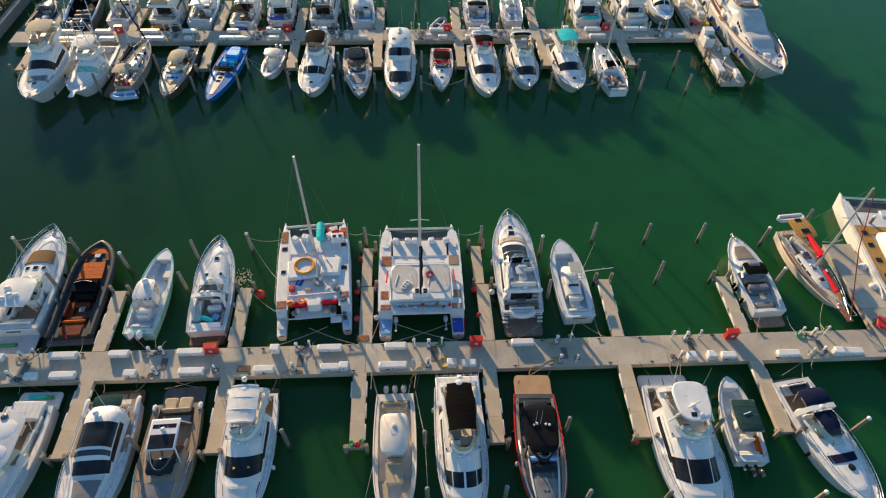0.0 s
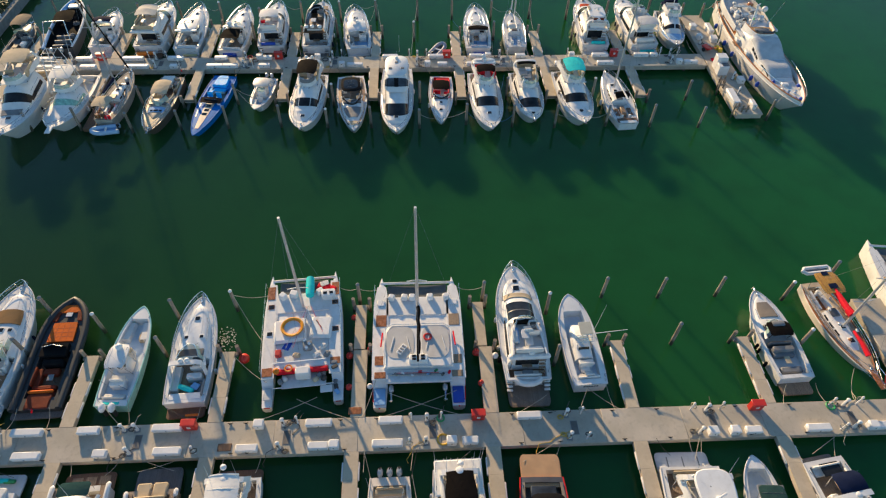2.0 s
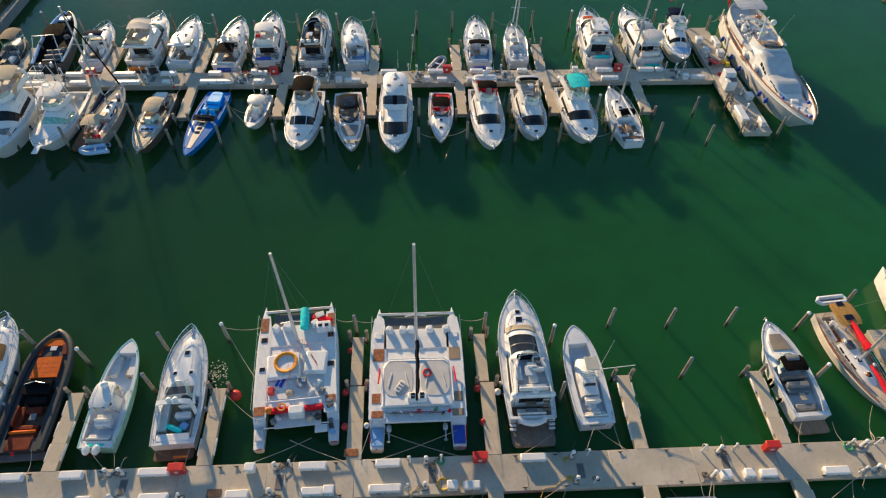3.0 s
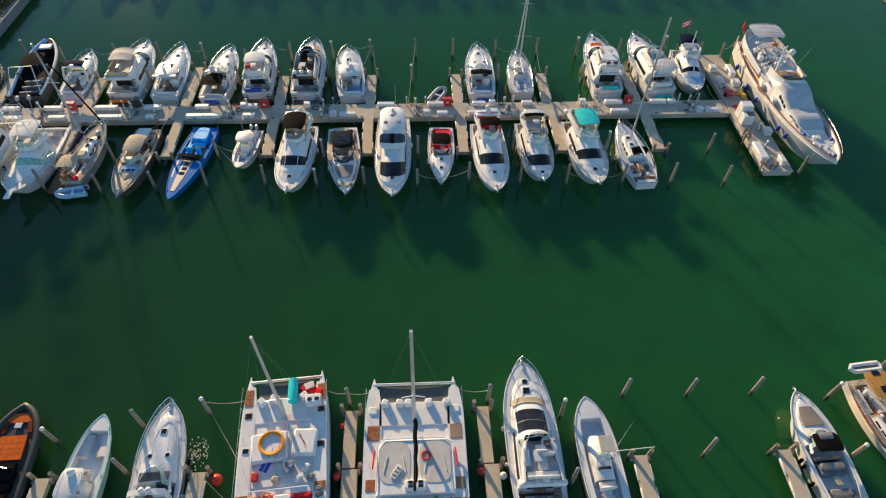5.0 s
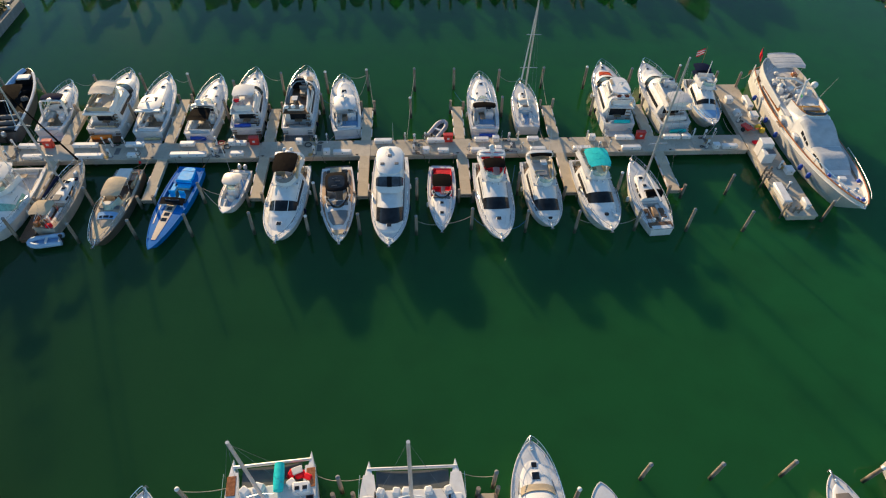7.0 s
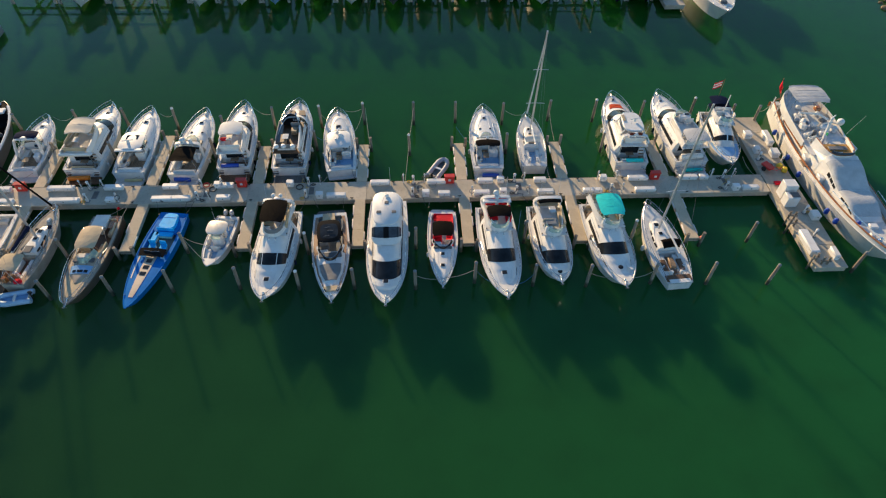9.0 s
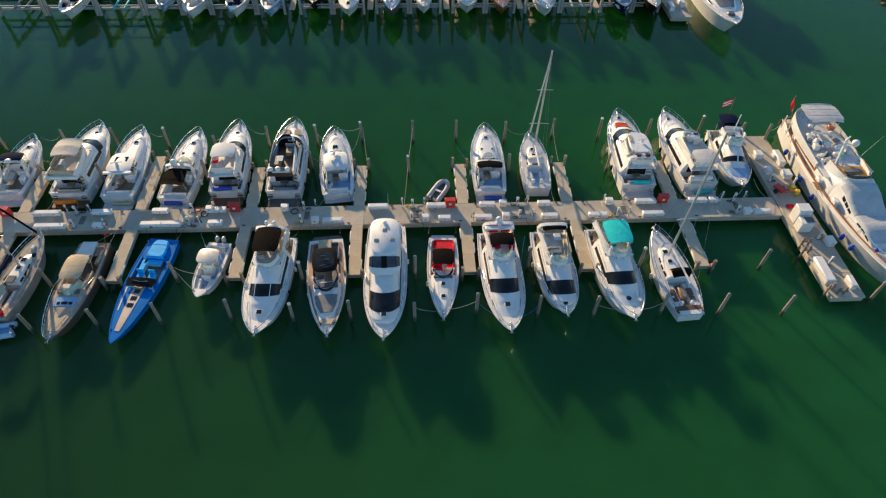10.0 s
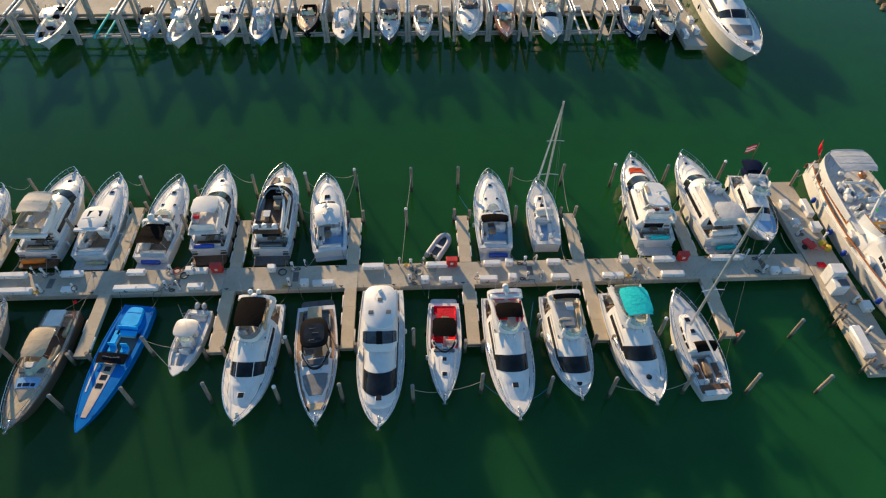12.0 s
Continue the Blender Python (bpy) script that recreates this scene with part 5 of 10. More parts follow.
b.canopy(0.0, 0.10, 1.0, 2.1, GREENC, 0.08, poles=2, zp=1.3, name="cockpit_awning")
for k in range(3):
    b.blk("platform_tile", TEAK, -0.105 + 0.002 * k, -0.045, -1.3 + 0.9 * k, -0.6 + 0.9 * k, 0.36, 0.03, 0.01)
for sd in (-1, 1):
    b.pad(0.0, 0.42, sd * 0.72, sd * 0.93, TEAK, 0.03, None, "side_deck_planking", 10, 2)
    b.blk("bulwark_cap", GEL, -0.02, 0.14, sd * 1.62, sd * 1.95, b.zs, 0.3, 0.13, 0.9)

b = express("motor_boat", "taupe and white open yacht with dark panelled hard top", (-17.9, 13.4), (-18.3, 24.45), 3.65, 1.75, TEAKG, TAUPE, uc=0.40, uw=0.60, sole=TEAK, screen=GLASS, vinyl=BEIGEV, deck=TAUPE, seats=False)
for x0, x1 in ((-0.98, -0.06), (0.06, 0.98)):
    b.blk("aft_sun_pad", BEIGEV, -0.05, 0.06, x0, x1, b.zs - 0.2, 0.34, 0.08)
b.blk("pad_backrest", BEIGEV, 0.055, 0.075, -0.98, 0.98, b.zs - 0.1, 0.55, 0.08)
b.blk("aft_settee", GREYV, 0.09, 0.15, -1.0, 1.0, b.zf, 0.45, 0.06)
c = b.blk("hard_top", GEL, 0.20, 0.445, -0.98, 0.98, 2.55, 0.13, 0.06, 0.96)
b.blk("roof_glass", GLASS, 0.245, 0.278, -0.78, 0.78, 2.672, 0.02, 0.008, parent=c)
b.blk("roof_glass", GLASS, 0.325, 0.435, -0.84, 0.84, 2.672, 0.02, 0.008, parent=c)
for sd in (-1, 1):
    b.add("top_support", MB().tube([(sd * 0.93, b.y(0.22), 2.58), (sd * 1.15, b.y(0.17), b.zs)], 0.05, 6), GEL, "", c)
    b.add("top_support", MB().tube([(sd * 0.93, b.y(0.43), 2.58), (sd * 1.12, b.y(0.5), b.zs + 0.3)], 0.05, 6), GEL, "", c)
    b.pad(0.02, 0.6, sd * 0.74, sd * 0.97, TEAK, 0.02, None, "side_deck_planking", 14, 2)
    b.blk("bulwark_cap", GEL, 0.0, 0.06, sd * 1.45, sd * 1.75, b.zs, 0.22, 0.1)
b.ball(0.02, 0.295, 2.68, 0.17)
for x in (-0.35, -0.15, 0.2):
    b.antenna(x, 0.285, 2.68, 0.5, 0, 0)
b.blk("helm_console", GREYP, 0.47, 0.50, -0.9, 0.9, b.zf, 1.0, 0.08)
for x in (-0.45, 0.45):
    b.seat(x, 0.455, b.zf, 0.6, 0.5, 0.5, BEIGEV, 0.5)
b.canopy(0.47, 0.59, 0.9, 1.95, GLASS, 0.1, t=0.03, name="windshield_glass", drop=0.1)
b.glaze(b.hs, 0.64, 0.80, 0.2, 0.8, GREYV, 0, "foredeck_sun_pad", 0.06)

b = fly_yacht("motor_yacht", "white flybridge yacht with ribbed white canvas bimini", (-12.62, 13.4), (-12.85, 24.1), 3.6, 0.9, TEAKD, tmat=WHITEC, t=(0.07, 0.36), ribs=4, sole=TEAK, hatches=(), h=1.35, ur=0.49, uw=0.635, f=(0.05, 0.43), tz=1.3, bw=0.72, sag=0.06, lobes=3.0, zb=1.7)
for x in (-0.45, 0.35):
    p3 = b.hs.at(0.545, 0.5 + x * 0.25)
    b.add("sun_shade_tag", MB().rbox((p3[0], p3[1], p3[2] + 0.04), (0.16, 0.14, 0.03), 0.01), YELLOWP)
b.glaze(b.hs, 0.68, 0.82, 0.34, 0.66, WHITEV, 0, "foredeck_sun_pad", 0.06)
b.ball(0.1, 0.03, b.zt + 1.3, 0.2)
b.box("folded_cover", WHITEV, -0.3, 0.37, b.zt + 0.5, (0.9, 0.7, 0.25), 0.1, 0.7, rz=20)
b.box("folded_cover", WHITEV, 0.45, 0.36, b.zt + 0.5, (0.7, 0.8, 0.22), 0.1, 0.7, rz=-15)

b = console_boat("motor_boat", "cream centre console boat with three silver outboards", (-2.6, 13.2), (-2.62, 22.95), 2.95, CREAM, CREAM, CREAM, 3, ENGG, None, zs=1.1, zb=1.5, console=(0.43, 1.3, 1.5), vinyl=BEIGEV, p=3.2, es=0.95)
c = b.roof("t_top", CREAM, 0.235, 0.535, 0.98, b.zf + 2.0, 0.12, 5.0, 0.9)
b.roof("top_hatch", GELG, 0.34, 0.40, 0.2, b.zf + 2.115, 0.03, 8.0, parent=c)
b.dome(0.0, 0.33, b.zf + 2.11, 0.16, 0.14)
for sd in (-1, 1):
    for u in (0.27, 0.5):
        b.add("top_support", MB().tube([(sd * 0.85, b.y(u), b.zf + 2.0), (sd * 0.62, b.y(u * 0.6 + 0.17), b.zf + 0.1)], 0.035, 6), STEEL, "", c)
for k in range(3):
    b.add("cowl_stripe", MB().lathe([(0.2, 0), (0.17, 0.07), (0.05, 0.1)], 10, pose((k - 1) * 0.646, b.y(0) - 0.32, 1.46), (0.85, 1.3)), BLACKP)
b.pad(0.54, 0.68, -0.42, 0.42, BEIGEV, 0.12, b.zf + 0.55, "console_lounger")
b.pad(0.54, 0.68, -0.43, 0.43, CREAM, 0.55, b.zf, "lounger_base")
b.screen([(x, b.y(0.5) - abs(x) * 0.3, b.zf + 1.35) for x in (-0.55, -0.3, 0, 0.3, 0.55)], 0, 5, 0.6, PANE, 0.5)
b.blk("stern_bench", BEIGEV, 0.075, 0.115, -1.0, 1.0, b.zf + 0.1, 0.4, 0.06)
for x in (-1.2, 1.2):
    b.antenna(x * 0.65, 0.24, b.zf + 2.1, 3.2, x * 0.35, -0.6)

b = fly_yacht("motor_yacht", "white flybridge yacht with black bimini and tan screen covers", (2.08, 13.0), (1.92, 23.6), 3.5, 0.3, GELG, top=None, mullions=3, screen=BEIGEV, hatches=((0.80, 0.0, 0.45),), vinyl=BEIGEV, ua=0.22, ur=0.63, uw=0.735, f=(0.06, 0.565), rail_u=0.4, p=3.2, h=1.45, tz=1.25, zb=1.7)
b.canopy(0.115, 0.45, 1.0, b.zt + 1.2, BLACKC, 0.16, poles=3, zp=b.zt + 0.45, rnd=2.6, aft_round=True, w1=1.02)
b.blk("aft_deck", GEL, -0.01, 0.22, -1.58, 1.58, 2.55, 0.14, 0.06, 0.97)
for k in range(7):
    b.add("aft_rail_post", MB().tube([(-1.4 + 0.467 * k, b.y(0.005), 2.68), (-1.4 + 0.467 * k, b.y(0.0), 3.2)], 0.018, 5), STEEL)
b.add("aft_rail", MB().tube([(-1.5, b.y(0.2), 3.2), (-1.5, b.y(0.01), 3.2), (1.5, b.y(0.01), 3.2), (1.5, b.y(0.2), 3.2)], 0.022, 5), STEEL)
b.ball(-0.1, 0.06, 3.5, 0.22)
b.blk("fly_cushion", BEIGEV, 0.46, 0.52, -0.9, 0.9, b.zt + 0.1, 0.45, 0.08)
for sd in (-1, 1):
    b.antenna(sd * 1.5, 0.02, 2.7, 1.9, sd * 0.1, -0.2)

b = express("motor_boat", "red-hulled open yacht with black hard top and tan platform", (7.35, 13.2), (7.7, 24.15), 3.3, 1.6, surface("tan foam decking", (0.50, 0.30, 0.16), 0.8, var=0.1), REDH, uc=0.46, uw=0.60, sole=TEAKG, screen=GLASS, vinyl=GREYV, deck=GREYP, un=0.95, seats=False, pz=1.08)
c = b.roof("hard_top", BLACKP, 0.165, 0.54, 1.25, 2.45, 0.12, 4.5, 1.05)
for k in range(2):
    b.roof("roof_panel", BLACKP, 0.20 + 0.17 * k, 0.34 + 0.155 * k, 1.0 - 0.08 * k, 2.565, 0.015, 6.0, parent=c)
for sd in (-1, 1):
    for u in (0.2, 0.5):
        b.add("top_support", MB().tube([(sd * 1.1, b.y(u), 2.46), (sd * 1.2, b.y(u + 0.03), b.zs)], 0.05, 6), BLACKP, "", c)
for x, u in ((-0.3, 0.33), (-0.55, 0.335), (0.3, 0.325), (0.52, 0.335)):
    b.ball(x, u, 2.57, 0.09)
for x in (0.05, 0.4):
    b.antenna(x, 0.32, 2.57, 1.5, 0, -0.3)
b.blk("aft_glass_hatch", GLASSB, 0.07, 0.15, -0.85, 0.85, b.zs - 0.1, 0.35, 0.05)
b.pad(-0.01, 0.07, -0.92, 0.92, MATS["tan foam decking"], 0.06, b.zs - 0.15, "aft_sun_pad")
b.canopy(0.54, 0.575, 0.9, 1.85, BLUEPALE, 0.05, t=0.03, name="dash_cover")
b.canopy(0.58, 0.66, 0.85, 1.75, GLASS, 0.1, t=0.03, name="windshield_glass", drop=0.1)
for sd in (-1, 1):
    b.add("windscreen_pillar", MB().tube([(sd * 1.0, b.y(0.5), 1.75), (sd * 0.92, b.y(0.68), 1.7), (sd * 0.7, b.y(0.9), 1.65)], 0.07, 6), GEL)
    b.pad(0.04, 0.9, sd * 0.80, sd * 0.93, TAUPE, 0.02, None, "side_deck", 14, 1)
b.glaze(b.hs, 0.70, 0.9, 0.2, 0.8, GREYV, 0, "foredeck_sun_pad", 0.06)

b = fly_yacht("motor_yacht", "broad white flybridge yacht with rounded white hard top", (17.7, 11.9), (17.9, 24.2), 4.45, 1.4, GELG, top="hard", t=(0.115, 0.385), mullions=2, glass=GLASS, ur=0.525, uw=0.68, h=1.4, tz=1.35, hatches=(), zs=1.3, zb=1.9, p=3.2, f=(0.10, 0.45), bw=0.60, vinyl=BEIGEV)
b.dome(-0.25, 0.35, b.zt + 1.56, 0.22, 0.22)
b.openarray(0.1, 0.29, b.zt + 1.54, 25)
b.blk("top_hatch", GLASS, 0.33, 0.36, 0.0, 0.4, b.zt + 1.55, 0.05, 0.02)
b.dome(0.35, 0.22, b.zt + 1.52, 0.16, 0.05, GREYC, "deck_light")
b.glaze(b.hs, 0.72, 0.84, 0.3, 0.7, WHITEV, 0, "foredeck_sun_pad", 0.07)
for k in range(3):
    b.blk("platform_strake", GREYC, -0.10, -0.03, -1.2 + 1.1 * k, -1.12 + 1.1 * k, 0.36, 0.02, 0.006)

b = console_boat("motor_boat", "white centre console boat with dark green T-top and raised motors", (22.65, 23.6), (22.3, 17.0), 2.5, GEL, GEL, NONSKID, 2, ENGK, None, zs=0.9, zb=1.15, tilt=55, p=2.8, console=(0.42, 0.9, 1.1), bowpad=False, es=0.9)
c = b.roof("t_top", GREENC, 0.26, 0.63, 0.87, b.zf + 1.75, 0.07, 7.0)
b.blk("top_edge", GREYC, 0.255, 0.635, -0.88, 0.88, b.zf + 1.72, 0.04, 0.015, parent=c)
for k in range(3):
    b.add("seam", MB().tube([(-0.8, b.y(0.35 + 0.1 * k), b.zf + 1.825), (0.8, b.y(0.35 + 0.1 * k), b.zf + 1.825)], 0.01, 4), GREYC, "", c)
b.add("rolled_light", MB().tube([(-0.25, b.y(0.45), b.zf + 1.86), (0.3, b.y(0.48), b.zf + 1.86)], 0.04, 6), ENGW, "", c)
for sd in (-1, 1):
    for u in (0.3, 0.58):
        b.add("top_support", MB().tube([(sd * 0.75, b.y(u), b.zf + 1.75), (sd * 0.55, b.y(u * 0.6 + 0.18), b.zf + 0.1)], 0.03, 5), STEEL, "", c)
b.box("side_bench", ORANGEV, 0.95, 0.2, b.zf, (0.32, 1.5, 0.45), 0.05)
for x, u in ((-0.9, 0.5), (-0.9, 0.3), (-0.3, 0.12), (0.3, 0.12)):
    b.add("deck_plate", MB().lathe([(0.1, 0), (0.1, 0.02), (0.08, 0.03)], 10, pose(x, b.y(u), b.zf + 0.03)), GREYP)

b = express("motor_boat", "white express cruiser with navy blue bimini", (28.85, 13.2), (27.35, 23.5), 3.3, 0.5, TEAKG, uc=0.42, uw=0.56, hatches=(), arch=None, rail_u=0.3)
b.blk("aft_glass_hatch", GLASS, 0.03, 0.12, -0.9, 0.5, b.zs, 0.12, 0.04)
b.canopy(0.14, 0.30, 1.0, 2.45, NAVY, 0.14, poles=2, zp=1.2, drop=0.2)
b.arch(0.27, 1.25, 1.2, 2.5, rake=0.25)
b.dome(0.0, 0.30, 2.5, 0.2, 0.18)
b.canopy(0.325, 0.465, 0.85, 2.3, NAVY, 0.12, poles=2, zp=1.2, w1=0.55)
b.glaze(b.hs, 0.60, 0.66, 0.12, 0.88, NAVY, 0.02, "windscreen_cover", 0.03)
p3 = b.hs.at(0.72, 0.5)
b.add("round_hatch", MB().lathe([(0.24, 0), (0.24, 0.05), (0.2, 0.07)], 14, pose(p3[0], p3[1], p3[2])), GLASS)

# row north of the south pier, bows to the north
b = express("motor_boat", "white express yacht with brown foredeck pad and hard top", (-32.85, 39.9), (-32.5, 27.8), 3.95, 1.65, GELG, uc=0.34, uw=0.46, hatches=((0.555, 0.0, 0.36), (0.555, 0.15, 0.3), (0.555, -0.15, 0.3)), zs=1.3, zb=1.8)
b.glaze(b.hs, 0.595, 0.725, 0.14, 0.86, surface("brown cushion", (0.20, 0.11, 0.045), 0.7, var=0.15, wrinkle=0.25), 0.02, "foredeck_sun_pad", 0.07)
b.canopy(0.10, 0.37, 1.4, 2.75, GEL, 0.15, poles=2, zp=1.3, t=0.11, name="hard_top", pm=GEL)
for sd in (-1, 1):
    b.add("roof_side_window", MB().slab([[(sd * (1.33 + 0.05 * k), b.y(0.36 + 0.04 * i), 2.6 - 0.5 * k) for k in (0, 1)] for i in range(3)], 0.03), PANE)
for x, u, r in ((-0.5, 0.26, 0.26), (-0.1, 0.19, 0.28), (-0.6, 0.17, 0.2), (0.35, 0.2, 0.18)):
    b.ball(x, u, 2.88, r)
for x in (0.3, -0.9):
    b.add("top_light", MB().lathe([(0.13, 0), (0.13, 0.05), (0.1, 0.07)], 10, pose(x, b.y(0.31), 2.9)), GREYC)
b.antenna(0.6, 0.2, 2.85, 1.6)
b.roll(-0.5, -0.09, 0.36, 1.5, 0.15, GREENB)
for i, (x, w) in enumerate(((-0.55, 0.12), (-0.38, 0.1), (-0.24, 0.1), (-0.1, 0.12), (0.06, 0.1), (0.2, 0.1), (0.36, 0.14))):
    b.add("name_bar", MB().rbox((x, b.y(0) - 0.02, 0.95), (w, 0.02, 0.16), 0.005), NAVY)

b = Boat("rigid_inflatable", "black rigid inflatable with orange and rust brown cushions", B=3.35, zs=0.85, zb=1.15, tw=0.98, p=3.2, um=0.5, hull=RIBT, deck=RIBT, cockpit=(0.10, 0.50, 0.66), floor=TEAKD, depth=0.5, category="motor boat", **put((-28.6, 38.6), (-28.25, 28.4), 0.5))
us = [i / 20 for i in range(20)] + [0.985]
col = [(b.hb(u) * 1.0, b.y(u), b.sheer(u) + 0.02) for u in us]
b.add("tube_collar", MB().tube([(-x, y, z) for x, y, z in col] + [(0, b.y(1.0) + 0.05, b.zb + 0.05)] + list(reversed(col)), 0.26, 10), RIBT)
b.platform(0.5, TEAKG, 0.45, 1.1)
SEAMO = surface("dark orange stitching", (0.46, 0.075, 0.008), 0.6, var=0.1)
fp = b.pad(0.585, 0.765, -0.56, 0.62, ORANGEV, 0.16, None, "foredeck_sun_pad", label="quilted orange sun pad")
for v in (-0.26, 0.02, 0.3):
    b.pad(0.60, 0.75, v - 0.009, v + 0.009, SEAMO, 0.166, None, "pad_seam", 6, 1)
for u in (0.63, 0.67, 0.71):
    b.pad(u - 0.002, u + 0.002, -0.5, 0.56, SEAMO, 0.165, None, "pad_seam", 1, 6)
b.pad(0.87, 0.94, -0.75, 0.75, ORANGEV, 0.1, None, "bow_seat")
for sd in (-1, 1):
    b.pad(0.79, 0.88, sd * 0.55, sd * 0.78, RUSTV, 0.1, None, "bow_seat", 4, 2)
b.box("bow_hatch", GELG, 0.05, 0.845, b.sheer(0.85) + 0.12, (0.5, 0.4, 0.06), 0.03)
b.pad(0.44, 0.555, -0.58, 0.58, BLACKP, 0.4, None, "helm_console")
b.screen([(x, b.y(0.545) - abs(x) * 0.3, b.sheer(0.55) + 0.4) for x in (-0.9, -0.5, 0, 0.5, 0.9)], 0, 5, 0.4, GLASS, 0.6)
b.box("helm_seat", BLACKP, 0.1, 0.40, b.zf, (1.5, 0.5, 0.8), 0.1)
b.lshape(0.20, 0.36, b.zf, 0.72, 0.5, RUSTV)
b.blk("settee", RUSTV, 0.30, 0.36, -0.5, 0.65, b.zf, 0.45, 0.08)
b.blk("settee", RUSTV, 0.17, 0.21, -0.9, 0.85, b.zf, 0.45, 0.08)
b.blk("aft_pad_roll", ORANGEV, 0.135, 0.16, -0.98, 0.9, b.zs - 0.05, 0.26, 0.1)
b.blk("aft_sun_pad", RUSTV, 0.0, 0.135, -0.92, 0.92, b.zs - 0.25, 0.36, 0.1, 0.97)
b.table(0.35, 0.26, b.zf, 0.45, 0.5, GREYC)
b.add("ensign_staff", MB().tube([(0, b.y(0) + 0.0, 0.6), (0, b.y(0) - 0.3, 1.5)], 0.015, 4), STEEL)
b.add("ensign", MB().slab([[(0.02 * math.sin(i), b.y(0) - 0.12 - 0.06 * i, 1.35 - 0.03 * i + 0.25 * j) for j in (-1, 0)] for i in range(5)], 0.01), REDC)

b = console_boat("motor_boat", "white and pale green centre console boat with twin outboards", (-22.75, 37.7), (-22.95, 28.95), 2.65, surface("pale sea green gelcoat", (0.40, 0.72, 0.62), 0.3, var=0.05, coat=0.3), GEL, surface("pale blue liner", (0.56, 0.66, 0.74), 0.5, var=0.06), 2, ENGW, ("hard", GEL, 0.27, 0.50), zs=0.95, zb=1.3, p=3.0, console=(0.40, 1.1, 1.4), tf=0.29, tz=1.9)
for x in (-0.34, 0.34):
    b.box("motor_badge", TEALC, x, -0.02, 1.4, (0.34, 0.2, 0.12), 0.03)
    b.blk("transom_panel", TEALC, 0.01, 0.035, x - 0.25, x + 0.25, b.zs + 0.02, 0.05, 0.02)
b.box("bow_cooler", BEIGEV, 0.45, 0.70, b.zf, (0.4, 0.8, 0.45), 0.06)
b.box("tackle_station", GEL, 0, 0.2, b.zf, (1.1, 0.4, 0.8), 0.08)
b.ball(0.0, 0.46, b.zf + 2.0, 0.26)
b.box("sitting_cushion", BEIGEV, 0.1, 0.50, b.zf + 1.0, (0.8, 0.4, 0.3), 0.1)
for x, u in ((-0.85, 0.2), (0.9, 0.3), (0.85, 0.15), (-0.9, 0.35)):
    b.add("rod_rack", MB().tube([(x, b.y(u), b.zs), (x * 0.9, b.y(u) - 0.3, b.zs + 1.3)], 0.015, 4), GREYP)

b = express("motor_boat", "white express cruiser with arch and turquoise bundle in cockpit", (-18.05, 38.3), (-17.6, 28.1), 3.3, 0.8, TEAKD, uc=0.38, uw=0.50, hatches=((0.755, 0.0, 0.36), (0.57, 0.16, 0.26), (0.57, -0.16, 0.26)), p=2.9, zb=1.65, sole=TEAK, seats=False)
b.arch(0.245, 1.3, 1.25, 2.5, rake=0.3)
for x in (-0.25, 0.2):
    b.ball(x, 0.285, 2.5, 0.2)
b.helm(0.5, 0.37, b.zf, 0.8, 0.4, 1.0, GREYP)
b.seat(0.5, 0.31, b.zf, 0.8, 0.5, 0.6, WHITEV, 0.5)
b.lshape(0.12, 0.34, b.zf, 0.95, 0.55, WHITEV)
b.lshape(0.05, 0.20, b.zf, 0.98, 0.5, GREYV, side=1)
b.blk("wet_bar", GELG, 0.20, 0.25, -0.1, 1.0, b.zf, 0.85, 0.08)
b.blk("transom_bench", GEL, 0.02, 0.09, -1.2, 1.2, b.zf, 0.6, 0.1)
b.roll(-0.05, 0.13, b.zf + 0.25, 1.15, 0.2, TEALC, -25, "rolled_cover")
b.box("folded_towel", BLUEPALE, 0.6, 0.145, b.zf + 0.45, (0.6, 0.5, 0.12), 0.04, rz=-30)
b.blk("platform_mat", ORANGEP, -0.075, -0.055, 0.0, 1.0, 0.37, 0.05, 0.02)
b.fender(0.3, 1)


class TwinHull(Boat):
    """The kit's fittings on a pair of hulls."""

    def __init__(self, name, label, at, L, B, heading=0.0):
        self.L, self.B, self.zs, self.zb, self.tw, self.um, self.p, self.rake, self.flare = L, B, 1.35, 1.6, 0.9, 0.4, 2.4, 0.4, 0.1
        self.zd = 1.62
        self.root = root(name, pose(at[0], at[1], 0, 0, 0, heading), label, "catamaran", "moored boats")

    def sheer(self, u):
        return self.zd


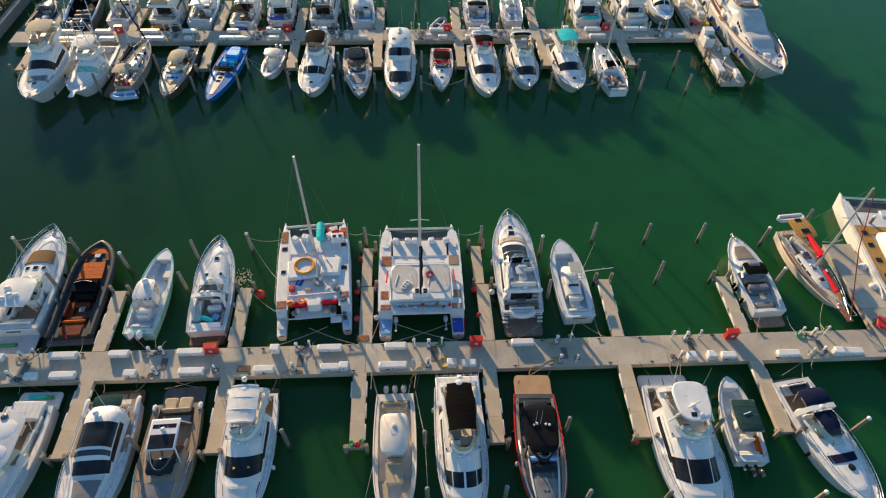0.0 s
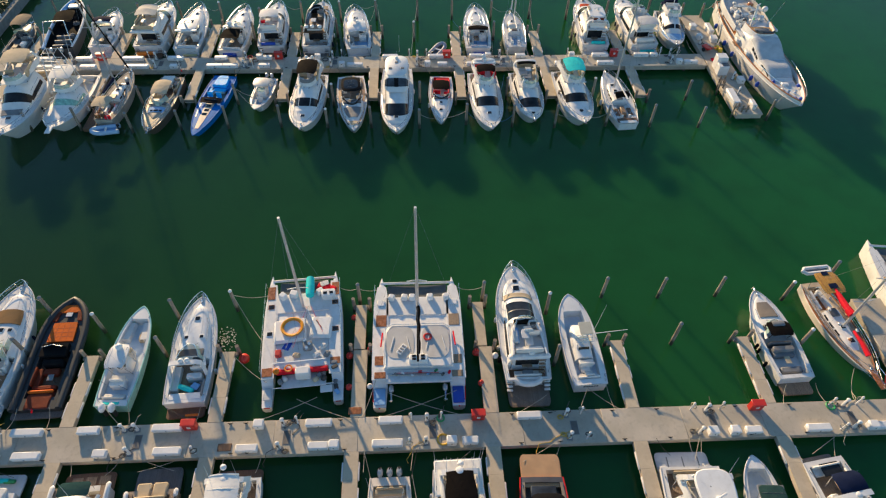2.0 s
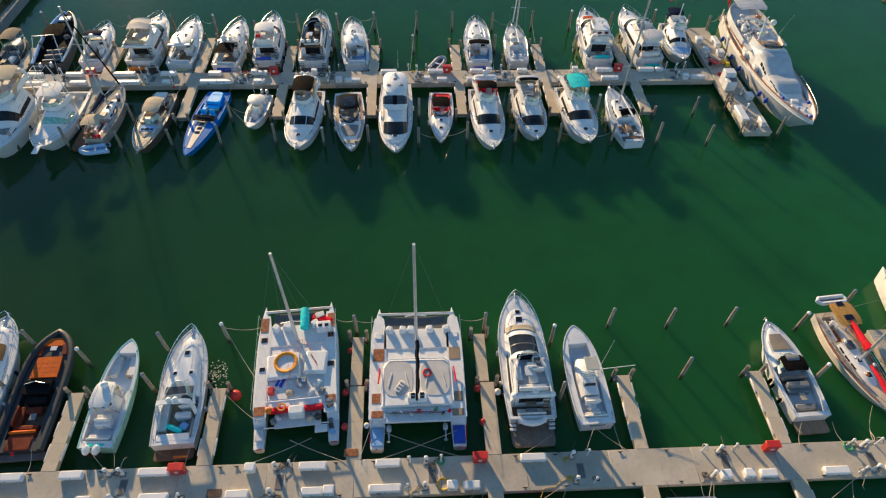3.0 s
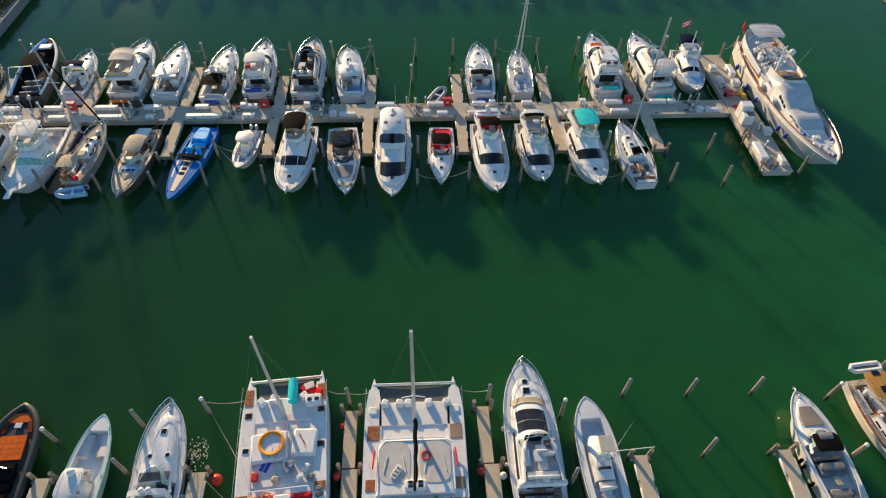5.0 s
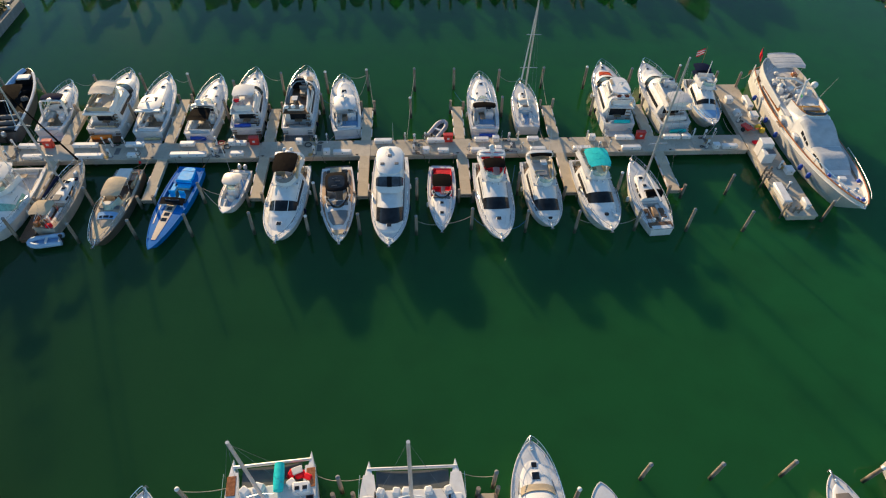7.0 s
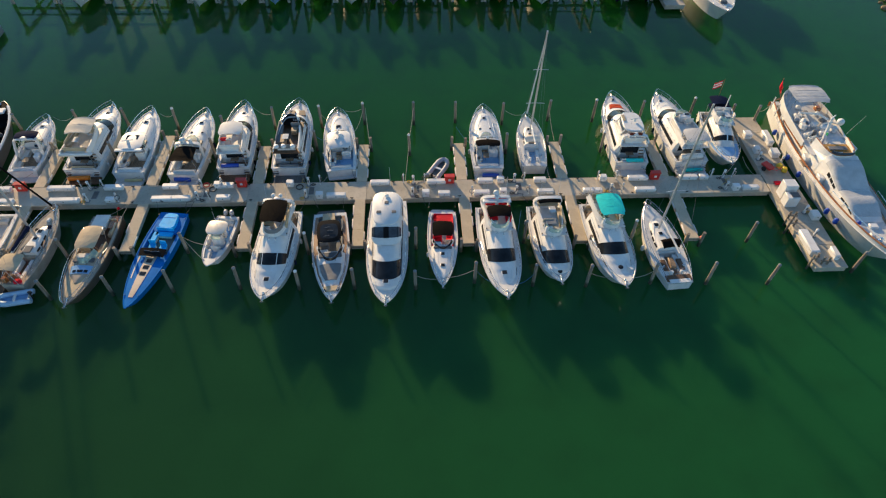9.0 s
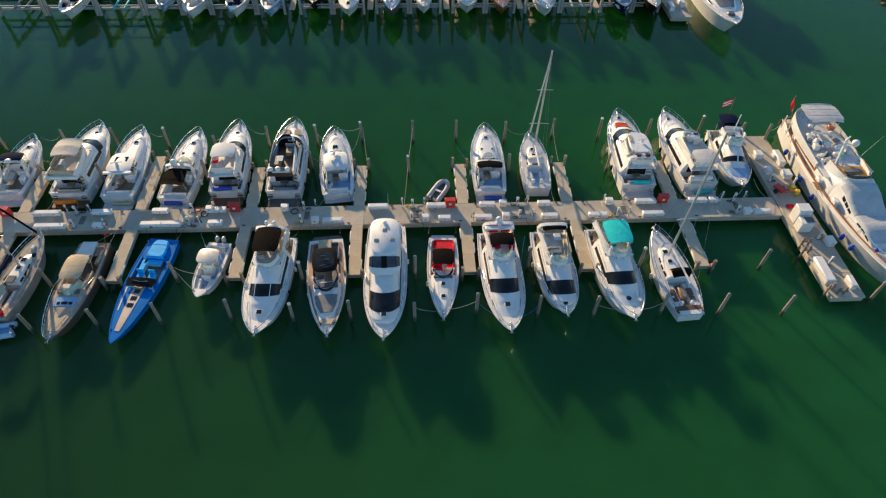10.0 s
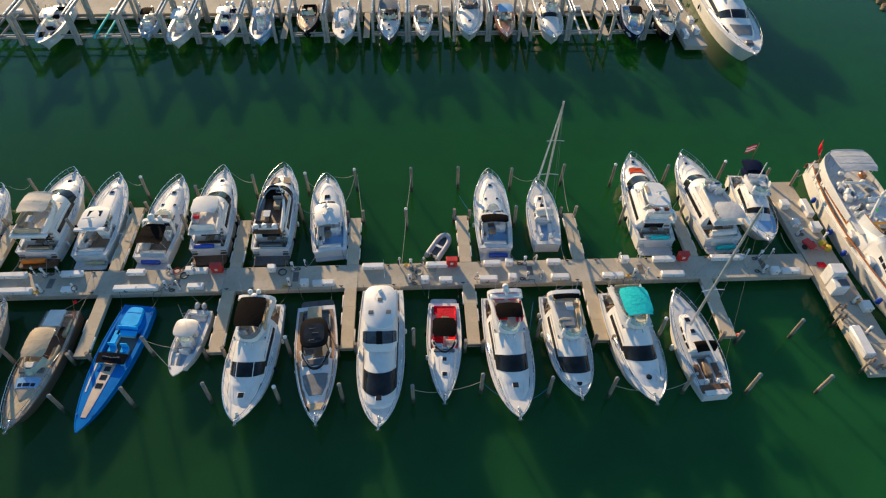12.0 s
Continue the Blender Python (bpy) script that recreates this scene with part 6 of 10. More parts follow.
def catamaran(name, label, x, y0, y1, B, mast_u, mast_h, kind, heading=0.0, hw=0.55, aft=0.2, mz=0.0):
    """A day-charter catamaran: two slim hulls with low sterns, bridge deck, fore beam with netting, mast."""
    b = TwinHull(name, label, (x, (y0 + y1) / 2), y1 - y0, B, heading)
    L = b.L
    for sd in (-1, 1):
        P = []
        for i in range(23):
            u = i / 22
            k = hw * (0.72 + 0.28 * math.sin(min(u / 0.4, 1) * math.pi / 2)) * (1 - max((u - 0.6) / 0.4, 0) ** 2.2) + 0.015
            zt = 0.72 + 0.72 * min(max((u - 0.14) / 0.06, 0), 1) + 0.12 * u
            if u > 0.86:
                zt += 0.08
            cx = sd * (B / 2 - hw)
            P.append([(cx - k, b.y(u), zt), (cx - k * 0.95, b.y(u) - 0.25 * u ** 4, 0.25), (cx, b.y(u) - 0.4 * u ** 4, -0.35), (cx + k * 0.95, b.y(u) - 0.25 * u ** 4, 0.25), (cx + k, b.y(u), zt), (cx, b.y(u), zt + 0.04)])
        mb = MB().grid(P, wrap_v=True)
        mb.face(P[0])
        mb.face(P[-1])
        b.add("hull", mb, GEL)
    b.add("bridge_deck", MB().rbox((0, b.y((aft + 0.82) / 2), b.zd - 0.28), (B - 1.9, L * (0.82 - aft), 0.5), 0.1), GEL)
    for sd in (-1, 1):
        u0 = 0.16
        b.add("side_deck", MB().slab([[(sd * (B / 2 - hw) + v * (hw - 0.03) * (1 - 0.4 * max((u - 0.7) / 0.22, 0) ** 2) - sd * max(0.6 - hw, 0), b.y(u), b.zd - 0.05) for v in (-1, -0.5, 0, 0.5, 1)] for u in [u0 + (0.92 - u0) * k / 10 for k in range(11)]], 0.1), NONSKID)
    b.add("fore_deck", MB().rbox((0, b.y(0.745), b.zd - 0.02), (B - 2.0, L * 0.16, 0.14), 0.04), NONSKID)
    b.add("fore_beam", MB().tube([(-B / 2 + 0.5, b.y(0.955), b.zd - 0.02), (B / 2 - 0.5, b.y(0.955), b.zd - 0.02)], 0.11, 8), ALU)
    b.add("trampoline", MB().slab([[(v * (B / 2 - 1.1), b.y(u), b.zd - 0.18 - 0.05 * (1 - v * v)) for v in (-1, -0.5, 0, 0.5, 1)] for u in (0.825, 0.86, 0.9, 0.945)], 0.02), MESHN)
    b.mast(mast_u, b.zd + mz, mast_h, 0.13, spread=((0.26, 0.8),) if kind == 1 else ((0.36, 0.75),), rake=0.3, fore=0.955, aft=aft, stays=True)
    for sd in (-1, 1):
        pts = [(sd * (B / 2 - 0.08), b.y(u), b.zd + 0.65) for u in (0.2, 0.34, 0.48, 0.62, 0.76, 0.9)]
        rl = b.add("lifeline", MB().tube(pts, 0.012, 4), STEEL)
        for p3 in pts:
            b.add("stanchion", MB().tube([(p3[0], p3[1], b.zd), p3], 0.015, 4), STEEL, "", rl)
    return b


b = catamaran("catamaran", "white charter catamaran with orange hose coil on deck", -9.54, 28.7, 40.2, 6.15, 0.70, 10.9, 1, 4.4, 0.47, 0.22)
zd = b.zd
for x, u, s in ((-1.65, 0.80, 0.62), (-0.75, 0.81, 0.72), (1.35, 0.815, 0.62)):
    b.box("white_bin", GEL, x, u, zd, (s, s * 0.9, 0.5), 0.08, 0.9, rz=x * 25)
b.box("ice_chest", GEL, 2.05, 0.775, zd, (1.1, 0.75, 0.7), 0.08)
b.box("chest_vent", GLASS, 1.8, 0.77, zd + 0.7, (0.3, 0.25, 0.03), 0.01)
b.box("chest_vent", GLASS, 2.3, 0.77, zd + 0.7, (0.3, 0.25, 0.03), 0.01)
b.add("rolled_mat", MB().lathe([(0.1, -0.92), (0.32, -0.9), (0.36, -0.3), (0.36, 0.4), (0.32, 0.9), (0.1, 0.92)], 12, pose(0.55, b.y(0.855), zd + 0.38, 90)), TEALC, "turquoise rolled foam mat")
for x, u, rz in ((1.9, 0.87, 20), (2.4, 0.85, -30), (1.3, 0.88, 60)):
    b.box("life_jacket", REDC, x, u, zd - 0.15, (0.75, 0.5, 0.35), 0.12, 0.8, rz=rz)
b.box("folded_sheet", WHITEV, 1.7, 0.89, zd + 0.12, (0.7, 0.5, 0.14), 0.05, rz=15)
for sd in (-1, 1):
    b.box("bow_step", VARNISH, sd * 2.6, 0.845, zd + 0.03, (0.6, 1.3, 0.06), 0.02)
    for u in (0.725, 0.50):
        h = b.box("deck_hatch", VARNISH if u > 0.6 or sd > 0 else GEL, sd * 2.55, u, zd + 0.02, (0.5, 0.45, 0.06), 0.02)
        b.box("hatch_glass", GLASS, sd * 2.55, u, zd + 0.06, (0.4, 0.34, 0.05), 0.02, parent=h)
b.box("aft_hatch", VARNISH, -2.55, 0.205, zd + 0.03, (0.75, 0.75, 0.06), 0.03)
h = b.box("aft_hatch", VARNISH, 2.5, 0.25, zd + 0.03, (0.75, 0.6, 0.06), 0.03)
for k in range(6):
    b.box("netted_gear", (GREYC, HOSED, BLUEPALE)[k % 3], 2.4 + 0.07 * (k % 3), 0.235 - 0.035 * k, (zd if k < 2 else 0.75) + 0.05, (0.5, 0.32, 0.12), 0.06, rz=25 * k)
b.box("stern_locker", GELG, -2.58, 0.085, 0.78, (0.6, 0.95, 0.14), 0.05)
for sd in (-1, 1):
    b.box("stern_tip", REDP, sd * 2.6, 0.008, 0.5, (0.5, 0.22, 0.24), 0.06)
b.box("cabin_top", GEL, -0.95, 0.505, zd + 0.02, (2.5, 2.1, 0.34), 0.1, 0.94, rz=3, label="white flat cabin top")
b.box("cabin_top", GEL, 1.45, 0.515, zd + 0.02, (1.7, 2.0, 0.34), 0.1, 0.9, rz=-6)
b.box("winch_handle", HOSED, 1.3, 0.53, zd + 0.37, (0.06, 0.9, 0.04), 0.01, rz=30)
b.add("hose_coil", MB().tube([(-0.75 + (0.72 + 0.05 * (k // 24)) * math.cos(k * math.pi / 12), b.y(0.52) + (0.72 + 0.05 * (k // 24)) * math.sin(k * math.pi / 12), zd + 0.42 + 0.03 * (k // 24)) for k in range(72)], 0.085, 6), surface("yellow orange hose", (0.78, 0.30, 0.01), 0.45, var=0.1), "coiled orange hose")
b.box("cockpit_well", NONSKID, 0.0, 0.34, zd - 0.02, (4.0, 1.5, 0.06), 0.02)
b.box("blue_mat", BLUEP, -1.15, 0.395, zd + 0.04, (0.55, 0.75, 0.03), 0.01, rz=-25)
b.box("red_crate", REDP, -1.75, 0.33, zd + 0.04, (0.45, 0.55, 0.4), 0.06)
e = b.box("winch_base", GREYC, 0.45, 0.37, zd + 0.04, (0.7, 0.8, 0.4), 0.1)
for x, y in ((0.25, 0.4), (0.6, 0.37), (0.4, 0.34)):
    b.add("winch", MB().lathe([(0.14, 0), (0.12, 0.12), (0.07, 0.16), (0.1, 0.28)], 10, pose(x, b.y(y), zd + 0.4)), STEEL, "", e)
for x, u, m in ((1.1, 0.3, GELG), (1.6, 0.36, WHITEV), (-0.4, 0.31, BEIGEC), (1.9, 0.3, GREYV)):
    b.box("deck_bag", m, x, u, zd + 0.04, (0.6, 0.45, 0.3), 0.1, 0.8, rz=x * 30)
b.add("aft_rail", MB().tube([(-2.0, b.y(0.235), zd), (-2.0, b.y(0.235), zd + 0.7), (1.9, b.y(0.235), zd + 0.7), (1.9, b.y(0.235), zd)], 0.04, 6), GEL)
b.box("aft_seat_panel", REDC, 0.0, 0.205, zd - 0.3, (3.9, 0.32, 0.4), 0.08)
b.box("aft_platform", GELG, 0.1, 0.155, zd - 0.62, (3.3, 1.15, 0.1), 0.04)
b.box("console_chest", GEL, 0.1, 0.185, zd - 0.5, (1.15, 0.75, 0.85), 0.1, 0.95)
for x, u, m in ((1.25, 0.175, GREYV), (1.6, 0.15, HOSED), (-1.3, 0.17, GELG), (-1.6, 0.15, GREYC), (1.0, 0.145, BEIGEC)):
    b.box("aft_gear", m, x, u, zd - 0.52, (0.5, 0.4, 0.35), 0.1, 0.8, rz=x * 40)
b.box("boarding_step", GEL, 1.75, 0.085, zd - 0.75, (0.9, 0.6, 0.1), 0.04)
b.add("aft_tube", MB().tube([(-2.3, b.y(0.12), 0.95), (2.3, b.y(0.12), 0.95)], 0.05, 6), ALU)
b.add("life_ring", MB().tube([(-0.95 + 0.26 * math.cos(a), b.y(0.215) + 0.26 * math.sin(a), zd + 0.2) for a in [k * math.pi / 7 for k in range(14)]], 0.07, 6, True), ORANGEP)
b.add("orange_buoy", MB().lathe([(0.05, 0), (0.22, 0.1), (0.26, 0.25), (0.2, 0.42), (0.03, 0.5)], 12, pose(-1.85, b.y(0.20), zd)), ORANGEP)
b.add("boom", MB().tube([(0.45, b.y(0.62), zd + 1.0), (1.2, b.y(0.44), zd + 0.8)], 0.06, 8), ALU)
for k in range(5):
    b.add("halyard", MB().tube([(0.2 + 0.1 * k, b.y(0.7), zd + 0.2), (-1.4 + 0.75 * k, b.y(0.3 + 0.04 * k), zd + 0.5)], 0.012, 4), (ROPE, REDC, HOSED)[k % 3])

b = catamaran("catamaran", "white charter catamaran with bare boom and grey lounging deck", -0.5, 28.2, 39.5, 7.1, 0.655, 12.3, 2, 0.0, 0.62, 0.20, 0.5)
zd = b.zd
for x in (-2.1, -1.05, -0.42, 1.05, 2.35):
    b.box("white_bin", GEL, x, 0.81, zd, (0.56, 0.56, 0.48), 0.1, 0.9, rz=x * 8)
hs = b.house([(0.235, 2.65, zd, 0.42), (0.50, 2.65, zd, 0.42), (0.555, 2.45, zd, 0.4), (0.575, 2.35, zd, 0.05)], n=9, lean=0.95, name="cabin")
PADM = surface("grey beige lounging pad", (0.52, 0.50, 0.47), 0.85, var=0.1)
for x in (-1.38, 1.34):
    b.add("lounge_pad", MB().prism([(x + 1.08 * math.copysign(abs(math.cos(a)) ** 0.6, math.cos(a)), b.y(0.42) + 1.45 * math.copysign(abs(math.sin(a)) ** 0.6, math.sin(a))) for a in [k * math.pi / 12 for k in range(24)]], zd + 0.41, zd + 0.455, 0.02), PADM, "rounded grey beige lounging deck")
    for sd in (-1, 1):
        b.add("pad_batten", MB().tube([(x + sd * 0.75, b.y(0.36), zd + 0.5), (x + sd * 0.5, b.y(0.46), zd + 0.5)], 0.03, 5), GEL)
b.add("cabin_rail", MB().tube([(-2.6, b.y(0.25), zd + 0.48), (-2.55, b.y(0.53), zd + 0.48), (-2.0, b.y(0.565), zd + 0.46), (2.0, b.y(0.565), zd + 0.46), (2.55, b.y(0.53), zd + 0.48), (2.6, b.y(0.25), zd + 0.48)], 0.05, 6), GEL)
for sd in (-1, 1):
    for u, s in ((0.62, 1.1), (0.30, 0.8), (0.19, 0.55)):
        b.box("teak_hatch", VARNISH if sd < 0 else TEAK, sd * 2.9, u, zd + 0.03, (0.85, s, 0.06), 0.03)
    b.box("bow_locker", GEL, sd * 2.95, 0.77, zd + 0.04, (0.6, 0.55, 0.1), 0.04)
    b.box("stern_pad", (BLUEPALE if sd < 0 else BLUEP), sd * 2.93, 0.075, 0.76, (0.85, 1.35, 0.1), 0.05)
    b.add("rub_strake", MB().tube([(sd * 3.5, b.y(0.2), 0.72), (sd * 3.42, b.y(0.05), 0.7), (sd * 2.95, b.y(-0.005), 0.7), (sd * 2.5, b.y(0.05), 0.7)], 0.05, 5), REDC)
    b.add("pennant_pole", MB().tube([(sd * 2.75, b.y(0.5), zd + 0.4), (sd * 2.85, b.y(0.38), zd + 0.6)], 0.06, 6), REDC)
b.box("skylight_rack", GEL, -1.25, 0.36, zd + 0.5, (0.45, 0.95, 0.08), 0.03, rz=-35)
for k in (-1, 0, 1):
    b.add("rack_bar", MB().rbox((0, 0.26 * k, 0), (0.3, 0.14, 0.03), 0.01, pose(-1.25, b.y(0.36), zd + 0.59, 0, 0, -35)), GREYC)
b.add("life_ring", MB().tube([(0.75 + 0.28 * math.cos(a), b.y(0.455) + 0.28 * math.sin(a), zd + 0.5) for a in [k * math.pi / 7 for k in range(14)]], 0.08, 6, True), REDP)
b.add("boom", MB().tube([(0.05, b.y(0.65), zd + 1.6), (-0.05, b.y(0.22), zd + 1.4)], 0.09, 8), BLACKC)
b.add("furled_sail", MB().tube([(0.05 + 0.04 * math.sin(k * 1.7), b.y(0.63 - 0.037 * k), zd + 1.7 + 0.04 * math.sin(k)) for k in range(11)], 0.16, 8, False, 0.11), BLACKC)
b.box("helm_bench", GEL, 0.0, 0.275, zd + 0.02, (1.4, 0.6, 0.9), 0.08)
for x in (-0.33, 0.33):
    for u in (0.262, 0.285):
        b.box("instrument_panel", GLASS, x, u, zd + 0.92, (0.3, 0.2, 0.04), 0.01)
b.box("aft_crossbeam", GELG, 0.0, 0.17, zd - 0.25, (4.9, 0.75, 0.25), 0.06)
for x in (-2.08, 1.95):
    e = b.add("outboard_motor", MB().rbox((x, b.y(0.12), zd - 0.6), (0.36, 0.6, 0.4), 0.12), ENGG)
    b.add("motor_leg", MB().tube([(x, b.y(0.10), zd - 0.6), (x, b.y(0.05), zd - 0.9)], 0.09, 7, False, 0.05), STEEL, "", e)
    b.add("propeller", MB().lathe([(0.03, -0.1), (0.16, -0.02), (0.16, 0.02), (0.05, 0.1)], 8, pose(x, b.y(0.045), zd - 0.9, 90)), STEEL, "", e)
for x, u, m in ((0.1, 0.21, REDC), (1.3, 0.215, GREENB), (-1.2, 0.2, GEL), (2.3, 0.2, REDC), (-1.7, 0.195, GREYC), (0.7, 0.19, BLUEPALE), (-0.5, 0.185, GELG), (1.8, 0.185, HOSED)):
    b.box("deck_bag", m, x, u, zd + 0.02, (0.34, 0.2, 0.14), 0.05, 0.8, rz=x * 29)
for k in range(4):
    b.add("aft_line", MB().tube([(-2.2 + 0.2 * k, b.y(0.185 + 0.008 * k), zd + 0.1), (2.1 - 0.3 * k, b.y(0.175 + 0.01 * k), zd + 0.15)], 0.025, 4), (ROPE, HOSED, REDC, STEEL)[k])

b = fly_yacht("motor_yacht", "long white flybridge yacht with tan foredeck pad", (7.75, 40.6), (7.8, 28.1), 3.75, 1.75, planked("brown grey teak", (0.20, 0.16, 0.125), (0.05, 0.045, 0.04)), top=None, ua=0.12, ur=0.45, uw=0.63, h=1.45, f=(0.08, 0.405), sole=TEAKD, hatches=((0.765, 0.0, 0.5), (0.84, 0.0, 0.36)), zs=1.25, zb=1.9, un=0.93, tz=0.55, dome=False, th=0.5, rail_u=0.5, arch=False, flysole=GELG, p=3.1, gw=0.2, cv=0.03)
b.glaze(b.hs, 0.635, 0.69, 0.16, 0.84, BEIGEV, 0.015, "foredeck_sun_pad", 0.07)
b.glaze(b.hs, 0.508, 0.516, 0.2, 0.8, GREYP, 0.0, "windshield_bar", 0.02, 2, 10)
b.blk("fly_console", BLACKP, 0.365, 0.395, -0.85, 0.85, b.zt + 0.05, 0.55, 0.1)
b.screen([(x, b.y(0.395) - abs(x) * 0.2, b.zt + 0.5) for x in (-1.0, -0.5, 0, 0.5, 1.0)], 0, 5, 0.35, GLASS, 0.7)
b.seat(0.1, 0.30, b.zt + 0.04, 0.7, 0.6, 0.5, WHITEV, 0.45)
b.blk("fly_lounger", WHITEV, 0.17, 0.27, -0.2, 0.45, b.zt + 0.06, 0.35, 0.08)
b.blk("fly_lounger", BLUEPALE, 0.2, 0.33, -1.05, -0.6, b.zt + 0.06, 0.35, 0.08)
b.blk("fly_lid", BLACKP, 0.145, 0.165, -1.1, -0.55, b.zt + 0.1, 0.3, 0.04)
b.blk("fly_wing", GEL, 0.08, 0.125, -1.6, 1.6, b.zt - 0.05, 0.3, 0.12, 0.95)
b.dome(0.15, 0.12, b.zt + 0.25, 0.26, 0.28)
for x in (-1.0, -0.45, 0.75):
    b.dome(x, 0.1, b.zt + 0.24, 0.16, 0.1)
b.antenna(-0.9, 0.12, b.zt + 0.3, 1.5)
sofa = b.add("transom_sofa", MB().tube([(0.92 * math.cos(a), b.y(0.0) + 0.2 - 0.5 * math.sin(a), b.zs - 0.15) for a in [k * math.pi / 12 for k in range(13)]], 0.24, 8), GEL, "curved white transom sofa")
b.blk("sofa_cushion", WHITEV, -0.03, 0.025, -0.8, 0.8, b.zs - 0.35, 0.3, 0.1, parent=sofa)
b.blk("cockpit_table", GREYC, 0.035, 0.075, -0.4, 0.4, b.zf + 0.3, 0.35, 0.05)
for sd in (-1, 1):
    for k in range(3):
        b.blk("transom_stair", GEL, -0.01 - 0.022 * k, 0.008 - 0.022 * k, sd * 1.2, sd * 1.65, 0.9 - 0.2 * k, 0.1, 0.02)
b.fender(0.2, -1, BLACKP)
b.fender(0.55, -1)

b = console_boat("motor_boat", "white fishing boat with enclosed console and small tower", (12.15, 37.7), (12.5, 29.35), 2.85, GEL, GEL, surface("blue-white liner", (0.60, 0.66, 0.74), 0.5, var=0.06), 0, None, None, zs=1.05, zb=1.45, p=3.1, console=(0.40, 1.2, 1.6), bowpad=False, cock=(0.06, 0.80, 0.66))
cb = b.house([(0.26, 0.78, b.zf, 0.95), (0.45, 0.8, b.zf, 1.25), (0.56, 0.72, b.zf, 1.0), (0.66, 0.5, b.zf, 0.45), (0.69, 0.3, b.zf, 0.1)], n=4, name="console_cabin")
for a0, a1 in ((0.08, 0.2), (0.8, 0.92)):
    b.glaze(cb, 0.4, 0.55, a0, a1, GELG, 0, "cabin_window")
t = b.blk("t_top", surface("pale khaki canvas", (0.42, 0.42, 0.36), 0.8, var=0.1), 0.445, 0.585, -0.15, 0.85, b.zf + 1.75, 0.06, 0.03)
for x in (-0.5, 0.0, 0.75):
    b.add("tower_pipe", MB().tube([(x, b.y(0.44), b.zf + 1.76), (x * 0.9, b.y(0.36), b.zf + 0.95)], 0.022, 5), STEEL, "", t)
for u in (0.38, 0.42, 0.455):
    b.add("tower_pipe", MB().tube([(-0.6, b.y(u), b.zf + 1.5), (0.8, b.y(u), b.zf + 1.6)], 0.022, 5), STEEL, "", t)
b.box("engine_box", GEL, -0.05, 0.19, b.zf, (0.7, 0.8, 0.5), 0.1)
b.seat(0.1, 0.12, b.zf, 0.6, 0.5, 0.5, WHITEV, 0.4)
b.add("outrigger", MB().tube([(0.8, b.y(0.44), b.zf + 1.9), (3.4, b.y(0.43), b.zf + 2.3)], 0.03, 5, False, 0.02), GEL)
b.antenna(0.8, 0.46, b.zf + 1.8, 3.0, 0.6, 0.5)
for i, x in enumerate((-0.5, -0.3, -0.1, 0.1, 0.3, 0.5)):
    b.add("name_bar", MB().rbox((x, b.y(0) - 0.02, 0.82), (0.13, 0.02, 0.15), 0.005), NAVY)

b = express("motor_boat", "white day boat with black canopy and taupe foredeck lounge", (28.2, 37.6), (28.5, 28.3), 3.05, 1.0, TEAK, uc=0.50, uw=0.62, rail_u=None, sole=GELG, vinyl=GREYV, hatches=(), p=2.6, zb=1.4, trunk=0.25, seats=False, sh=0.3)
b.glaze(b.hs, 0.66, 0.84, 0.24, 0.76, surface("taupe cushion", (0.25, 0.21, 0.17), 0.7, var=0.1, wrinkle=0.2), 0, "foredeck_sun_pad", 0.06)
b.canopy(0.40, 0.56, 0.95, 1.95, BLACKC, 0.1, poles=2, zp=1.1, pm=BLACKP)
b.canopy(0.50, 0.56, 0.5, 2.06, GREYV, 0.06, name="canopy_window")
for u, h in ((0.31, 0.75), (0.27, 0.45), (0.10, 0.45)):
    b.blk("bench", GREYV, u - 0.03, u + 0.03, -0.85, 0.85, b.zf, h, 0.08)
b.blk("table_top", BEIGEV, 0.155, 0.23, -0.25, 0.2, b.zf + 0.5, 0.06, 0.02)
b.blk("deck_locker", GREYP, 0.36, 0.39, -1.0, 0.9, b.zf, 0.8, 0.08)
for u in (0.2, 0.4, 0.55):
    b.fender(u, -1, BLACKP)

b = sail_boat("sailing_yacht", "cream ketch with red sail covers and varnished bowsprit", (34.6, 29.2), (33.75, 38.5), 2.8, 0.52, 9.5, hull=CREAM, deck=surface("worn buff deck paint", (0.52, 0.42, 0.31), 0.7, var=0.2), sole=VARNISH, boom=3.3, sail=REDC, furl=None, house=(0.34, 0.76), p=2.2, tw=0.62, wheel=1, rake=0.15, hh=0.35, zs=0.8, zb=1.15, flare=0.55)
b.add("bowsprit", MB().rbox((0, b.y(1.0) + 0.4, b.zb + 0.1), (0.55, 1.7, 0.1), 0.04), VARNISH)
b.add("pulpit", MB().tube([(-0.3, b.y(0.97), b.zb + 0.6), (-0.3, b.y(1.0) + 1.1, b.zb + 0.7), (0.3, b.y(1.0) + 1.1, b.zb + 0.7), (0.3, b.y(0.97), b.zb + 0.6)], 0.025, 5), STEEL)
b.add("bow_stays", MB().tube([(-0.9, b.y(0.88), b.zb), (0, b.y(1.0) + 1.2, b.zb + 0.15), (0.9, b.y(0.88), b.zb)], 0.02, 4), STEEL)
b.add("covered_staysail", MB().tube([(0.05, b.y(0.62), 1.95), (0.1, b.y(0.74), 2.0), (0.1, b.y(0.86), 1.85)], 0.1, 8, False, 0.22), REDC, "red covered staysail")
b.add("sail_cover_roll", MB().tube([(0.0, b.y(0.51), 2.75), (0.06, b.y(0.42), 2.78), (-0.04, b.y(0.30), 2.72), (0.0, b.y(0.2), 2.68)], 0.3, 9, False, 0.16), REDC, "thick red sail cover on the boom")
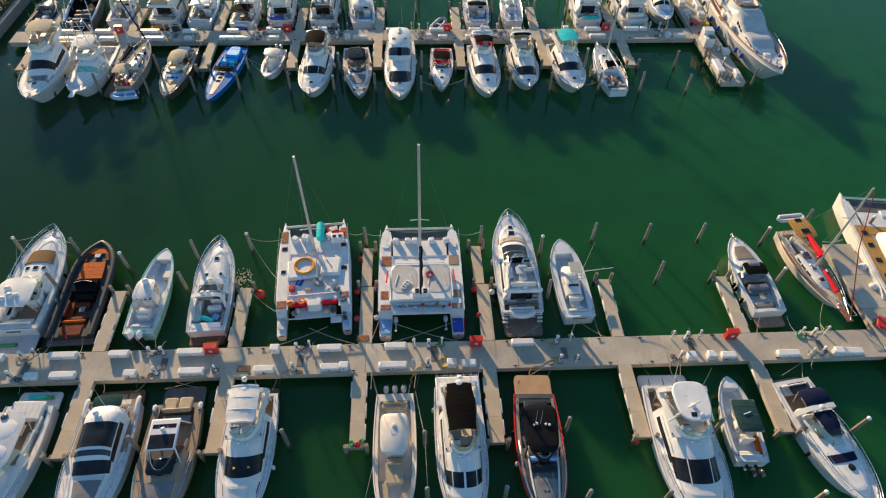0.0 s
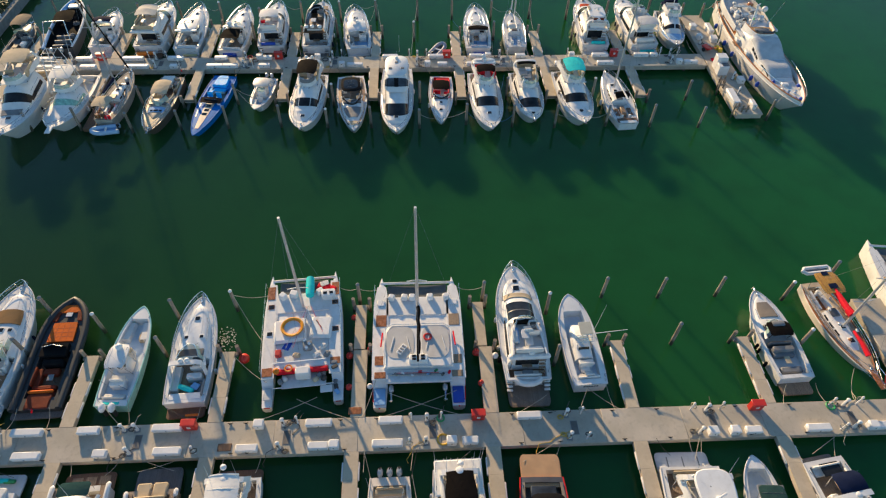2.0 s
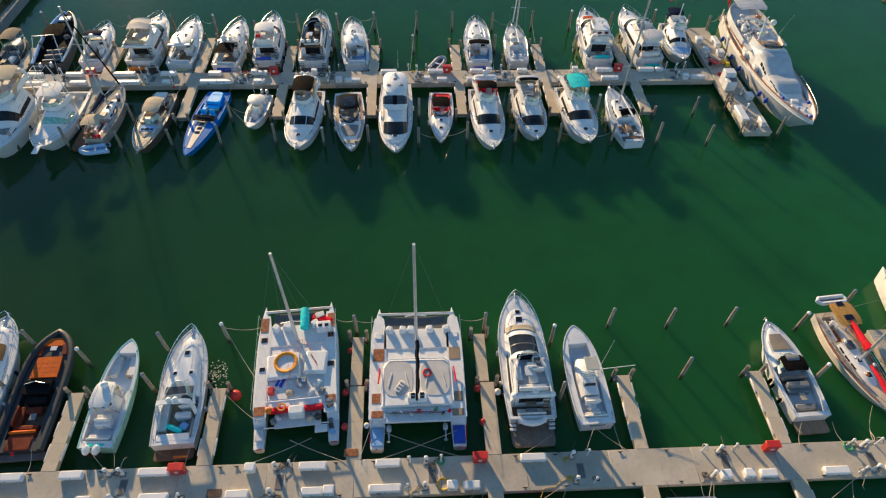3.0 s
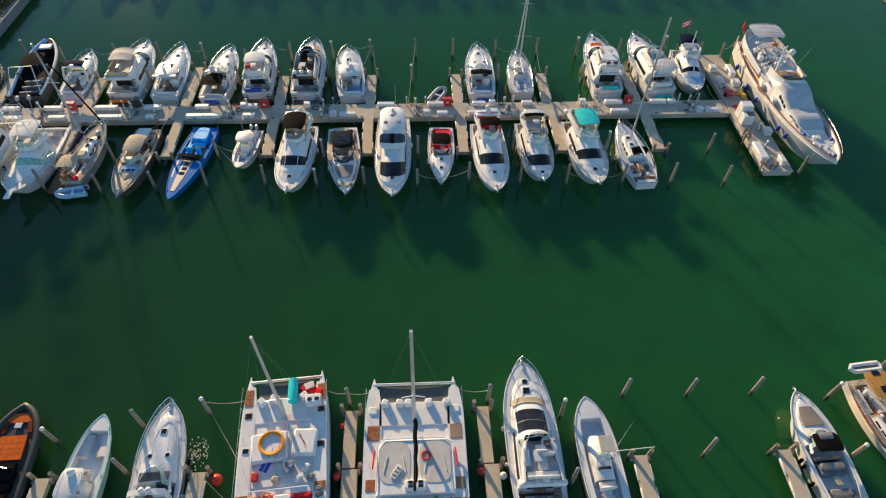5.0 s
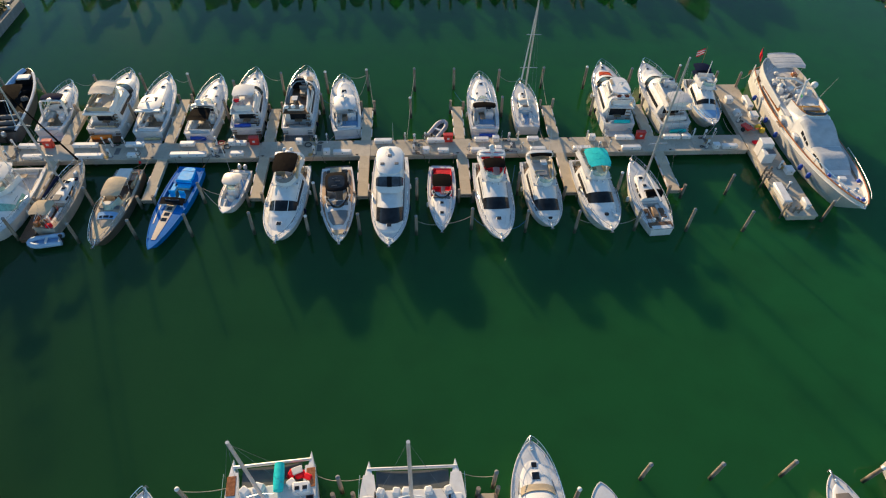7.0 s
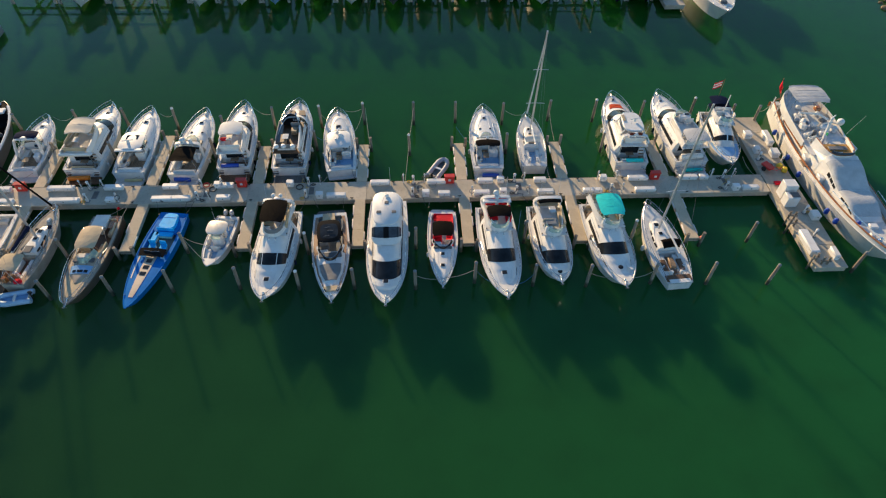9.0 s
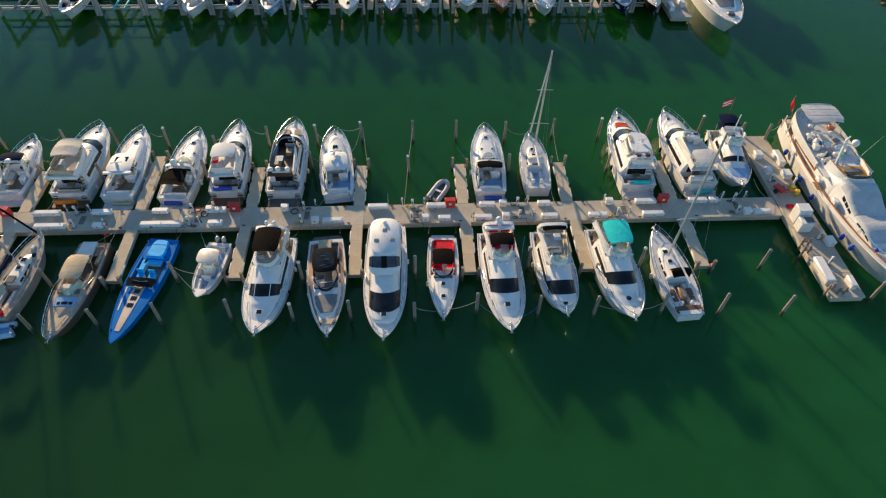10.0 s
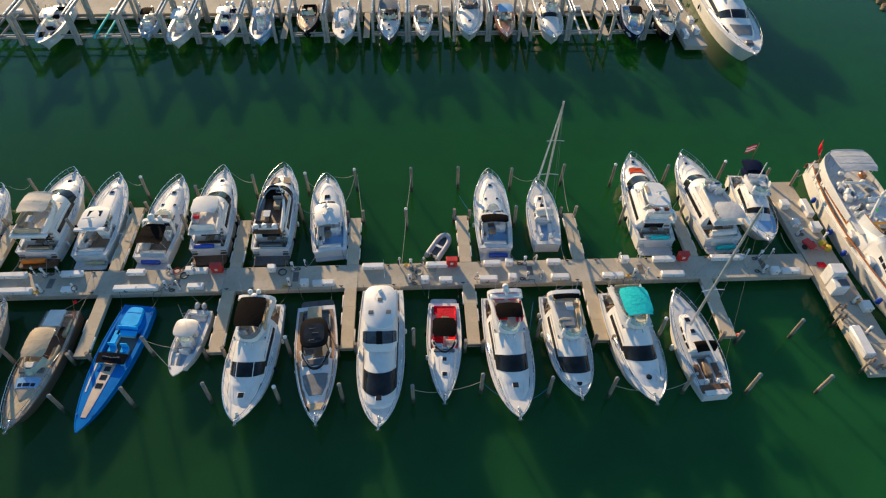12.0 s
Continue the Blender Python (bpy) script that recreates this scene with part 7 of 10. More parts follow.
b.add("furled_jib", MB().tube([(0.0, b.y(1.0) + 1.0, b.zb + 0.4), (0.0, b.y(0.75), 6.2), (0.0, b.y(0.53), 10.6)], 0.045, 7, False, 0.035), surface("dark red sailcloth", (0.30, 0.02, 0.02), 0.8, var=0.15), "furled dark red jib on its stay")
bt = b.canopy(0.04, 0.27, 0.95, 2.7, TEAKY, 0.06, poles=2, zp=1.1, t=0.05, name="awning_top", label="varnished slatted awning")
for k in range(5):
    b.add("awning_seam", MB().tube([(-0.75 + 0.375 * k, b.y(0.06), 2.84), (-0.75 + 0.375 * k, b.y(0.25), 2.84)], 0.012, 4), VARNISH, "", bt)
b.box("solar_panel", SOLAR, 0.0, 0.20, 2.84, (0.75, 0.5, 0.05), 0.02)
b.box("solar_panel", SOLAR, 0.0, 0.055, 2.82, (0.6, 0.4, 0.05), 0.02)
b.add("davit_dinghy", MB().tube([(-1.2, b.y(-0.03), 2.3), (-1.1, b.y(-0.06), 2.3), (1.0, b.y(-0.06), 2.3), (1.25, b.y(-0.03), 2.3), (1.0, b.y(0.0), 2.3), (-1.1, b.y(0.0), 2.3)], 0.17, 8, True), GEL, "white inflatable dinghy on davits")
b.box("dinghy_floor", GREYC, 0, -0.03, 2.2, (1.9, 0.5, 0.06), 0.02)
for k in range(5):
    b.box("deck_vent", (GEL, VARNISH, STEEL)[k % 3], (-1) ** k * 0.55, 0.36 + 0.08 * k, 1.55, (0.2, 0.26, 0.2), 0.05)
for sd in (-1, 1):
    b.pad(0.06, 0.97, sd * 0.92, sd * 0.99, VARNISH, 0.07, None, "cap_rail", 14, 1)
    b.pad(0.3, 0.9, sd * 0.66, sd * 0.9, TEAK, 0.02, None, "side_deck_planking", 12, 1)

b = catamaran("catamaran", "large white catamaran with varnished yellow teak side decks", 43.3, 27.5, 42.3, 8.2, 0.5, 9.0, 2, -6, 0.62, 0.18, 0.5)
zd = b.zd
for sd in (-1, 1):
    b.box("teak_side_deck", TEAKY, sd * 3.2, 0.45, zd + 0.04, (1.25, 7.6, 0.03), 0.01)
    for u in (0.3, 0.42, 0.54, 0.64):
        b.box("deck_hatch", GLASS, sd * 3.2, u, zd + 0.06, (0.5, 0.5, 0.06), 0.02)
b.box("teak_fore_deck", TEAKY, 0, 0.665, zd + 0.05, (5.6, 1.0, 0.03), 0.01)
b.house([(0.1, 2.5, zd, 1.3), (0.5, 2.5, zd, 1.3), (0.62, 2.3, zd, 0.7), (0.65, 2.0, zd, 0.1)], n=5, name="cabin")
b.box("fore_locker", GELG, 0.5, 0.82, zd, (2.6, 0.9, 0.25), 0.08, rz=8)
for u in (0.25, 0.4):
    b.add("round_fender", MB().lathe([(0.05, -0.35), (0.3, -0.2), (0.36, 0), (0.3, 0.2), (0.05, 0.35)], 12, pose(-4.35, b.y(u), 1.0)), GEL)

# row south of the middle pier, bows to the south
b = fly_yacht("motor_yacht", "large white flybridge yacht with beige bimini, seen beside the pier", (-42.5, 58.8), (-43.9, 71.8), 4.25, 0.6, TEAK, tmat=BEIGEC, t=(0.1, 0.32), h=1.9, ur=0.50, uw=0.60, zs=1.6, zb=2.3, hatches=((0.78, 0, 0.5),), vinyl=BEIGEV, p=3)
b.glaze(b.hs, 0.64, 0.74, 0.25, 0.75, GREYV, 0, "foredeck_sun_pad", 0.07)
b = fly_yacht("sport_fisher", "white sport fishing boat with tall tuna tower", (-38.25, 60.2), (-38.4, 70.9), 3.8, 0, None, tmat=WHITEC, t=(0.26, 0.5), ua=0.36, ur=0.56, uw=0.64, h=1.5, f=(0.3, 0.54), arch=False, mullions=0, sole=NONSKID, zs=1.1, zb=2.0, hatches=(), glass=surface("aqua clear vinyl", (0.25, 0.50, 0.42), 0.2, var=0.3, big=3), p=3.4)
zt = b.zt
for sd in (-1, 1):
    for u, u2 in ((0.30, 0.34), (0.50, 0.46)):
        b.add("tower_leg", MB().tube([(sd * 1.35, b.y(u), zt), (sd * 0.6, b.y(u2), zt + 4.2)], 0.04, 6), GEL)
    b.add("outrigger", MB().tube([(sd * 1.4, b.y(0.45), zt), (sd * 1.7, b.y(0.30), zt + 5.5)], 0.03, 5, False, 0.015), GEL)
for h, w in ((2.2, 0.85), (3.2, 0.7), (4.2, 0.6)):
    b.add("tower_ring", MB().tube([(-w, b.y(0.36), zt + h), (w, b.y(0.36), zt + h), (w, b.y(0.44), zt + h), (-w, b.y(0.44), zt + h)], 0.03, 5, True), GEL)
b.box("tower_seat", GEL, 0, 0.40, zt + 2.2, (0.7, 0.5, 0.1), 0.03)
b.add("bow_pulpit", MB().rbox((0, b.y(1.0) + 0.3, b.zb + 0.08), (0.6, 1.4, 0.12), 0.05), GEL)

b = sail_boat("sailing_yacht", "weathered ketch with beige cockpit canopy and dark mast cover", (-33.3, 71.6), (-33.9, 62.6), 2.65, 0.56, 11.5, hull=surface("dull tan hull", (0.44, 0.38, 0.31), 0.6, var=0.2), deck=surface("worn tan deck", (0.40, 0.34, 0.27), 0.8, var=0.3), sole=TEAKD, boom=3.0, sail=NAVY, furl=BLACKC, p=2.2, wheel=1, house=(0.36, 0.74))
b.canopy(0.03, 0.235, 0.92, 2.5, BEIGEC, 0.12, poles=2, zp=1.1)
for x, u, d, m in ((-0.6, 0.03, (0.5, 0.4, 0.5), VARNISH), (0.5, 0.02, (0.6, 0.35, 0.4), REDC), (0.0, 0.05, (0.4, 0.5, 0.6), TEAKD), (-0.75, 0.46, (0.25, 0.9, 0.2), GREYC), (0.8, 0.5, (0.22, 1.1, 0.18), TEAKD), (-0.5, 0.68, (0.4, 0.3, 0.2), BLACKP), (0.45, 0.72, (0.3, 0.4, 0.25), NAVY), (0.0, 0.82, (0.35, 0.5, 0.2), GEL), (-0.55, 0.34, (0.3, 0.5, 0.35), GREYP)):
    b.box("stowed_gear", m, x, u, b.sheer(u) + 0.02, d, 0.06, 0.9, rz=25 * x)
b.lshape(0.06, 0.2, b.zf, 0.7, 0.4, VARNISH)
b.add("wind_vane_staff", MB().tube([(0.6, b.y(0.0), 1.0), (0.6, b.y(0.0) - 0.2, 3.4)], 0.03, 5), ALU)
inflatable("dinghy", "pale blue inflatable dinghy hung behind the ketch", (-33.6, 61.5), 100, 3.0, 1.5, RIBB, 0.24, BLUEPALE, 0.3)
tagged(part("floating_dock", MB().rbox((-35.4, 64.3, 0.25), (1.3, 5.0, 0.5), 0.06), TEAKD), "low brown floating work raft", "raft")

b = express("motor_boat", "taupe retro cruiser with beige soft top", (-28.5, 59.9), (-28.3, 70.4), 3.0, 0.0, None, surface("dark taupe hull paint", (0.13, 0.10, 0.075), 0.4, var=0.12), uc=0.52, uw=0.60, sole=TEAKD, vinyl=BEIGEV, hatches=(), deck=surface("light taupe deck paint", (0.42, 0.34, 0.26), 0.5, var=0.1), zs=1.1, zb=1.4, p=2.3, trunk=0.35, screen=PANE, un=0.78)
b.canopy(0.235, 0.485, 0.92, 2.3, BEIGEC, 0.16, poles=2, zp=1.1, ribs=3, drop=0.06)
b.pad(0.0, 0.15, -0.2, 0.75, WHITEV, 0.3, b.zs - 0.1, "aft_sun_pad")
b.pad(0.0, 0.15, -0.8, -0.3, VARNISH, 0.05, b.zs, "varnished_hatch")
b.pad(0.66, 0.92, -0.72, 0.72, BEIGEV, 0.05, None, "foredeck_pad")
b.box("centre_slot", BLACKP, 0, 0.78, b.sheer(0.78) + 0.06, (0.14, 1.4, 0.04), 0.01)
b.glaze(b.hs, 0.61, 0.69, 0.16, 0.84, BLUEPALE, 0, "deckhouse_front", 0.02)
b.box("dash_top", GEL, 0.1, 0.52, b.z + 0.6, (1.0, 0.5, 0.08), 0.03)
for a in (0.26, 0.42, 0.58):
    b.glaze(b.hs, 0.655, 0.68, a, a + 0.13, GLASS, 0, "front_window", 0.035, 3, 4)
b.add("ensign_staff", MB().tube([(-0.9, b.y(0.01), 1.1), (-1.0, b.y(0) - 0.4, 2.1)], 0.015, 4), VARNISH)
b.add("ensign", MB().slab([[(-0.98 + 0.02 * math.sin(i * 2), b.y(0) - 0.3 - 0.07 * i, 1.95 - 0.05 * i + 0.3 * j) for j in (-1, 0)] for i in range(6)], 0.01), REDC)

b = Boat("speed_boat", "long blue racing boat with cream foredeck stripe", B=3.0, zs=0.85, zb=1.0, tw=0.84, p=1.9, um=0.34, rake=1.2, hull=BLUEH, deck=BLUEH, cockpit=(0.12, 0.46, 0.80), floor=GREYP, depth=0.45, category="motor boat", **put((-23.8, 59.7), (-22.4, 70.9)))
b.pad(0.49, 0.90, -0.34, 0.34, surface("sun-faded cream deck paint", (0.56, 0.45, 0.35), 0.55, var=0.15), 0.025, None, "deck_stripe", 12, 4, "cream painted foredeck panel")
b.pad(0.50, 0.72, 0.70, 0.79, CREAM, 0.02, None, "side_stripe", 10, 1)
for u in (0.54, 0.605, 0.67):
    x, y, z = b.deck(u, 0)
    b.add("deck_hatch", MB().rbox((0, y, z + 0.03), (0.5, 0.42, 0.05), 0.015), GLASS)
b.add("cockpit_cowl", MB().slab([[b.flat(0.43 + 0.075 * i / 4, v, b.sheer(0.45) + 0.42 - 0.1 * i / 4 - 0.18 * v * v) for v in (-0.8, -0.4, 0, 0.4, 0.8)] for i in range(5)], 0.03), BLACKP)
b.screen([(x, b.y(0.50) - abs(x) * 0.2, b.sheer(0.48) + 0.12) for x in (-0.95, -0.6, 0, 0.6, 0.95)], 0, 5, 0.3, GLASS, 1.2)
b.roof("engine_cover", BLUEV, 0.025, 0.20, 0.66, b.zs, 0.3, 4.0, 0.82, label="bright blue sun pad over the engines")
b.roof("pad_piping", BLUEH, 0.075, 0.083, 0.6, b.zs + 0.29, 0.02, 8.0)
b.roof("engine_deck", BLUEH, -0.0, 0.225, 1.2, b.zs - 0.3, 0.32, 7.0)
b.seat(0, 0.23, b.zf, 1.6, 0.7, 0.45, BLUEV, 0.4)
for x in (-0.5, 0.5):
    b.seat(x, 0.38, b.zf, 0.6, 0.55, 0.5, BLUEV, 0.55)
b.seat(0.75, 0.28, b.zf, 0.5, 1.4, 0.45, BLUEV, 0)
b.cleats((0.06, 0.88))

b = console_boat("motor_boat", "small white cuddy boat with white T-top and twin outboards", (-17.95, 63.9), (-17.25, 70.2), 2.25, GEL, GEL, BLUEPALE, 2, ENGG, None, zs=0.95, zb=1.2, console=(0.50, 0.9, 1.1), p=2.8, es=0.85)
c = b.roof("t_top", CREAM, 0.28, 0.55, 0.95, b.zf + 1.75, 0.09, 3.4, 0.86)
for sd in (-1, 1):
    for u in (0.3, 0.5):
        b.add("top_support", MB().tube([(sd * 0.75, b.y(u), b.zf + 1.76), (sd * 0.6, b.y(u), b.zf + 0.2)], 0.03, 5), STEEL, "", c)
b.antenna(0.3, 0.3, b.zf + 1.8, 1.6, 0.2, -0.4)

b = fly_yacht("motor_yacht", "white flybridge yacht with black bimini and three-pane windshield", (-12.45, 59.7), (-12.0, 71.0), 3.7, 0.6, GELG, tmat=BLACKC, t=(0.13, 0.385), mullions=2, hatches=((0.80, 0.0, 0.42),), ur=0.545, uw=0.66, h=1.45, f=(0.06, 0.44), vinyl=BEIGEV, p=3.0, screen=GREYV, tz=1.3, bw=0.76)
for x in (-0.3, 0.35):
    b.ball(x, 0.075, b.zt + 1.2, 0.2)
b.box("bow_basket", VARNISH, 1.3, 0.15, b.zs, (0.6, 0.9, 0.3), 0.1)

b = express("motor_boat", "taupe open cruiser with black hard top and pointed white bow", (-6.8, 59.5), (-7.8, 71.3), 3.3, 1.2, TEAKG, GELG, uc=0.50, uw=0.60, sole=TEAK, deck=GEL, screen=GLASS, vinyl=GREYV, hatches=(), p=2.0, trunk=0.35, un=0.86, sh=0.28)
b.box("dark_dash", BLACKP, 0.0, 0.515, b.sheer(0.5) - 0.05, (1.5, 0.9, 0.3), 0.1, 0.92)
c = b.roof("hard_top", BLACKP, 0.20, 0.455, 1.08, 2.4, 0.1, 3.6)
b.roof("roof_panel", GLASS, 0.25, 0.42, 0.8, 2.495, 0.02, 3.6, parent=c)
for sd in (-1, 1):
    for u in (0.24, 0.42):
        b.add("top_support", MB().tube([(sd * 0.9, b.y(u), 2.41), (sd * 1.05, b.y(u + 0.02), b.zs)], 0.045, 6), BLACKP, "", c)
for x, u in ((0.1, 0.3), (-0.15, 0.34), (0.2, 0.4)):
    b.box("roof_rail", GREYP, x, u, 2.62, (0.5, 0.04, 0.05), 0.015, rz=30 * x)
b.glaze(b.hs, 0.63, 0.80, 0.2, 0.8, GREYV, 0, "foredeck_sun_pad", 0.06)
b.pad(0.86, 0.91, -0.8, 0.8, BEIGEV, 0.12, None, "bow_seat", 3, 4)
b.pad(0.93, 0.995, -0.9, 0.9, GEL, 0.03, None, "bow_cap", 4, 4)
for sd in (-1, 1):
    b.box("chock", BLACKP, sd * 0.55, 0.90, b.sheer(0.9) + 0.04, (0.2, 0.35, 0.15), 0.04, rz=sd * 25)
    b.pad(0.04, 0.90, sd * 0.72, sd * 0.93, REDTEAK, 0.015, None, "side_deck_planking", 16, 1)
b.pad(0.02, 0.12, -0.3, 0.45, BEIGEV, 0.3, b.zs - 0.05, "aft_sun_pad")

b = fly_yacht("motor_yacht", "white pilothouse yacht with rounded flying bridge top", (-2.3, 58.9), (-2.2, 71.8), 3.65, 0.3, GELG, top=None, ua=0.2, ur=0.625, uw=0.775, h=1.5, f=(0.10, 0.50), glass=GLASS, hatches=((0.76, 0.0, 0.42),), arch=False, screen=None, zb=1.95, p=3.2, bow_vent=0.05, gw=0.055, cv=0.10)
fb = b.house([(0.13, 1.2, b.zt, 1.05), (0.2, 1.34, b.zt, 1.1), (0.43, 1.36, b.zt, 1.08), (0.46, 1.36, b.zt, 0.78), (0.50, 1.36, b.zt, 0.36), (0.535, 1.2, b.zt, 0.03)], n=4.5, name="flybridge_enclosure", curve=((0.3, 0.43, 0.54), (0, 1, 1), 0.035))
b.glaze(fb, 0.436, 0.495, 0.04, 0.96, GLASSB, 0.0, "flybridge_window", nv=16)
b.roof("hard_top", GEL, 0.12, 0.452, 1.36, b.zt + 1.07, 0.12, 3.2, 1.2, label="rounded white hard top")
for a in (0.28, 0.5, 0.72):
    b.glaze(fb, 0.435, 0.497, a - 0.008, a + 0.008, BLACKP, 0.0, "mullion", 0.02, 4, 2)
for u, a in ((0.235, 0.5), (0.33, 0.3), (0.33, 0.7)):
    b.box("roof_hatch", GREYP, (a - 0.5) * 3.4, u, b.zt + 1.17, (0.38, 0.34, 0.07), 0.03)
b.dome(0, 0.17, b.zt + 1.18, 0.18)
b.antenna(0.4, 0.22, b.zt + 1.2, 1.6, -0.5, 0.5)
b.antenna(-0.3, 0.06, b.zt + 1.2, 2.0)

b = express("motor_boat", "white bowrider with bright red seats and black top", (2.55, 61.0), (2.95, 71.1), 2.75, 0.9, GELG, uc=0.5, uw=0.56, sole=GELG, vinyl=REDC, hatches=((0.62, 0.0, 0.32), (0.76, 0.0, 0.34)), p=1.9, trunk=0.3, screen=GLASS, zs=0.95, zb=1.3, rail_u=0.7, sh=0.22)
b.pad(0.04, 0.19, -0.78, 0.45, REDC, 0.35, b.zs - 0.2, "engine_sun_pad", label="bright red sun pad")
b.canopy(0.235, 0.43, 0.95, 1.85, BLACKC, 0.08, poles=2, zp=0.95)
b.seat(0.6, 0.44, b.zf, 0.7, 0.6, 0.45, REDC, 0.45)
b.seat(-0.5, 0.44, b.zf, 0.7, 0.6, 0.45, WHITEV, 0.3)

b = fly_yacht("motor_yacht", "white flybridge yacht with black top and red seats", (7.9, 59.3), (7.75, 70.8), 3.6, 0.4, GELG, tmat=BLACKC, t=(0.235, 0.36), vinyl=REDC, ur=0.535, uw=0.665, h=1.5, f=(0.06, 0.425), bw=0.74, tz=1.2, hatches=((0.76, 0.0, 0.42),), p=2.9)
b.blk("arch_wing", GEL, 0.13, 0.175, -1.3, 1.3, b.zt + 0.9, 0.16, 0.06, 0.95)
b.ball(0.05, 0.10, b.zt + 1.25, 0.26)
b.blk("mast_post", GEL, 0.12, 0.16, -0.15, 0.15, b.zt + 0.5, 0.9, 0.06, 0.8)

b = fly_yacht("motor_yacht", "white flybridge yacht with tall white arch and open bridge", (12.7, 60.7), (12.55, 70.9), 3.4, 0.5, GELG, top=None, ur=0.65, uw=0.795, h=1.45, f=(0.10, 0.555), hatches=(), tz=1.25, un=0.94, vinyl=BEIGEV, p=2.9, dome=False)
b.canopy(0.16, 0.22, 1.05, b.zt + 1.0, BLACKC, 0.12, name="folded_bimini")
p3 = b.hs.at(0.855, 0.5)
b.add("round_hatch", MB().lathe([(0.2, 0), (0.2, 0.05), (0.16, 0.07)], 14, pose(p3[0], p3[1], p3[2])), GLASS)
b.box("bridge_cover", GREYC, 0.25, 0.43, b.zt + 0.45, (1.2, 1.0, 0.35), 0.15)

b = fly_yacht("motor_yacht", "white flybridge yacht with bright turquoise bimini", (18.15, 60.1), (17.8, 71.1), 3.7, 0.5, GELG, tmat=TEALC, t=(0.16, 0.415), ribs=4, ur=0.545, uw=0.67, h=1.5, f=(0.05, 0.46), hatches=(), bw=0.78, tz=1.3, p=3.0, arch=False, vinyl=BEIGEV)
for k in range(7):
    a = math.pi * (k + 0.5) / 7
    b.add("aft_rail_post", MB().tube([(1.3 * math.cos(a), b.y(0.05) - 0.5 * math.sin(a), b.zt), (1.3 * math.cos(a), b.y(0.05) - 0.5 * math.sin(a), b.zt + 0.8)], 0.02, 4), STEEL)
b.fender(0.3, -1, None, 0.16, 0.8)
b.fender(0.38, -1, None, 0.16, 0.8)
p3 = b.hs.at(0.80, 0.5)
b.add("round_hatch", MB().lathe([(0.22, 0), (0.22, 0.05), (0.18, 0.07)], 14, pose(p3[0], p3[1], p3[2])), GLASS)
b.box("boat_hook_tray", GEL, -0.75, 0.80, b.sheer(0.8) + 0.25, (0.3, 1.1, 0.1), 0.04, rz=20)

b = sail_boat("sailing_yacht", "white cruising sloop with twin wheels and bare mast", (22.7, 70.5), (23.35, 61.0), 3.25, 0.64, 14.0, zs=0.85, boom=4.2, sail=None, furl=None, house=(0.40, 0.80), p=2.0, tw=0.66, dodger=None, sole=TEAK)
b.box("cockpit_seat_teak", TEAKD, 0.0, 0.06, b.sheer(0.05) + 0.02, (2.3, 0.7, 0.06), 0.02)
b.box("cockpit_table", TEAK, 0.0, 0.24, b.zf + 0.3, (0.5, 1.1, 0.4), 0.05)
for sd in (-1, 1):
    b.box("cockpit_cushion", TEAKD, sd * 0.75, 0.22, b.zf + 0.44, (0.5, 1.3, 0.1), 0.04)
b.box("stern_platform", GEL, 0, 0.02, b.zs + 0.08, (1.9, 0.42, 0.05), 0.01)
b.canopy(0.335, 0.43, 0.85, 2.3, BLACKC, 0.15, name="spray_hood", drop=0.35)
b.fender(0.45, 1)
b.fender(0.5, -1, None, 0.18)

# row north of the middle pier, bows to the north
b = Boat("work_boat", "dark open workboat with steel frame and pale benches", B=4.0, zs=1.3, zb=1.6, p=2.3, hull=GREYP, deck=BLACKP, cockpit=(0.04, 0.8, 0.82), floor=BLACKP, depth=0.6, category="motor boat", **put((-45, 88.35), (-43.5, 76.3)))
for u in (0.10, 0.19, 0.28):
    b.box("bench", GREYV, 0.15, u, b.zf, (2.1, 0.32, 0.45), 0.06)
b.canopy(0.36, 0.60, 1.15, 2.4, BLACKC, 0.12, poles=3, zp=1.3, pm=BLACKP)
b.add("gunwale_tube", MB().tube([b.deck(u, -0.93) for u in [0.02 + 0.06 * i for i in range(16)]], 0.2, 8), BLUEPALE, "faded blue gunwale tube")
b.add("gunwale_tube", MB().tube([b.deck(u, 0.93) for u in [0.02 + 0.06 * i for i in range(16)]], 0.15, 8), GEL)
b.blk("fore_locker", GEL, 0.80, 0.88, -0.7, 0.7, b.sheer(0.8), 0.25, 0.08)
for x, u, m in ((-0.8, 0.5, BLACKC), (0.7, 0.55, GREYC), (0.5, 0.66, BLACKP), (-0.5, 0.68, GREYV), (0.9, 0.3, GREYC)):
    b.box("stowed_bag", m, x, u, b.zf, (0.8, 0.6, 0.5), 0.15, 0.8, rz=x * 40)
b.add("bow_cover", MB().tube([b.deck(0.66 + 0.31 * i / 6, -0.85) for i in range(7)], 0.3, 8), BLUEPALE, "rolled blue bow cover")
for sd in (-1, 1):
    b.add("frame_leg", MB().tube([(sd * 1.6, b.y(0.05), 1.2), (sd * 1.2, b.y(0.2), 3.6)], 0.05, 6), STEEL)
b.add("boarding_frame", MB().tube([(-1.2, b.y(0.2), 3.6), (1.2, b.y(0.2), 3.6)], 0.05, 6), STEEL)
for x in (-0.6, 0.6):
    b.outboard(x, ENGG)

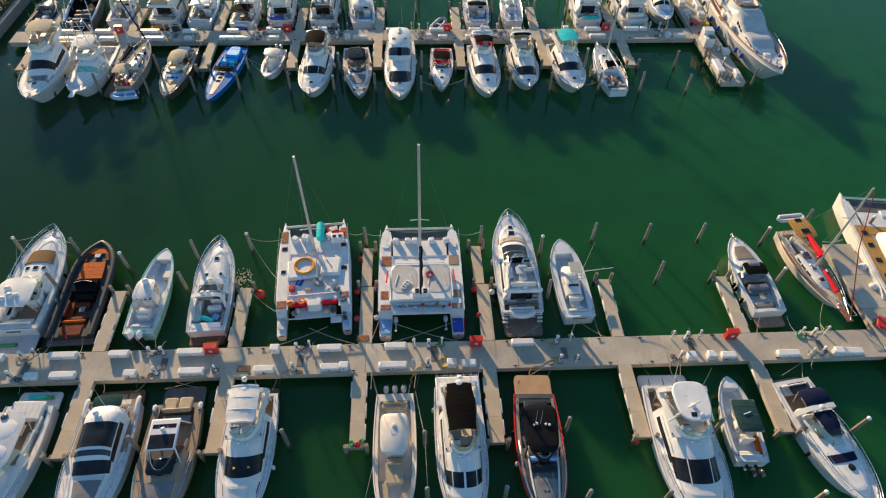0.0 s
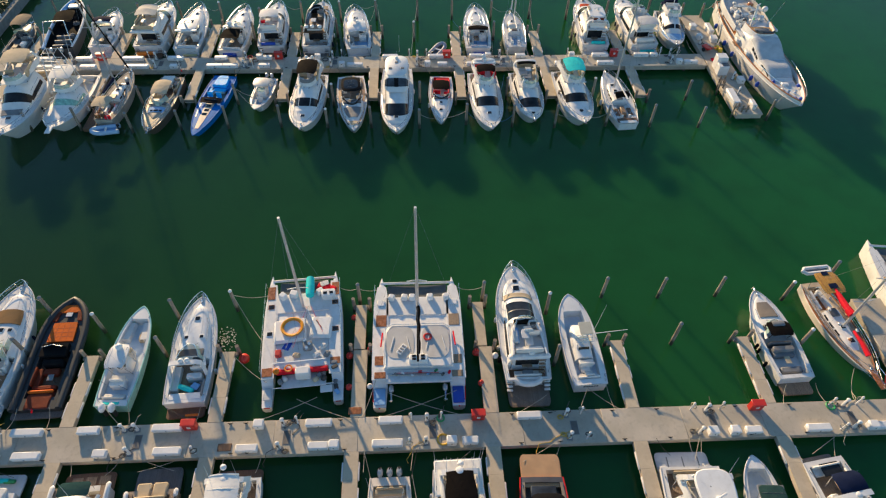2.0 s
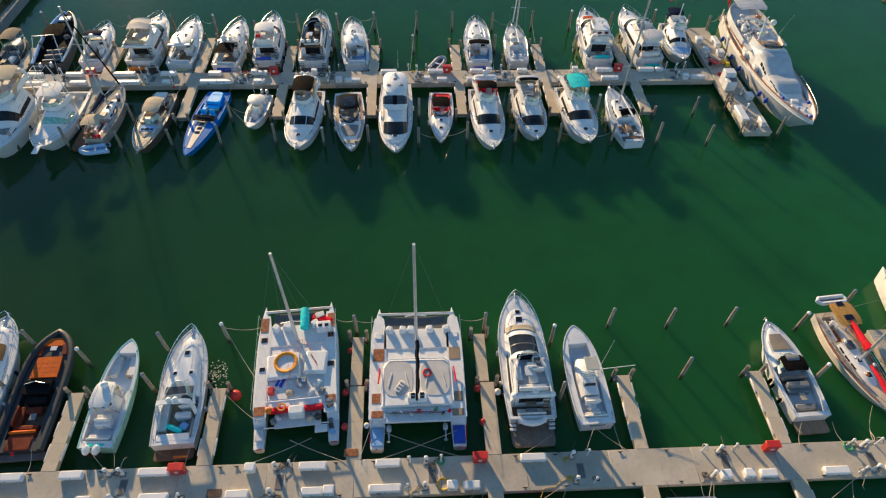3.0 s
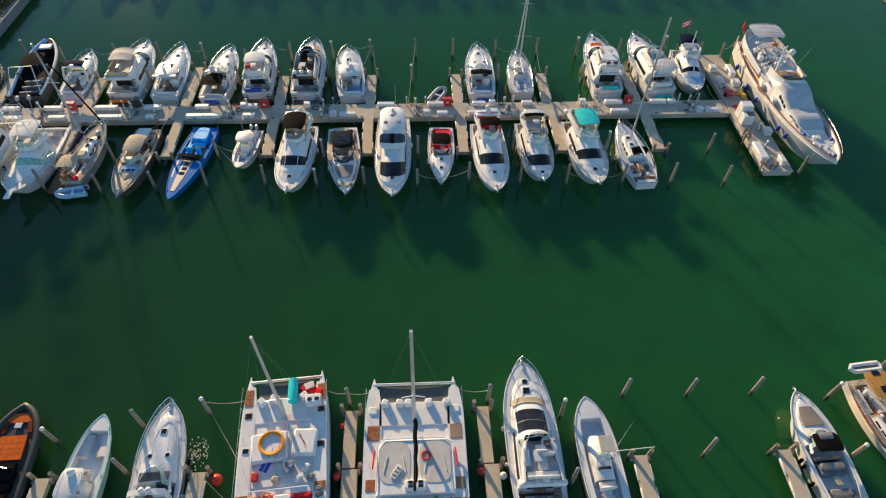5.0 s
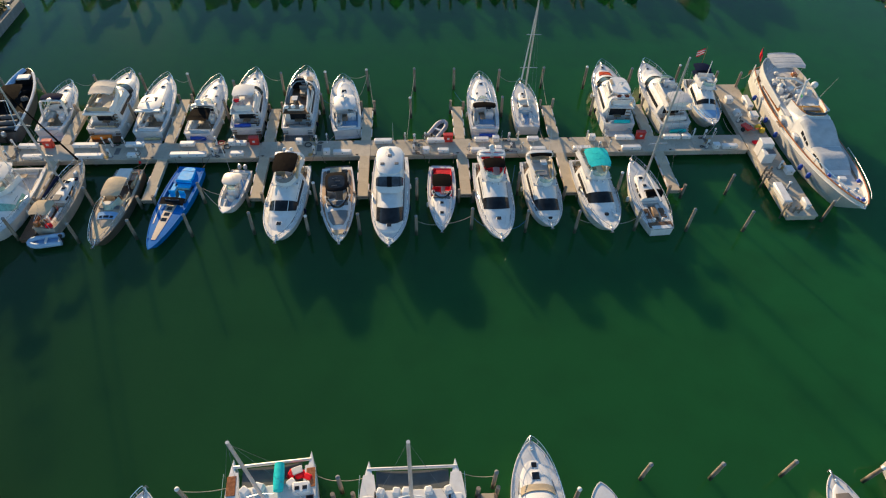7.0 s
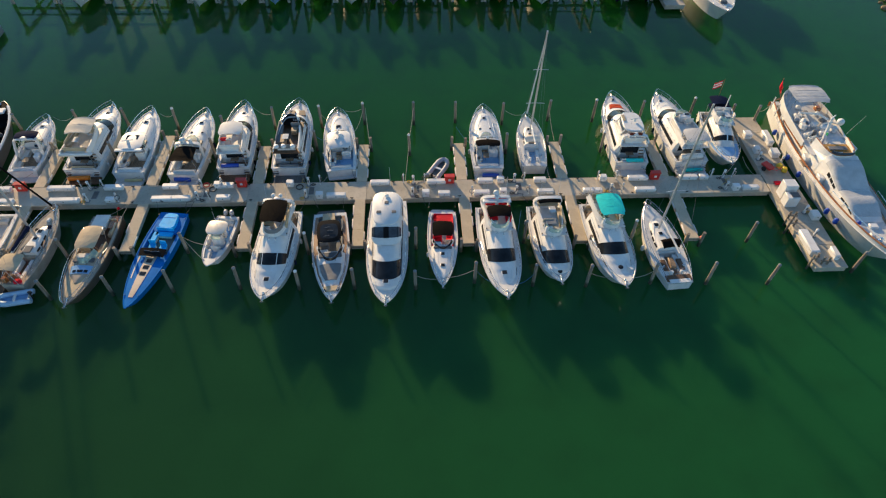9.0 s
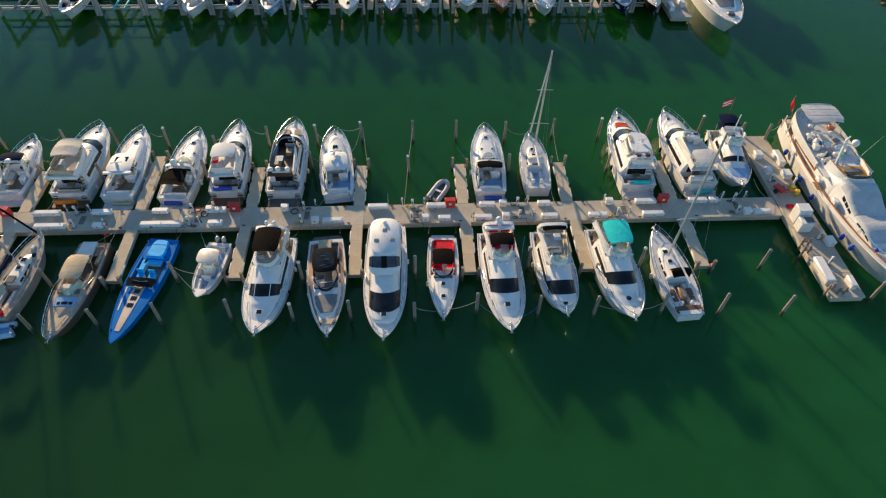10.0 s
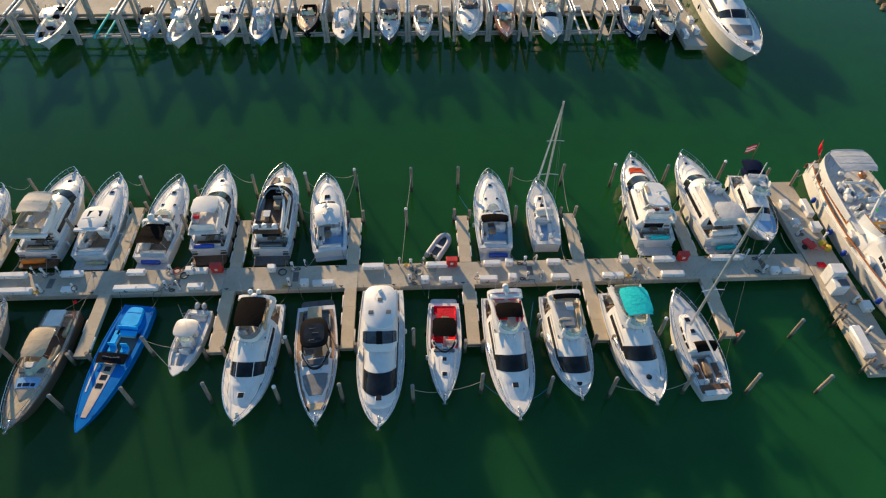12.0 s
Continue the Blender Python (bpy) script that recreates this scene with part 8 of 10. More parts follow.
b = express("motor_boat", "white sport cruiser with navy blue cockpit cover", (-38.9, 85.05), (-38.7, 76.1), 3.1, 0.8, GELG, uc=0.46, uw=0.56, top=(0.36, 0.50, NAVY), hatches=((0.80, 0.0, 0.35),), arch=0.3, p=2.8)
b = express("motor_boat", "small dark runabout with beige bimini by the shore", (-48.5, 82.3), (-48.7, 75.8), 2.6, 0.0, None, GREYP, uc=0.55, uw=0.62, deck=GREYP, vinyl=GREYV, hatches=(), p=2.6, rail_u=None, top=(0.5, 0.9, surface("faded brown canvas", (0.28, 0.21, 0.14), 0.85, var=0.2, wrinkle=0.4)))

b = fly_yacht("motor_yacht", "white flybridge yacht with beige bimini and cream seats", (-32.7, 86.9), (-32.85, 75.75), 3.9, 1.0, TEAKD, tmat=surface("ivory canvas", (0.64, 0.57, 0.47), 0.8, var=0.1, wrinkle=0.3), t=(0.20, 0.45), h=1.55, ua=0.14, ur=0.55, uw=0.68, f=(0.02, 0.48), vinyl=BEIGEV, zs=1.35, zb=1.9, hatches=((0.86, 0.0, 0.35),), tz=1.3, bw=0.82, sag=0.05, lobes=2.0, flysole=CREAM, un=0.93, p=3.0, ribs=3, arch=False, sole=TEAKD)
b.roll(-0.3, -0.045, 0.4, 2.0, 0.24, ORANGEP, 4, "rolled_orange_float")
b.blk("fly_wing", GEL, 0.02, 0.06, -1.65, 1.65, b.zt, 0.25, 0.1, 0.95)

b = express("motor_boat", "white hard top cruiser with yellow towel on platform", (-28.2, 86.2), (-28.2, 75.35), 3.4, 0.95, GELG, uc=0.36, uw=0.52, zs=1.25, zb=1.75, hatches=((0.76, 0.0, 0.36),), vinyl=WHITEV, p=2.8)
b.canopy(0.20, 0.47, 1.2, 2.55, GEL, 0.12, poles=2, zp=1.3, t=0.1, name="hard_top", pm=GEL, w1=1.1)
b.blk("sunroof", GLASS, 0.335, 0.41, -0.6, 0.6, 2.78, 0.02, 0.008)
b.openarray(-0.2, 0.29, 2.75, 10)
b.blk("roof_wing", GEL, 0.17, 0.215, -1.35, 1.35, 2.5, 0.18, 0.07)
b.roll(0.4, -0.03, 0.37, 1.7, 0.14, surface("pale yellow towel", (0.62, 0.55, 0.30), 0.9, var=0.1, wrinkle=0.3))

b = express("motor_boat", "white express cruiser with black bimini and blue rolled cover", (-22.25, 85.9), (-22.85, 75.15), 3.4, 0.8, GELG, uc=0.40, uw=0.53, hatches=((0.78, 0.0, 0.36), (0.61, 0.15, 0.25), (0.61, -0.15, 0.25)), zb=1.65, p=2.8)
b.arch(0.29, 1.4, 1.25, 2.6, rake=0.35)
b.canopy(0.055, 0.29, 1.2, 2.4, BLACKC, 0.1, poles=2, zp=1.2, w1=1.0, sag=0.05)
b.ball(-0.45, 0.34, 2.55, 0.32)
b.ball(0.3, 0.34, 2.6, 0.2)
b.roll(-0.1, -0.01, 0.4, 1.6, 0.22, BLUEP)
b.fender(0.45, 1)

b = fly_yacht("motor_yacht", "white flybridge yacht with dark teak cockpit and blue cover", (-18.15, 86.8), (-17.85, 75.6), 3.6, 1.1, TEAKD, tmat=WHITEC, t=(0.175, 0.375), ua=0.16, ur=0.50, uw=0.62, h=1.55, f=(0.03, 0.45), sole=TEAKD, zs=1.3, zb=1.9, hatches=((0.84, 0.0, 0.32),), tz=1.2, un=0.92, p=2.5, arch=False, screen=None)
b.roll(-0.3, 0.015, b.zf + 0.55, 1.7, 0.2, BLUEP, 0, "rolled_blue_cover")
b.box("red_bag", REDC, -0.7, 0.18, b.zt + 0.5, (0.6, 0.4, 0.35), 0.12)

b = fly_yacht("motor_yacht", "white yacht with dark grey bridge seats and teak bow seats", (-12.25, 87.0), (-12.35, 75.35), 3.7, 1.1, TEAKG, top=None, ua=0.14, ur=0.57, uw=0.67, h=1.55, f=(0.04, 0.555), sole=TEAKG, zs=1.35, zb=1.9, hatches=(), un=0.93, vinyl=GREYV, flysole=TEAKD, arch=False, p=3.2, screen=GLASS, seatmat=GREYV)
for sd in (-1, 1):
    b.pad(0.755, 0.83, sd * 0.15, sd * 0.62, TEAK, 0.42, None, "bow_seat", 4, 3)
for x, u in ((-0.9, 0.065), (-0.2, 0.07), (0.7, 0.065)):
    b.dome(x, u, b.zt + 0.55, 0.26, 0.3)
b.canopy(0.42, 0.53, 0.95, b.zt + 0.35, BLACKC, 0.1, name="console_cover")
b.box("bridge_table", TEAK, 0.5, 0.34, b.zt + 0.1, (0.6, 0.8, 0.5), 0.05)
b.box("bridge_table", TEAK, -0.4, 0.2, b.zt + 0.1, (0.6, 1.3, 0.5), 0.05)

b = express("motor_boat", "white express cruiser with low arch and pale blue cockpit", (-8.0, 85.75), (-7.0, 75.8), 3.3, 0.4, GELG, uc=0.36, uw=0.54, hatches=((0.68, 0.0, 0.5),), p=3.2, zb=1.55, sole=BLUEPALE, vinyl=WHITEV)
b.canopy(0.25, 0.53, 1.15, 2.1, GEL, 0.15, t=0.1, name="hard_top", poles=2, zp=1.2, pm=GEL, drop=0.1)
b.ball(0.15, 0.42, 2.3, 0.22)
b.ball(-0.3, 0.36, 2.3, 0.14)
b.glaze(b.hs, 0.56, 0.60, 0.3, 0.7, GLASS, 0.01, "skylight")
b.openarray(-0.1, 0.48, 2.3, 60)

inflatable("dinghy", "grey inflatable dinghy floating beside the pier", (2.9, 77.2), -30, 3.3, 1.6, RIBL, 0.24)

b = express("motor_boat", "white express cruiser with black bimini and blue platform cover", (8.15, 85.9), (7.9, 75.1), 3.4, 1.0, GELG, uc=0.36, uw=0.505, hatches=((0.79, 0.0, 0.34), (0.60, 0.15, 0.22), (0.60, -0.15, 0.22)), p=3.0, zb=1.65, sole=BLUEPALE)
b.arch(0.285, 1.35, 1.2, 2.4, rake=0.3)
b.openarray(0.0, 0.33, 2.4, 10)
b.canopy(0.195, 0.295, 1.25, 2.5, BLACKC, 0.12, poles=2, zp=1.2)
b.roll(0.25, -0.04, 0.38, 1.7, 0.2, BLUEP)
b.box("bean_bag", BLUEV, -0.9, 0.12, b.zf, (0.6, 0.6, 0.35), 0.15)

b = sail_boat("sailing_yacht", "white sloop with furled jib, moored bow out", (12.9, 84.65), (12.75, 76.45), 2.95, 0.59, 12.2, boom=3.5, sail=None, furl=GELG, house=(0.38, 0.78), p=2.1, tw=0.82, sole=BLUEPALE, spread=((0.33, 0.95), (0.66, 0.75)), rake=0.7)
b.canopy(0.34, 0.46, 0.8, 2.2, CREAM, 0.15, name="spray_hood", drop=0.3)

b = fly_yacht("motor_yacht", "white flybridge yacht with hard top and red foredeck hatch cover", (23.15, 87.7), (22.8, 75.4), 3.75, 1.0, GELG, top="hard", t=(0.14, 0.42), ua=0.14, ur=0.54, uw=0.67, h=1.55, f=(0.06, 0.48), tz=1.1, zs=1.35, zb=1.95, hatches=(), un=0.93, p=2.9, bw=0.62)
b.glaze(b.hs, 0.70, 0.83, 0.3, 0.7, surface("faded red canvas", (0.48, 0.06, 0.02), 0.8, var=0.12, wrinkle=0.3), 0, "hatch_cover", 0.05)
b.roll(0.3, 0.02, b.zf + 0.5, 1.7, 0.2, TEALC)
b.openarray(0.2, 0.27, b.zt + 1.42, 15)
for x in (-0.35, 0.4):
    b.seat(x, 0.13, b.zt + 0.5, 0.55, 0.5, 0.45, RUSTV, 0.4)
b.blk("roof_skylight", BEIGEC, 0.28, 0.37, -1.0, -0.65, b.zt + 1.36, 0.04, 0.02)
b.hatch(0.92, 0, 0.3)

b = fly_yacht("motor_yacht", "white flybridge yacht with grey canvas top and turquoise roll", (28.5, 87.8), (29.2, 75.5), 3.85, 0.9, GELG, tmat=surface("pale grey canvas", (0.52, 0.52, 0.52), 0.8, var=0.1, wrinkle=0.35), t=(0.0, 0.18), ua=0.16, ur=0.56, uw=0.66, h=1.55, f=(0.02, 0.50), zs=1.35, zb=2.0, hatches=((0.88, 0.0, 0.3),), un=0.93, p=2.8, tz=1.0, arch=False)
b.roll(0.3, -0.04, 0.4, 1.8, 0.2, TEALC)
b.roll(0.0, 0.04, b.zf + 0.6, 2.3, 0.3, WHITEC, 0, "covered_tender")
b.box("bridge_console", GEL, 0.3, 0.42, b.zt + 0.04, (1.2, 0.6, 0.7), 0.1)

b = fly_yacht("trawler_yacht", "small white trawler yacht with navy bimini and wooden trim", (33.05, 75.6), (34.2, 85.2), 3.1, 0.3, TEAK, tmat=NAVY, t=(0.0, 0.17), tz=0.5, ua=0.22, ur=0.585, uw=0.655, h=1.6, f=(0.22, 0.5), mullions=1, arch=False, hatches=(), sole=TEAK, zs=1.2, zb=1.8, p=3.2, side_glass=True, th=0.45)
b.canopy(0.10, 0.27, 1.2, 3.0, NAVY, 0.15, poles=2, zp=1.2)
# blue shade on the white foredeck and side decks, laid on as coloured panels
b.glaze(b.hs, 0.69, 0.87, 0.12, 0.88, BLUEPALE, 0, "painted_foredeck", 0.02)
for sd in (-1, 1):
    b.pad(0.62, 0.95, sd * 0.78, sd * 0.97, BLUEPALE, 0.015, None, "painted_side_deck", 8, 1)
b.add("flag_staff", MB().tube([(0, b.y(0.03), 1.2), (0, b.y(0.0), 5.6)], 0.025, 5), VARNISH)
for k, m in enumerate((REDC, WHITEC, REDC, WHITEC, REDC)):
    b.add("flag_stripe", MB().slab([[(0.12 + 0.16 * i, b.y(0.0) - 0.05 * math.sin(i * 1.3), 5.4 - 0.16 * k - 0.08 * i - 0.15 * j) for j in (0, 1)] for i in range(6)], 0.008), m)
b.add("flag_canton", MB().slab([[(0.12 + 0.16 * i, b.y(0.0) - 0.02 - 0.05 * math.sin(i * 1.3), 5.42 - 0.08 * i - 0.4 * j) for j in (0, 1)] for i in range(3)], 0.012), NAVY)
b.add("mast_pole", MB().tube([(0, b.y(0.3), b.zt), (0, b.y(0.3), b.zt + 2.6)], 0.05, 6), GEL)

# the classic yacht at the end pier
b = Boat("classic_yacht", "large white classic motor yacht with varnished cap rails", B=5.0, zs=1.6, zb=3.05, tw=0.45, p=2.7, um=0.42, rake=3.1, flare=0.5, hull=GELG, cockpit=(0.03, 0.14, 0.8), floor=TEAK, depth=0.4, deck=GELG, category="motor yacht", **put((42.2, 61.2), (42.75, 86.2)))
us = [0.02 + 0.975 * i / 30 for i in range(31)]
for sd in (-1, 1):
    b.add("cap_rail", MB().tube([(sd * b.hb(u) * 1.0, b.y(u), b.sheer(u) + 0.5) for u in us], 0.075, 6), VARNISH)
    b.add("bulwark", MB().slab([[(sd * b.hb(u) * (0.97 + 0.02 * k), b.y(u), b.sheer(u) + 0.5 * k) for k in (0, 1)] for u in us], 0.06), GEL)
    b.pad(0.16, 0.84, sd * 0.80, sd * 0.95, TEAK, 0.02, None, "side_deck_planking", 20, 1)
b.add("transom_cap", MB().tube([(-b.hb(0.02), b.y(0.02), 2.1), (0, b.y(0) - 0.15, 2.1), (b.hb(0.02), b.y(0.02), 2.1)], 0.075, 6), VARNISH)
b.add("transom_panel", MB().slab([[(x, b.y(0) - 0.02, z) for z in (1.0, 1.6)] for x in (-1.4, -0.7, 0, 0.7, 1.4)], 0.03), VARNISH, "varnished transom")
# main house under the boat deck
hs = b.house([(0.14, 1.75, 1.6, 1.65), (0.45, 1.9, 1.6, 1.65), (0.52, 1.9, 1.6, 1.65)], n=5, lean=0.95)
for a0, a1 in ((0.02, 0.09), (0.91, 0.98)):
    b.glaze(hs, 0.17, 0.37, a0, a1, VARNISH, 0, "varnished_side_panel", nu=5, nv=3)
    for k in range(4):
        b.glaze(hs, 0.185 + 0.046 * k, 0.215 + 0.046 * k, a0 + 0.02, a1 - 0.015, GLASS, 0, "saloon_window", 0.03, 3, 3)
    for k in range(3):
        b.glaze(hs, 0.40 + 0.035 * k, 0.427 + 0.035 * k, a0 + 0.01, a1 - 0.01, GLASS, 0, "saloon_window", nu=3, nv=3)
# bridge house that runs down into the canvas-covered forward trunk
fw = b.house([(0.40, 1.95, 1.7, 1.75), (0.50, 1.95, 1.7, 2.15), (0.505, 1.9, 1.7, 2.5), (0.525, 1.88, 1.72, 2.4), (0.565, 1.82, 1.8, 2.2), (0.65, 1.72, 1.95, 1.2), (0.725, 1.62, 2.05, 1.1), (0.775, 1.5, 2.1, 0.6), (0.80, 1.45, 2.15, 0.3), (0.803, 1.4, 2.15, 0.05)], n=9, lean=0.9, name="forward_house", nu=3, na=26)
for u0, u1 in ((0.528, 0.655), (0.662, 0.78)):
    b.glaze(fw, u0, u1, 0.13, 0.87, GREYWC, 0.0, "canvas_cover", 0.03, 6, 14, "white canvas cover laced over the house")
for a0, a1 in ((0.035, 0.10), (0.90, 0.965)):
    for k in range(3):
        b.glaze(fw, 0.565 + 0.025 * k, 0.585 + 0.025 * k, a0 + 0.02, a1 + 0.01 if a0 > 0.5 else a1, GLASS, 0, "bridge_side_window", nu=3, nv=3)
        b.glaze(fw, 0.685 + 0.028 * k, 0.709 + 0.028 * k, a0, a1 - 0.02 if a0 < 0.5 else a1, GLASS, 0, "trunk_window", nu=3, nv=3)
z2 = 3.28
b.add("boat_deck", MB().slab([[(v * 2.27 * (1 - (max(0.26 - u, 0) / 0.225) ** 2.2) ** 0.455, b.y(u), z2 - 0.03) for v in (-1, -0.5, 0, 0.5, 1)] for u in (0.0365, 0.042, 0.055, 0.08, 0.12, 0.16, 0.2, 0.26, 0.3, 0.4, 0.46)], 0.09), GELG, "pale grey boat deck")
# tall white screen that curves round the after end of the boat deck
edge = [(2.3, 0.385), (2.32, 0.34), (2.33, 0.30)] + [(2.33 * math.cos(k * math.pi / 24) ** 0.91, 0.26 - 0.225 * math.sin(k * math.pi / 24) ** 0.91) for k in range(13)]
edge = edge + [(-x, u) for x, u in reversed(edge[:-1])]
P = []
for k, (x, u) in enumerate(edge):
    h = 0.25 + 0.4 * math.sin(math.pi * min(max(0.4 - u, 0) / 0.36, 1) * 0.5)
    P.append([(x, b.y(u), z2 - 0.35), (x * 1.01, b.y(u), z2 + h * 0.5), (x * 0.985, b.y(u), z2 + h)])
b.add("deck_screen", MB().slab(P, 0.06), GELG, "tall curved white deck screen")
for sd in (-1, 1):
    for i in range(3):
        b.add("deck_post", MB().tube([(sd * 1.95, b.y(0.06 + 0.05 * i), 1.7), (sd * 1.95, b.y(0.06 + 0.05 * i), z2)], 0.06, 6), GEL)
    rl = b.add("bow_rail", MB().tube([(sd * b.hb(u) * 0.95, b.y(u), b.sheer(u) + 1.0) for u in (0.66, 0.72, 0.78, 0.84, 0.9, 0.95, 0.985)], 0.02, 5), STEEL)
    for u in (0.66, 0.74, 0.82, 0.9, 0.97):
        b.add("stanchion", MB().tube([(sd * b.hb(u) * 0.97, b.y(u), b.sheer(u) + 0.45), (sd * b.hb(u) * 0.95, b.y(u), b.sheer(u) + 1.0)], 0.018, 4), STEEL, "", rl)
b.canopy(0.085, 0.205, 1.85, z2 + 1.85, GREYWC, 0.12, sag=0.05, poles=3, zp=z2 + 0.05, name="awning", label="stretched white sun awning", ribs=4)
# open bridge
line = b.coaming(0.40, 0.515, 1.75, 1.5, z2 + 0.02, 1.05, 0.1, GEL, e=4.0)
b.screen(line, 5, 16, 0.3, GLASSB)
b.add("coaming_cap", MB().tube([(x, y, z + 0.02) for x, y, z in line], 0.045, 6), VARNISH)
sb = b.box("bridge_bench", TEAKY, -0.1, 0.452, z2 + 0.06, (2.6, 1.35, 0.7), 0.06)
b.box("bench_cushion", GREYV, -0.1, 0.455, z2 + 0.76, (1.9, 0.55, 0.12), 0.05, parent=sb)
b.box("bridge_locker", WHITEV, -0.4, 0.415, z2 + 0.06, (1.3, 0.6, 0.6), 0.08)
b.helm(0.35, 0.495, z2 + 0.06, 1.2, 0.5, 0.95)
b.box("life_raft_case", GEL, -1.2, 0.425, z2 + 0.06, (0.5, 0.9, 0.5), 0.12)
# signal mast with its dome and lamps
m0, m1 = Vector((0.55, b.y(0.395), z2)), Vector((0.2, b.y(0.355), z2 + 2.4))
b.add("signal_mast", MB().tube([m0, m0.lerp(m1, 0.5), m1], 0.2, 9, False, 0.13), GEL)
b.add("mast_arm", MB().tube([(-0.9, b.y(0.36), z2 + 1.9), (0.2, b.y(0.357), z2 + 2.2), (1.1, b.y(0.36), z2 + 1.9)], 0.06, 6), GEL)
b.ball(-0.75, 0.36, z2 + 1.95, 0.36)
b.openarray(0.2, 0.355, z2 + 2.4, 40)
b.antenna(-1.9, 0.37, z2 + 0.9, 2.6, -0.6, 0.3)
b.box("mast_flag", GREENB, 0.55, 0.392, z2 + 1.2, (0.03, 0.3, 0.3), 0.01)
b.add("boarding_boom", MB().tube([(-1.75, b.y(0.37), z2 + 0.7), (-1.95, b.y(0.46), z2 + 0.75)], 0.13, 8), GEL)
# gear on the boat deck
for x, u, s, m, rz in ((-1.3, 0.235, (0.8, 0.6, 0.5), GREYV, 20), (1.2, 0.215, (0.9, 0.6, 0.45), WHITEV, -10), (-0.2, 0.335, (0.9, 0.6, 0.5), GELG, 8), (1.5, 0.29, (0.6, 0.8, 0.6), WHITEV, 0), (-1.5, 0.16, (0.6, 0.7, 0.45), VARNISH, 0), (-1.6, 0.31, (0.5, 0.7, 0.6), GELG, -15), (0.9, 0.34, (0.5, 0.5, 0.7), GREYP, 30), (-0.7, 0.275, (0.5, 0.4, 0.4), GREYC, 45), (1.7, 0.24, (0.4, 0.4, 0.5), RIBL, 0), (0.2, 0.19, (0.7, 0.5, 0.4), GREYC, 10), (-1.0, 0.20, (0.45, 0.45, 0.5), WHITEV, 35), (0.5, 0.15, (0.5, 0.5, 0.4), GELG, 0)):
    b.box("deck_locker", m, x, u, z2 + 0.06, s, 0.1, 0.92, rz=rz)
b.add("boat_crane", MB().tube([(-1.5, b.y(0.25), z2 + 0.5), (-0.4, b.y(0.235), z2 + 0.95), (1.5, b.y(0.225), z2 + 0.9)], 0.11, 8), GEL)
for k in range(3):
    b.add("life_raft", MB().lathe([(0.15, -0.45), (0.27, -0.4), (0.3, 0), (0.27, 0.4), (0.15, 0.45)], 12, pose(-0.6 + 0.9 * k, b.y(0.30 - 0.02 * k), z2 + 0.36, 0, 90, 25 * k)), GEL)
b.add("stowed_tender", MB().tube([(0.5, b.y(0.215), z2 + 0.35), (0.62, b.y(0.28), z2 + 0.35), (1.0, b.y(0.30), z2 + 0.4), (1.35, b.y(0.28), z2 + 0.35), (1.45, b.y(0.215), z2 + 0.35)], 0.2, 8), RIBL, "grey tender stowed on the boat deck")
for x, u in ((1.5, 0.37), (1.15, 0.385), (1.65, 0.345)):
    b.seat(x, u, z2 + 0.06, 0.55, 0.5, 0.42, WHITEV, 0.45, -1, 20)
# foredeck
b.box("hatch_box", GEL, 0.0, 0.825, b.sheer(0.825), (0.8, 0.6, 0.3), 0.08)
b.box("chain_locker", GEL, 0.75, 0.875, b.sheer(0.87), (0.45, 0.6, 0.35), 0.1)
for x in (-0.4, 0.4):
    b.add("windlass", MB().lathe([(0.22, 0), (0.22, 0.2), (0.1, 0.3), (0.16, 0.45), (0.05, 0.5)], 12, pose(x, b.y(0.90), b.sheer(0.9))), STEEL)
b.add("anchor_chain", MB().tube([(0.4, b.y(0.91), b.sheer(0.91) + 0.1), (0.3, b.y(0.95), b.sheer(0.95) + 0.1), (0.1, b.y(0.985), b.sheer(0.985) + 0.1)], 0.04, 5), GREYP)
for u, sd in ((0.185, 1), (0.36, 1), (0.47, 1), (0.70, 1), (0.76, 1)):
    b.fender(u, sd, BLUEP, 0.22, 0.6)
for u, x in ((0.81, 1.25), (0.845, -1.3), (0.96, -0.25), (0.955, 0.25)):
    b.box("blue_fender_stow", BLUEP, x, u, b.sheer(u) + 0.1, (0.4, 0.5, 0.4), 0.15)
b.box("boarding_gate", TEAK, 2.55, 0.46, 2.2, (0.5, 1.1, 0.08), 0.02)
for u in (0.43, 0.56):
    b.box("side_locker", GEL, 2.05, u, b.sheer(u) + 0.02, (0.5, 0.9, 0.8), 0.08)
b.add("ensign_staff", MB().tube([(0.9, b.y(0.04), 2.2), (0.9, b.y(0) - 0.3, z2 + 1.3)], 0.03, 5), VARNISH)
b.add("ensign", MB().slab([[(0.95 + 0.07 * math.sin(i), b.y(0) - 0.25 + 0.12 * i, z2 + 1.2 - 0.16 * i - 0.8 * j) for j in (0, 1)] for i in range(6)], 0.01), REDC)

# ---- far row: pier with boat lifts ----
pier("pier_north", "concrete walkway behind a row of boat lifts", -66, 36.3, 119.6, 124.0, 19)
pier("pier_end_north", "concrete end pier beside the boat lifts", 36.4, 39.3, 110.2, 130, 5, "y")
LIFTM = surface("galvanised lift beam", (0.36, 0.35, 0.33), 0.75, 0.0, var=0.15, dirt=(0.3, 0.26, 0.22))
CONPILE = surface("square concrete pile", (0.40, 0.37, 0.33), 0.85, var=0.15, dirt=(0.14, 0.14, 0.11))


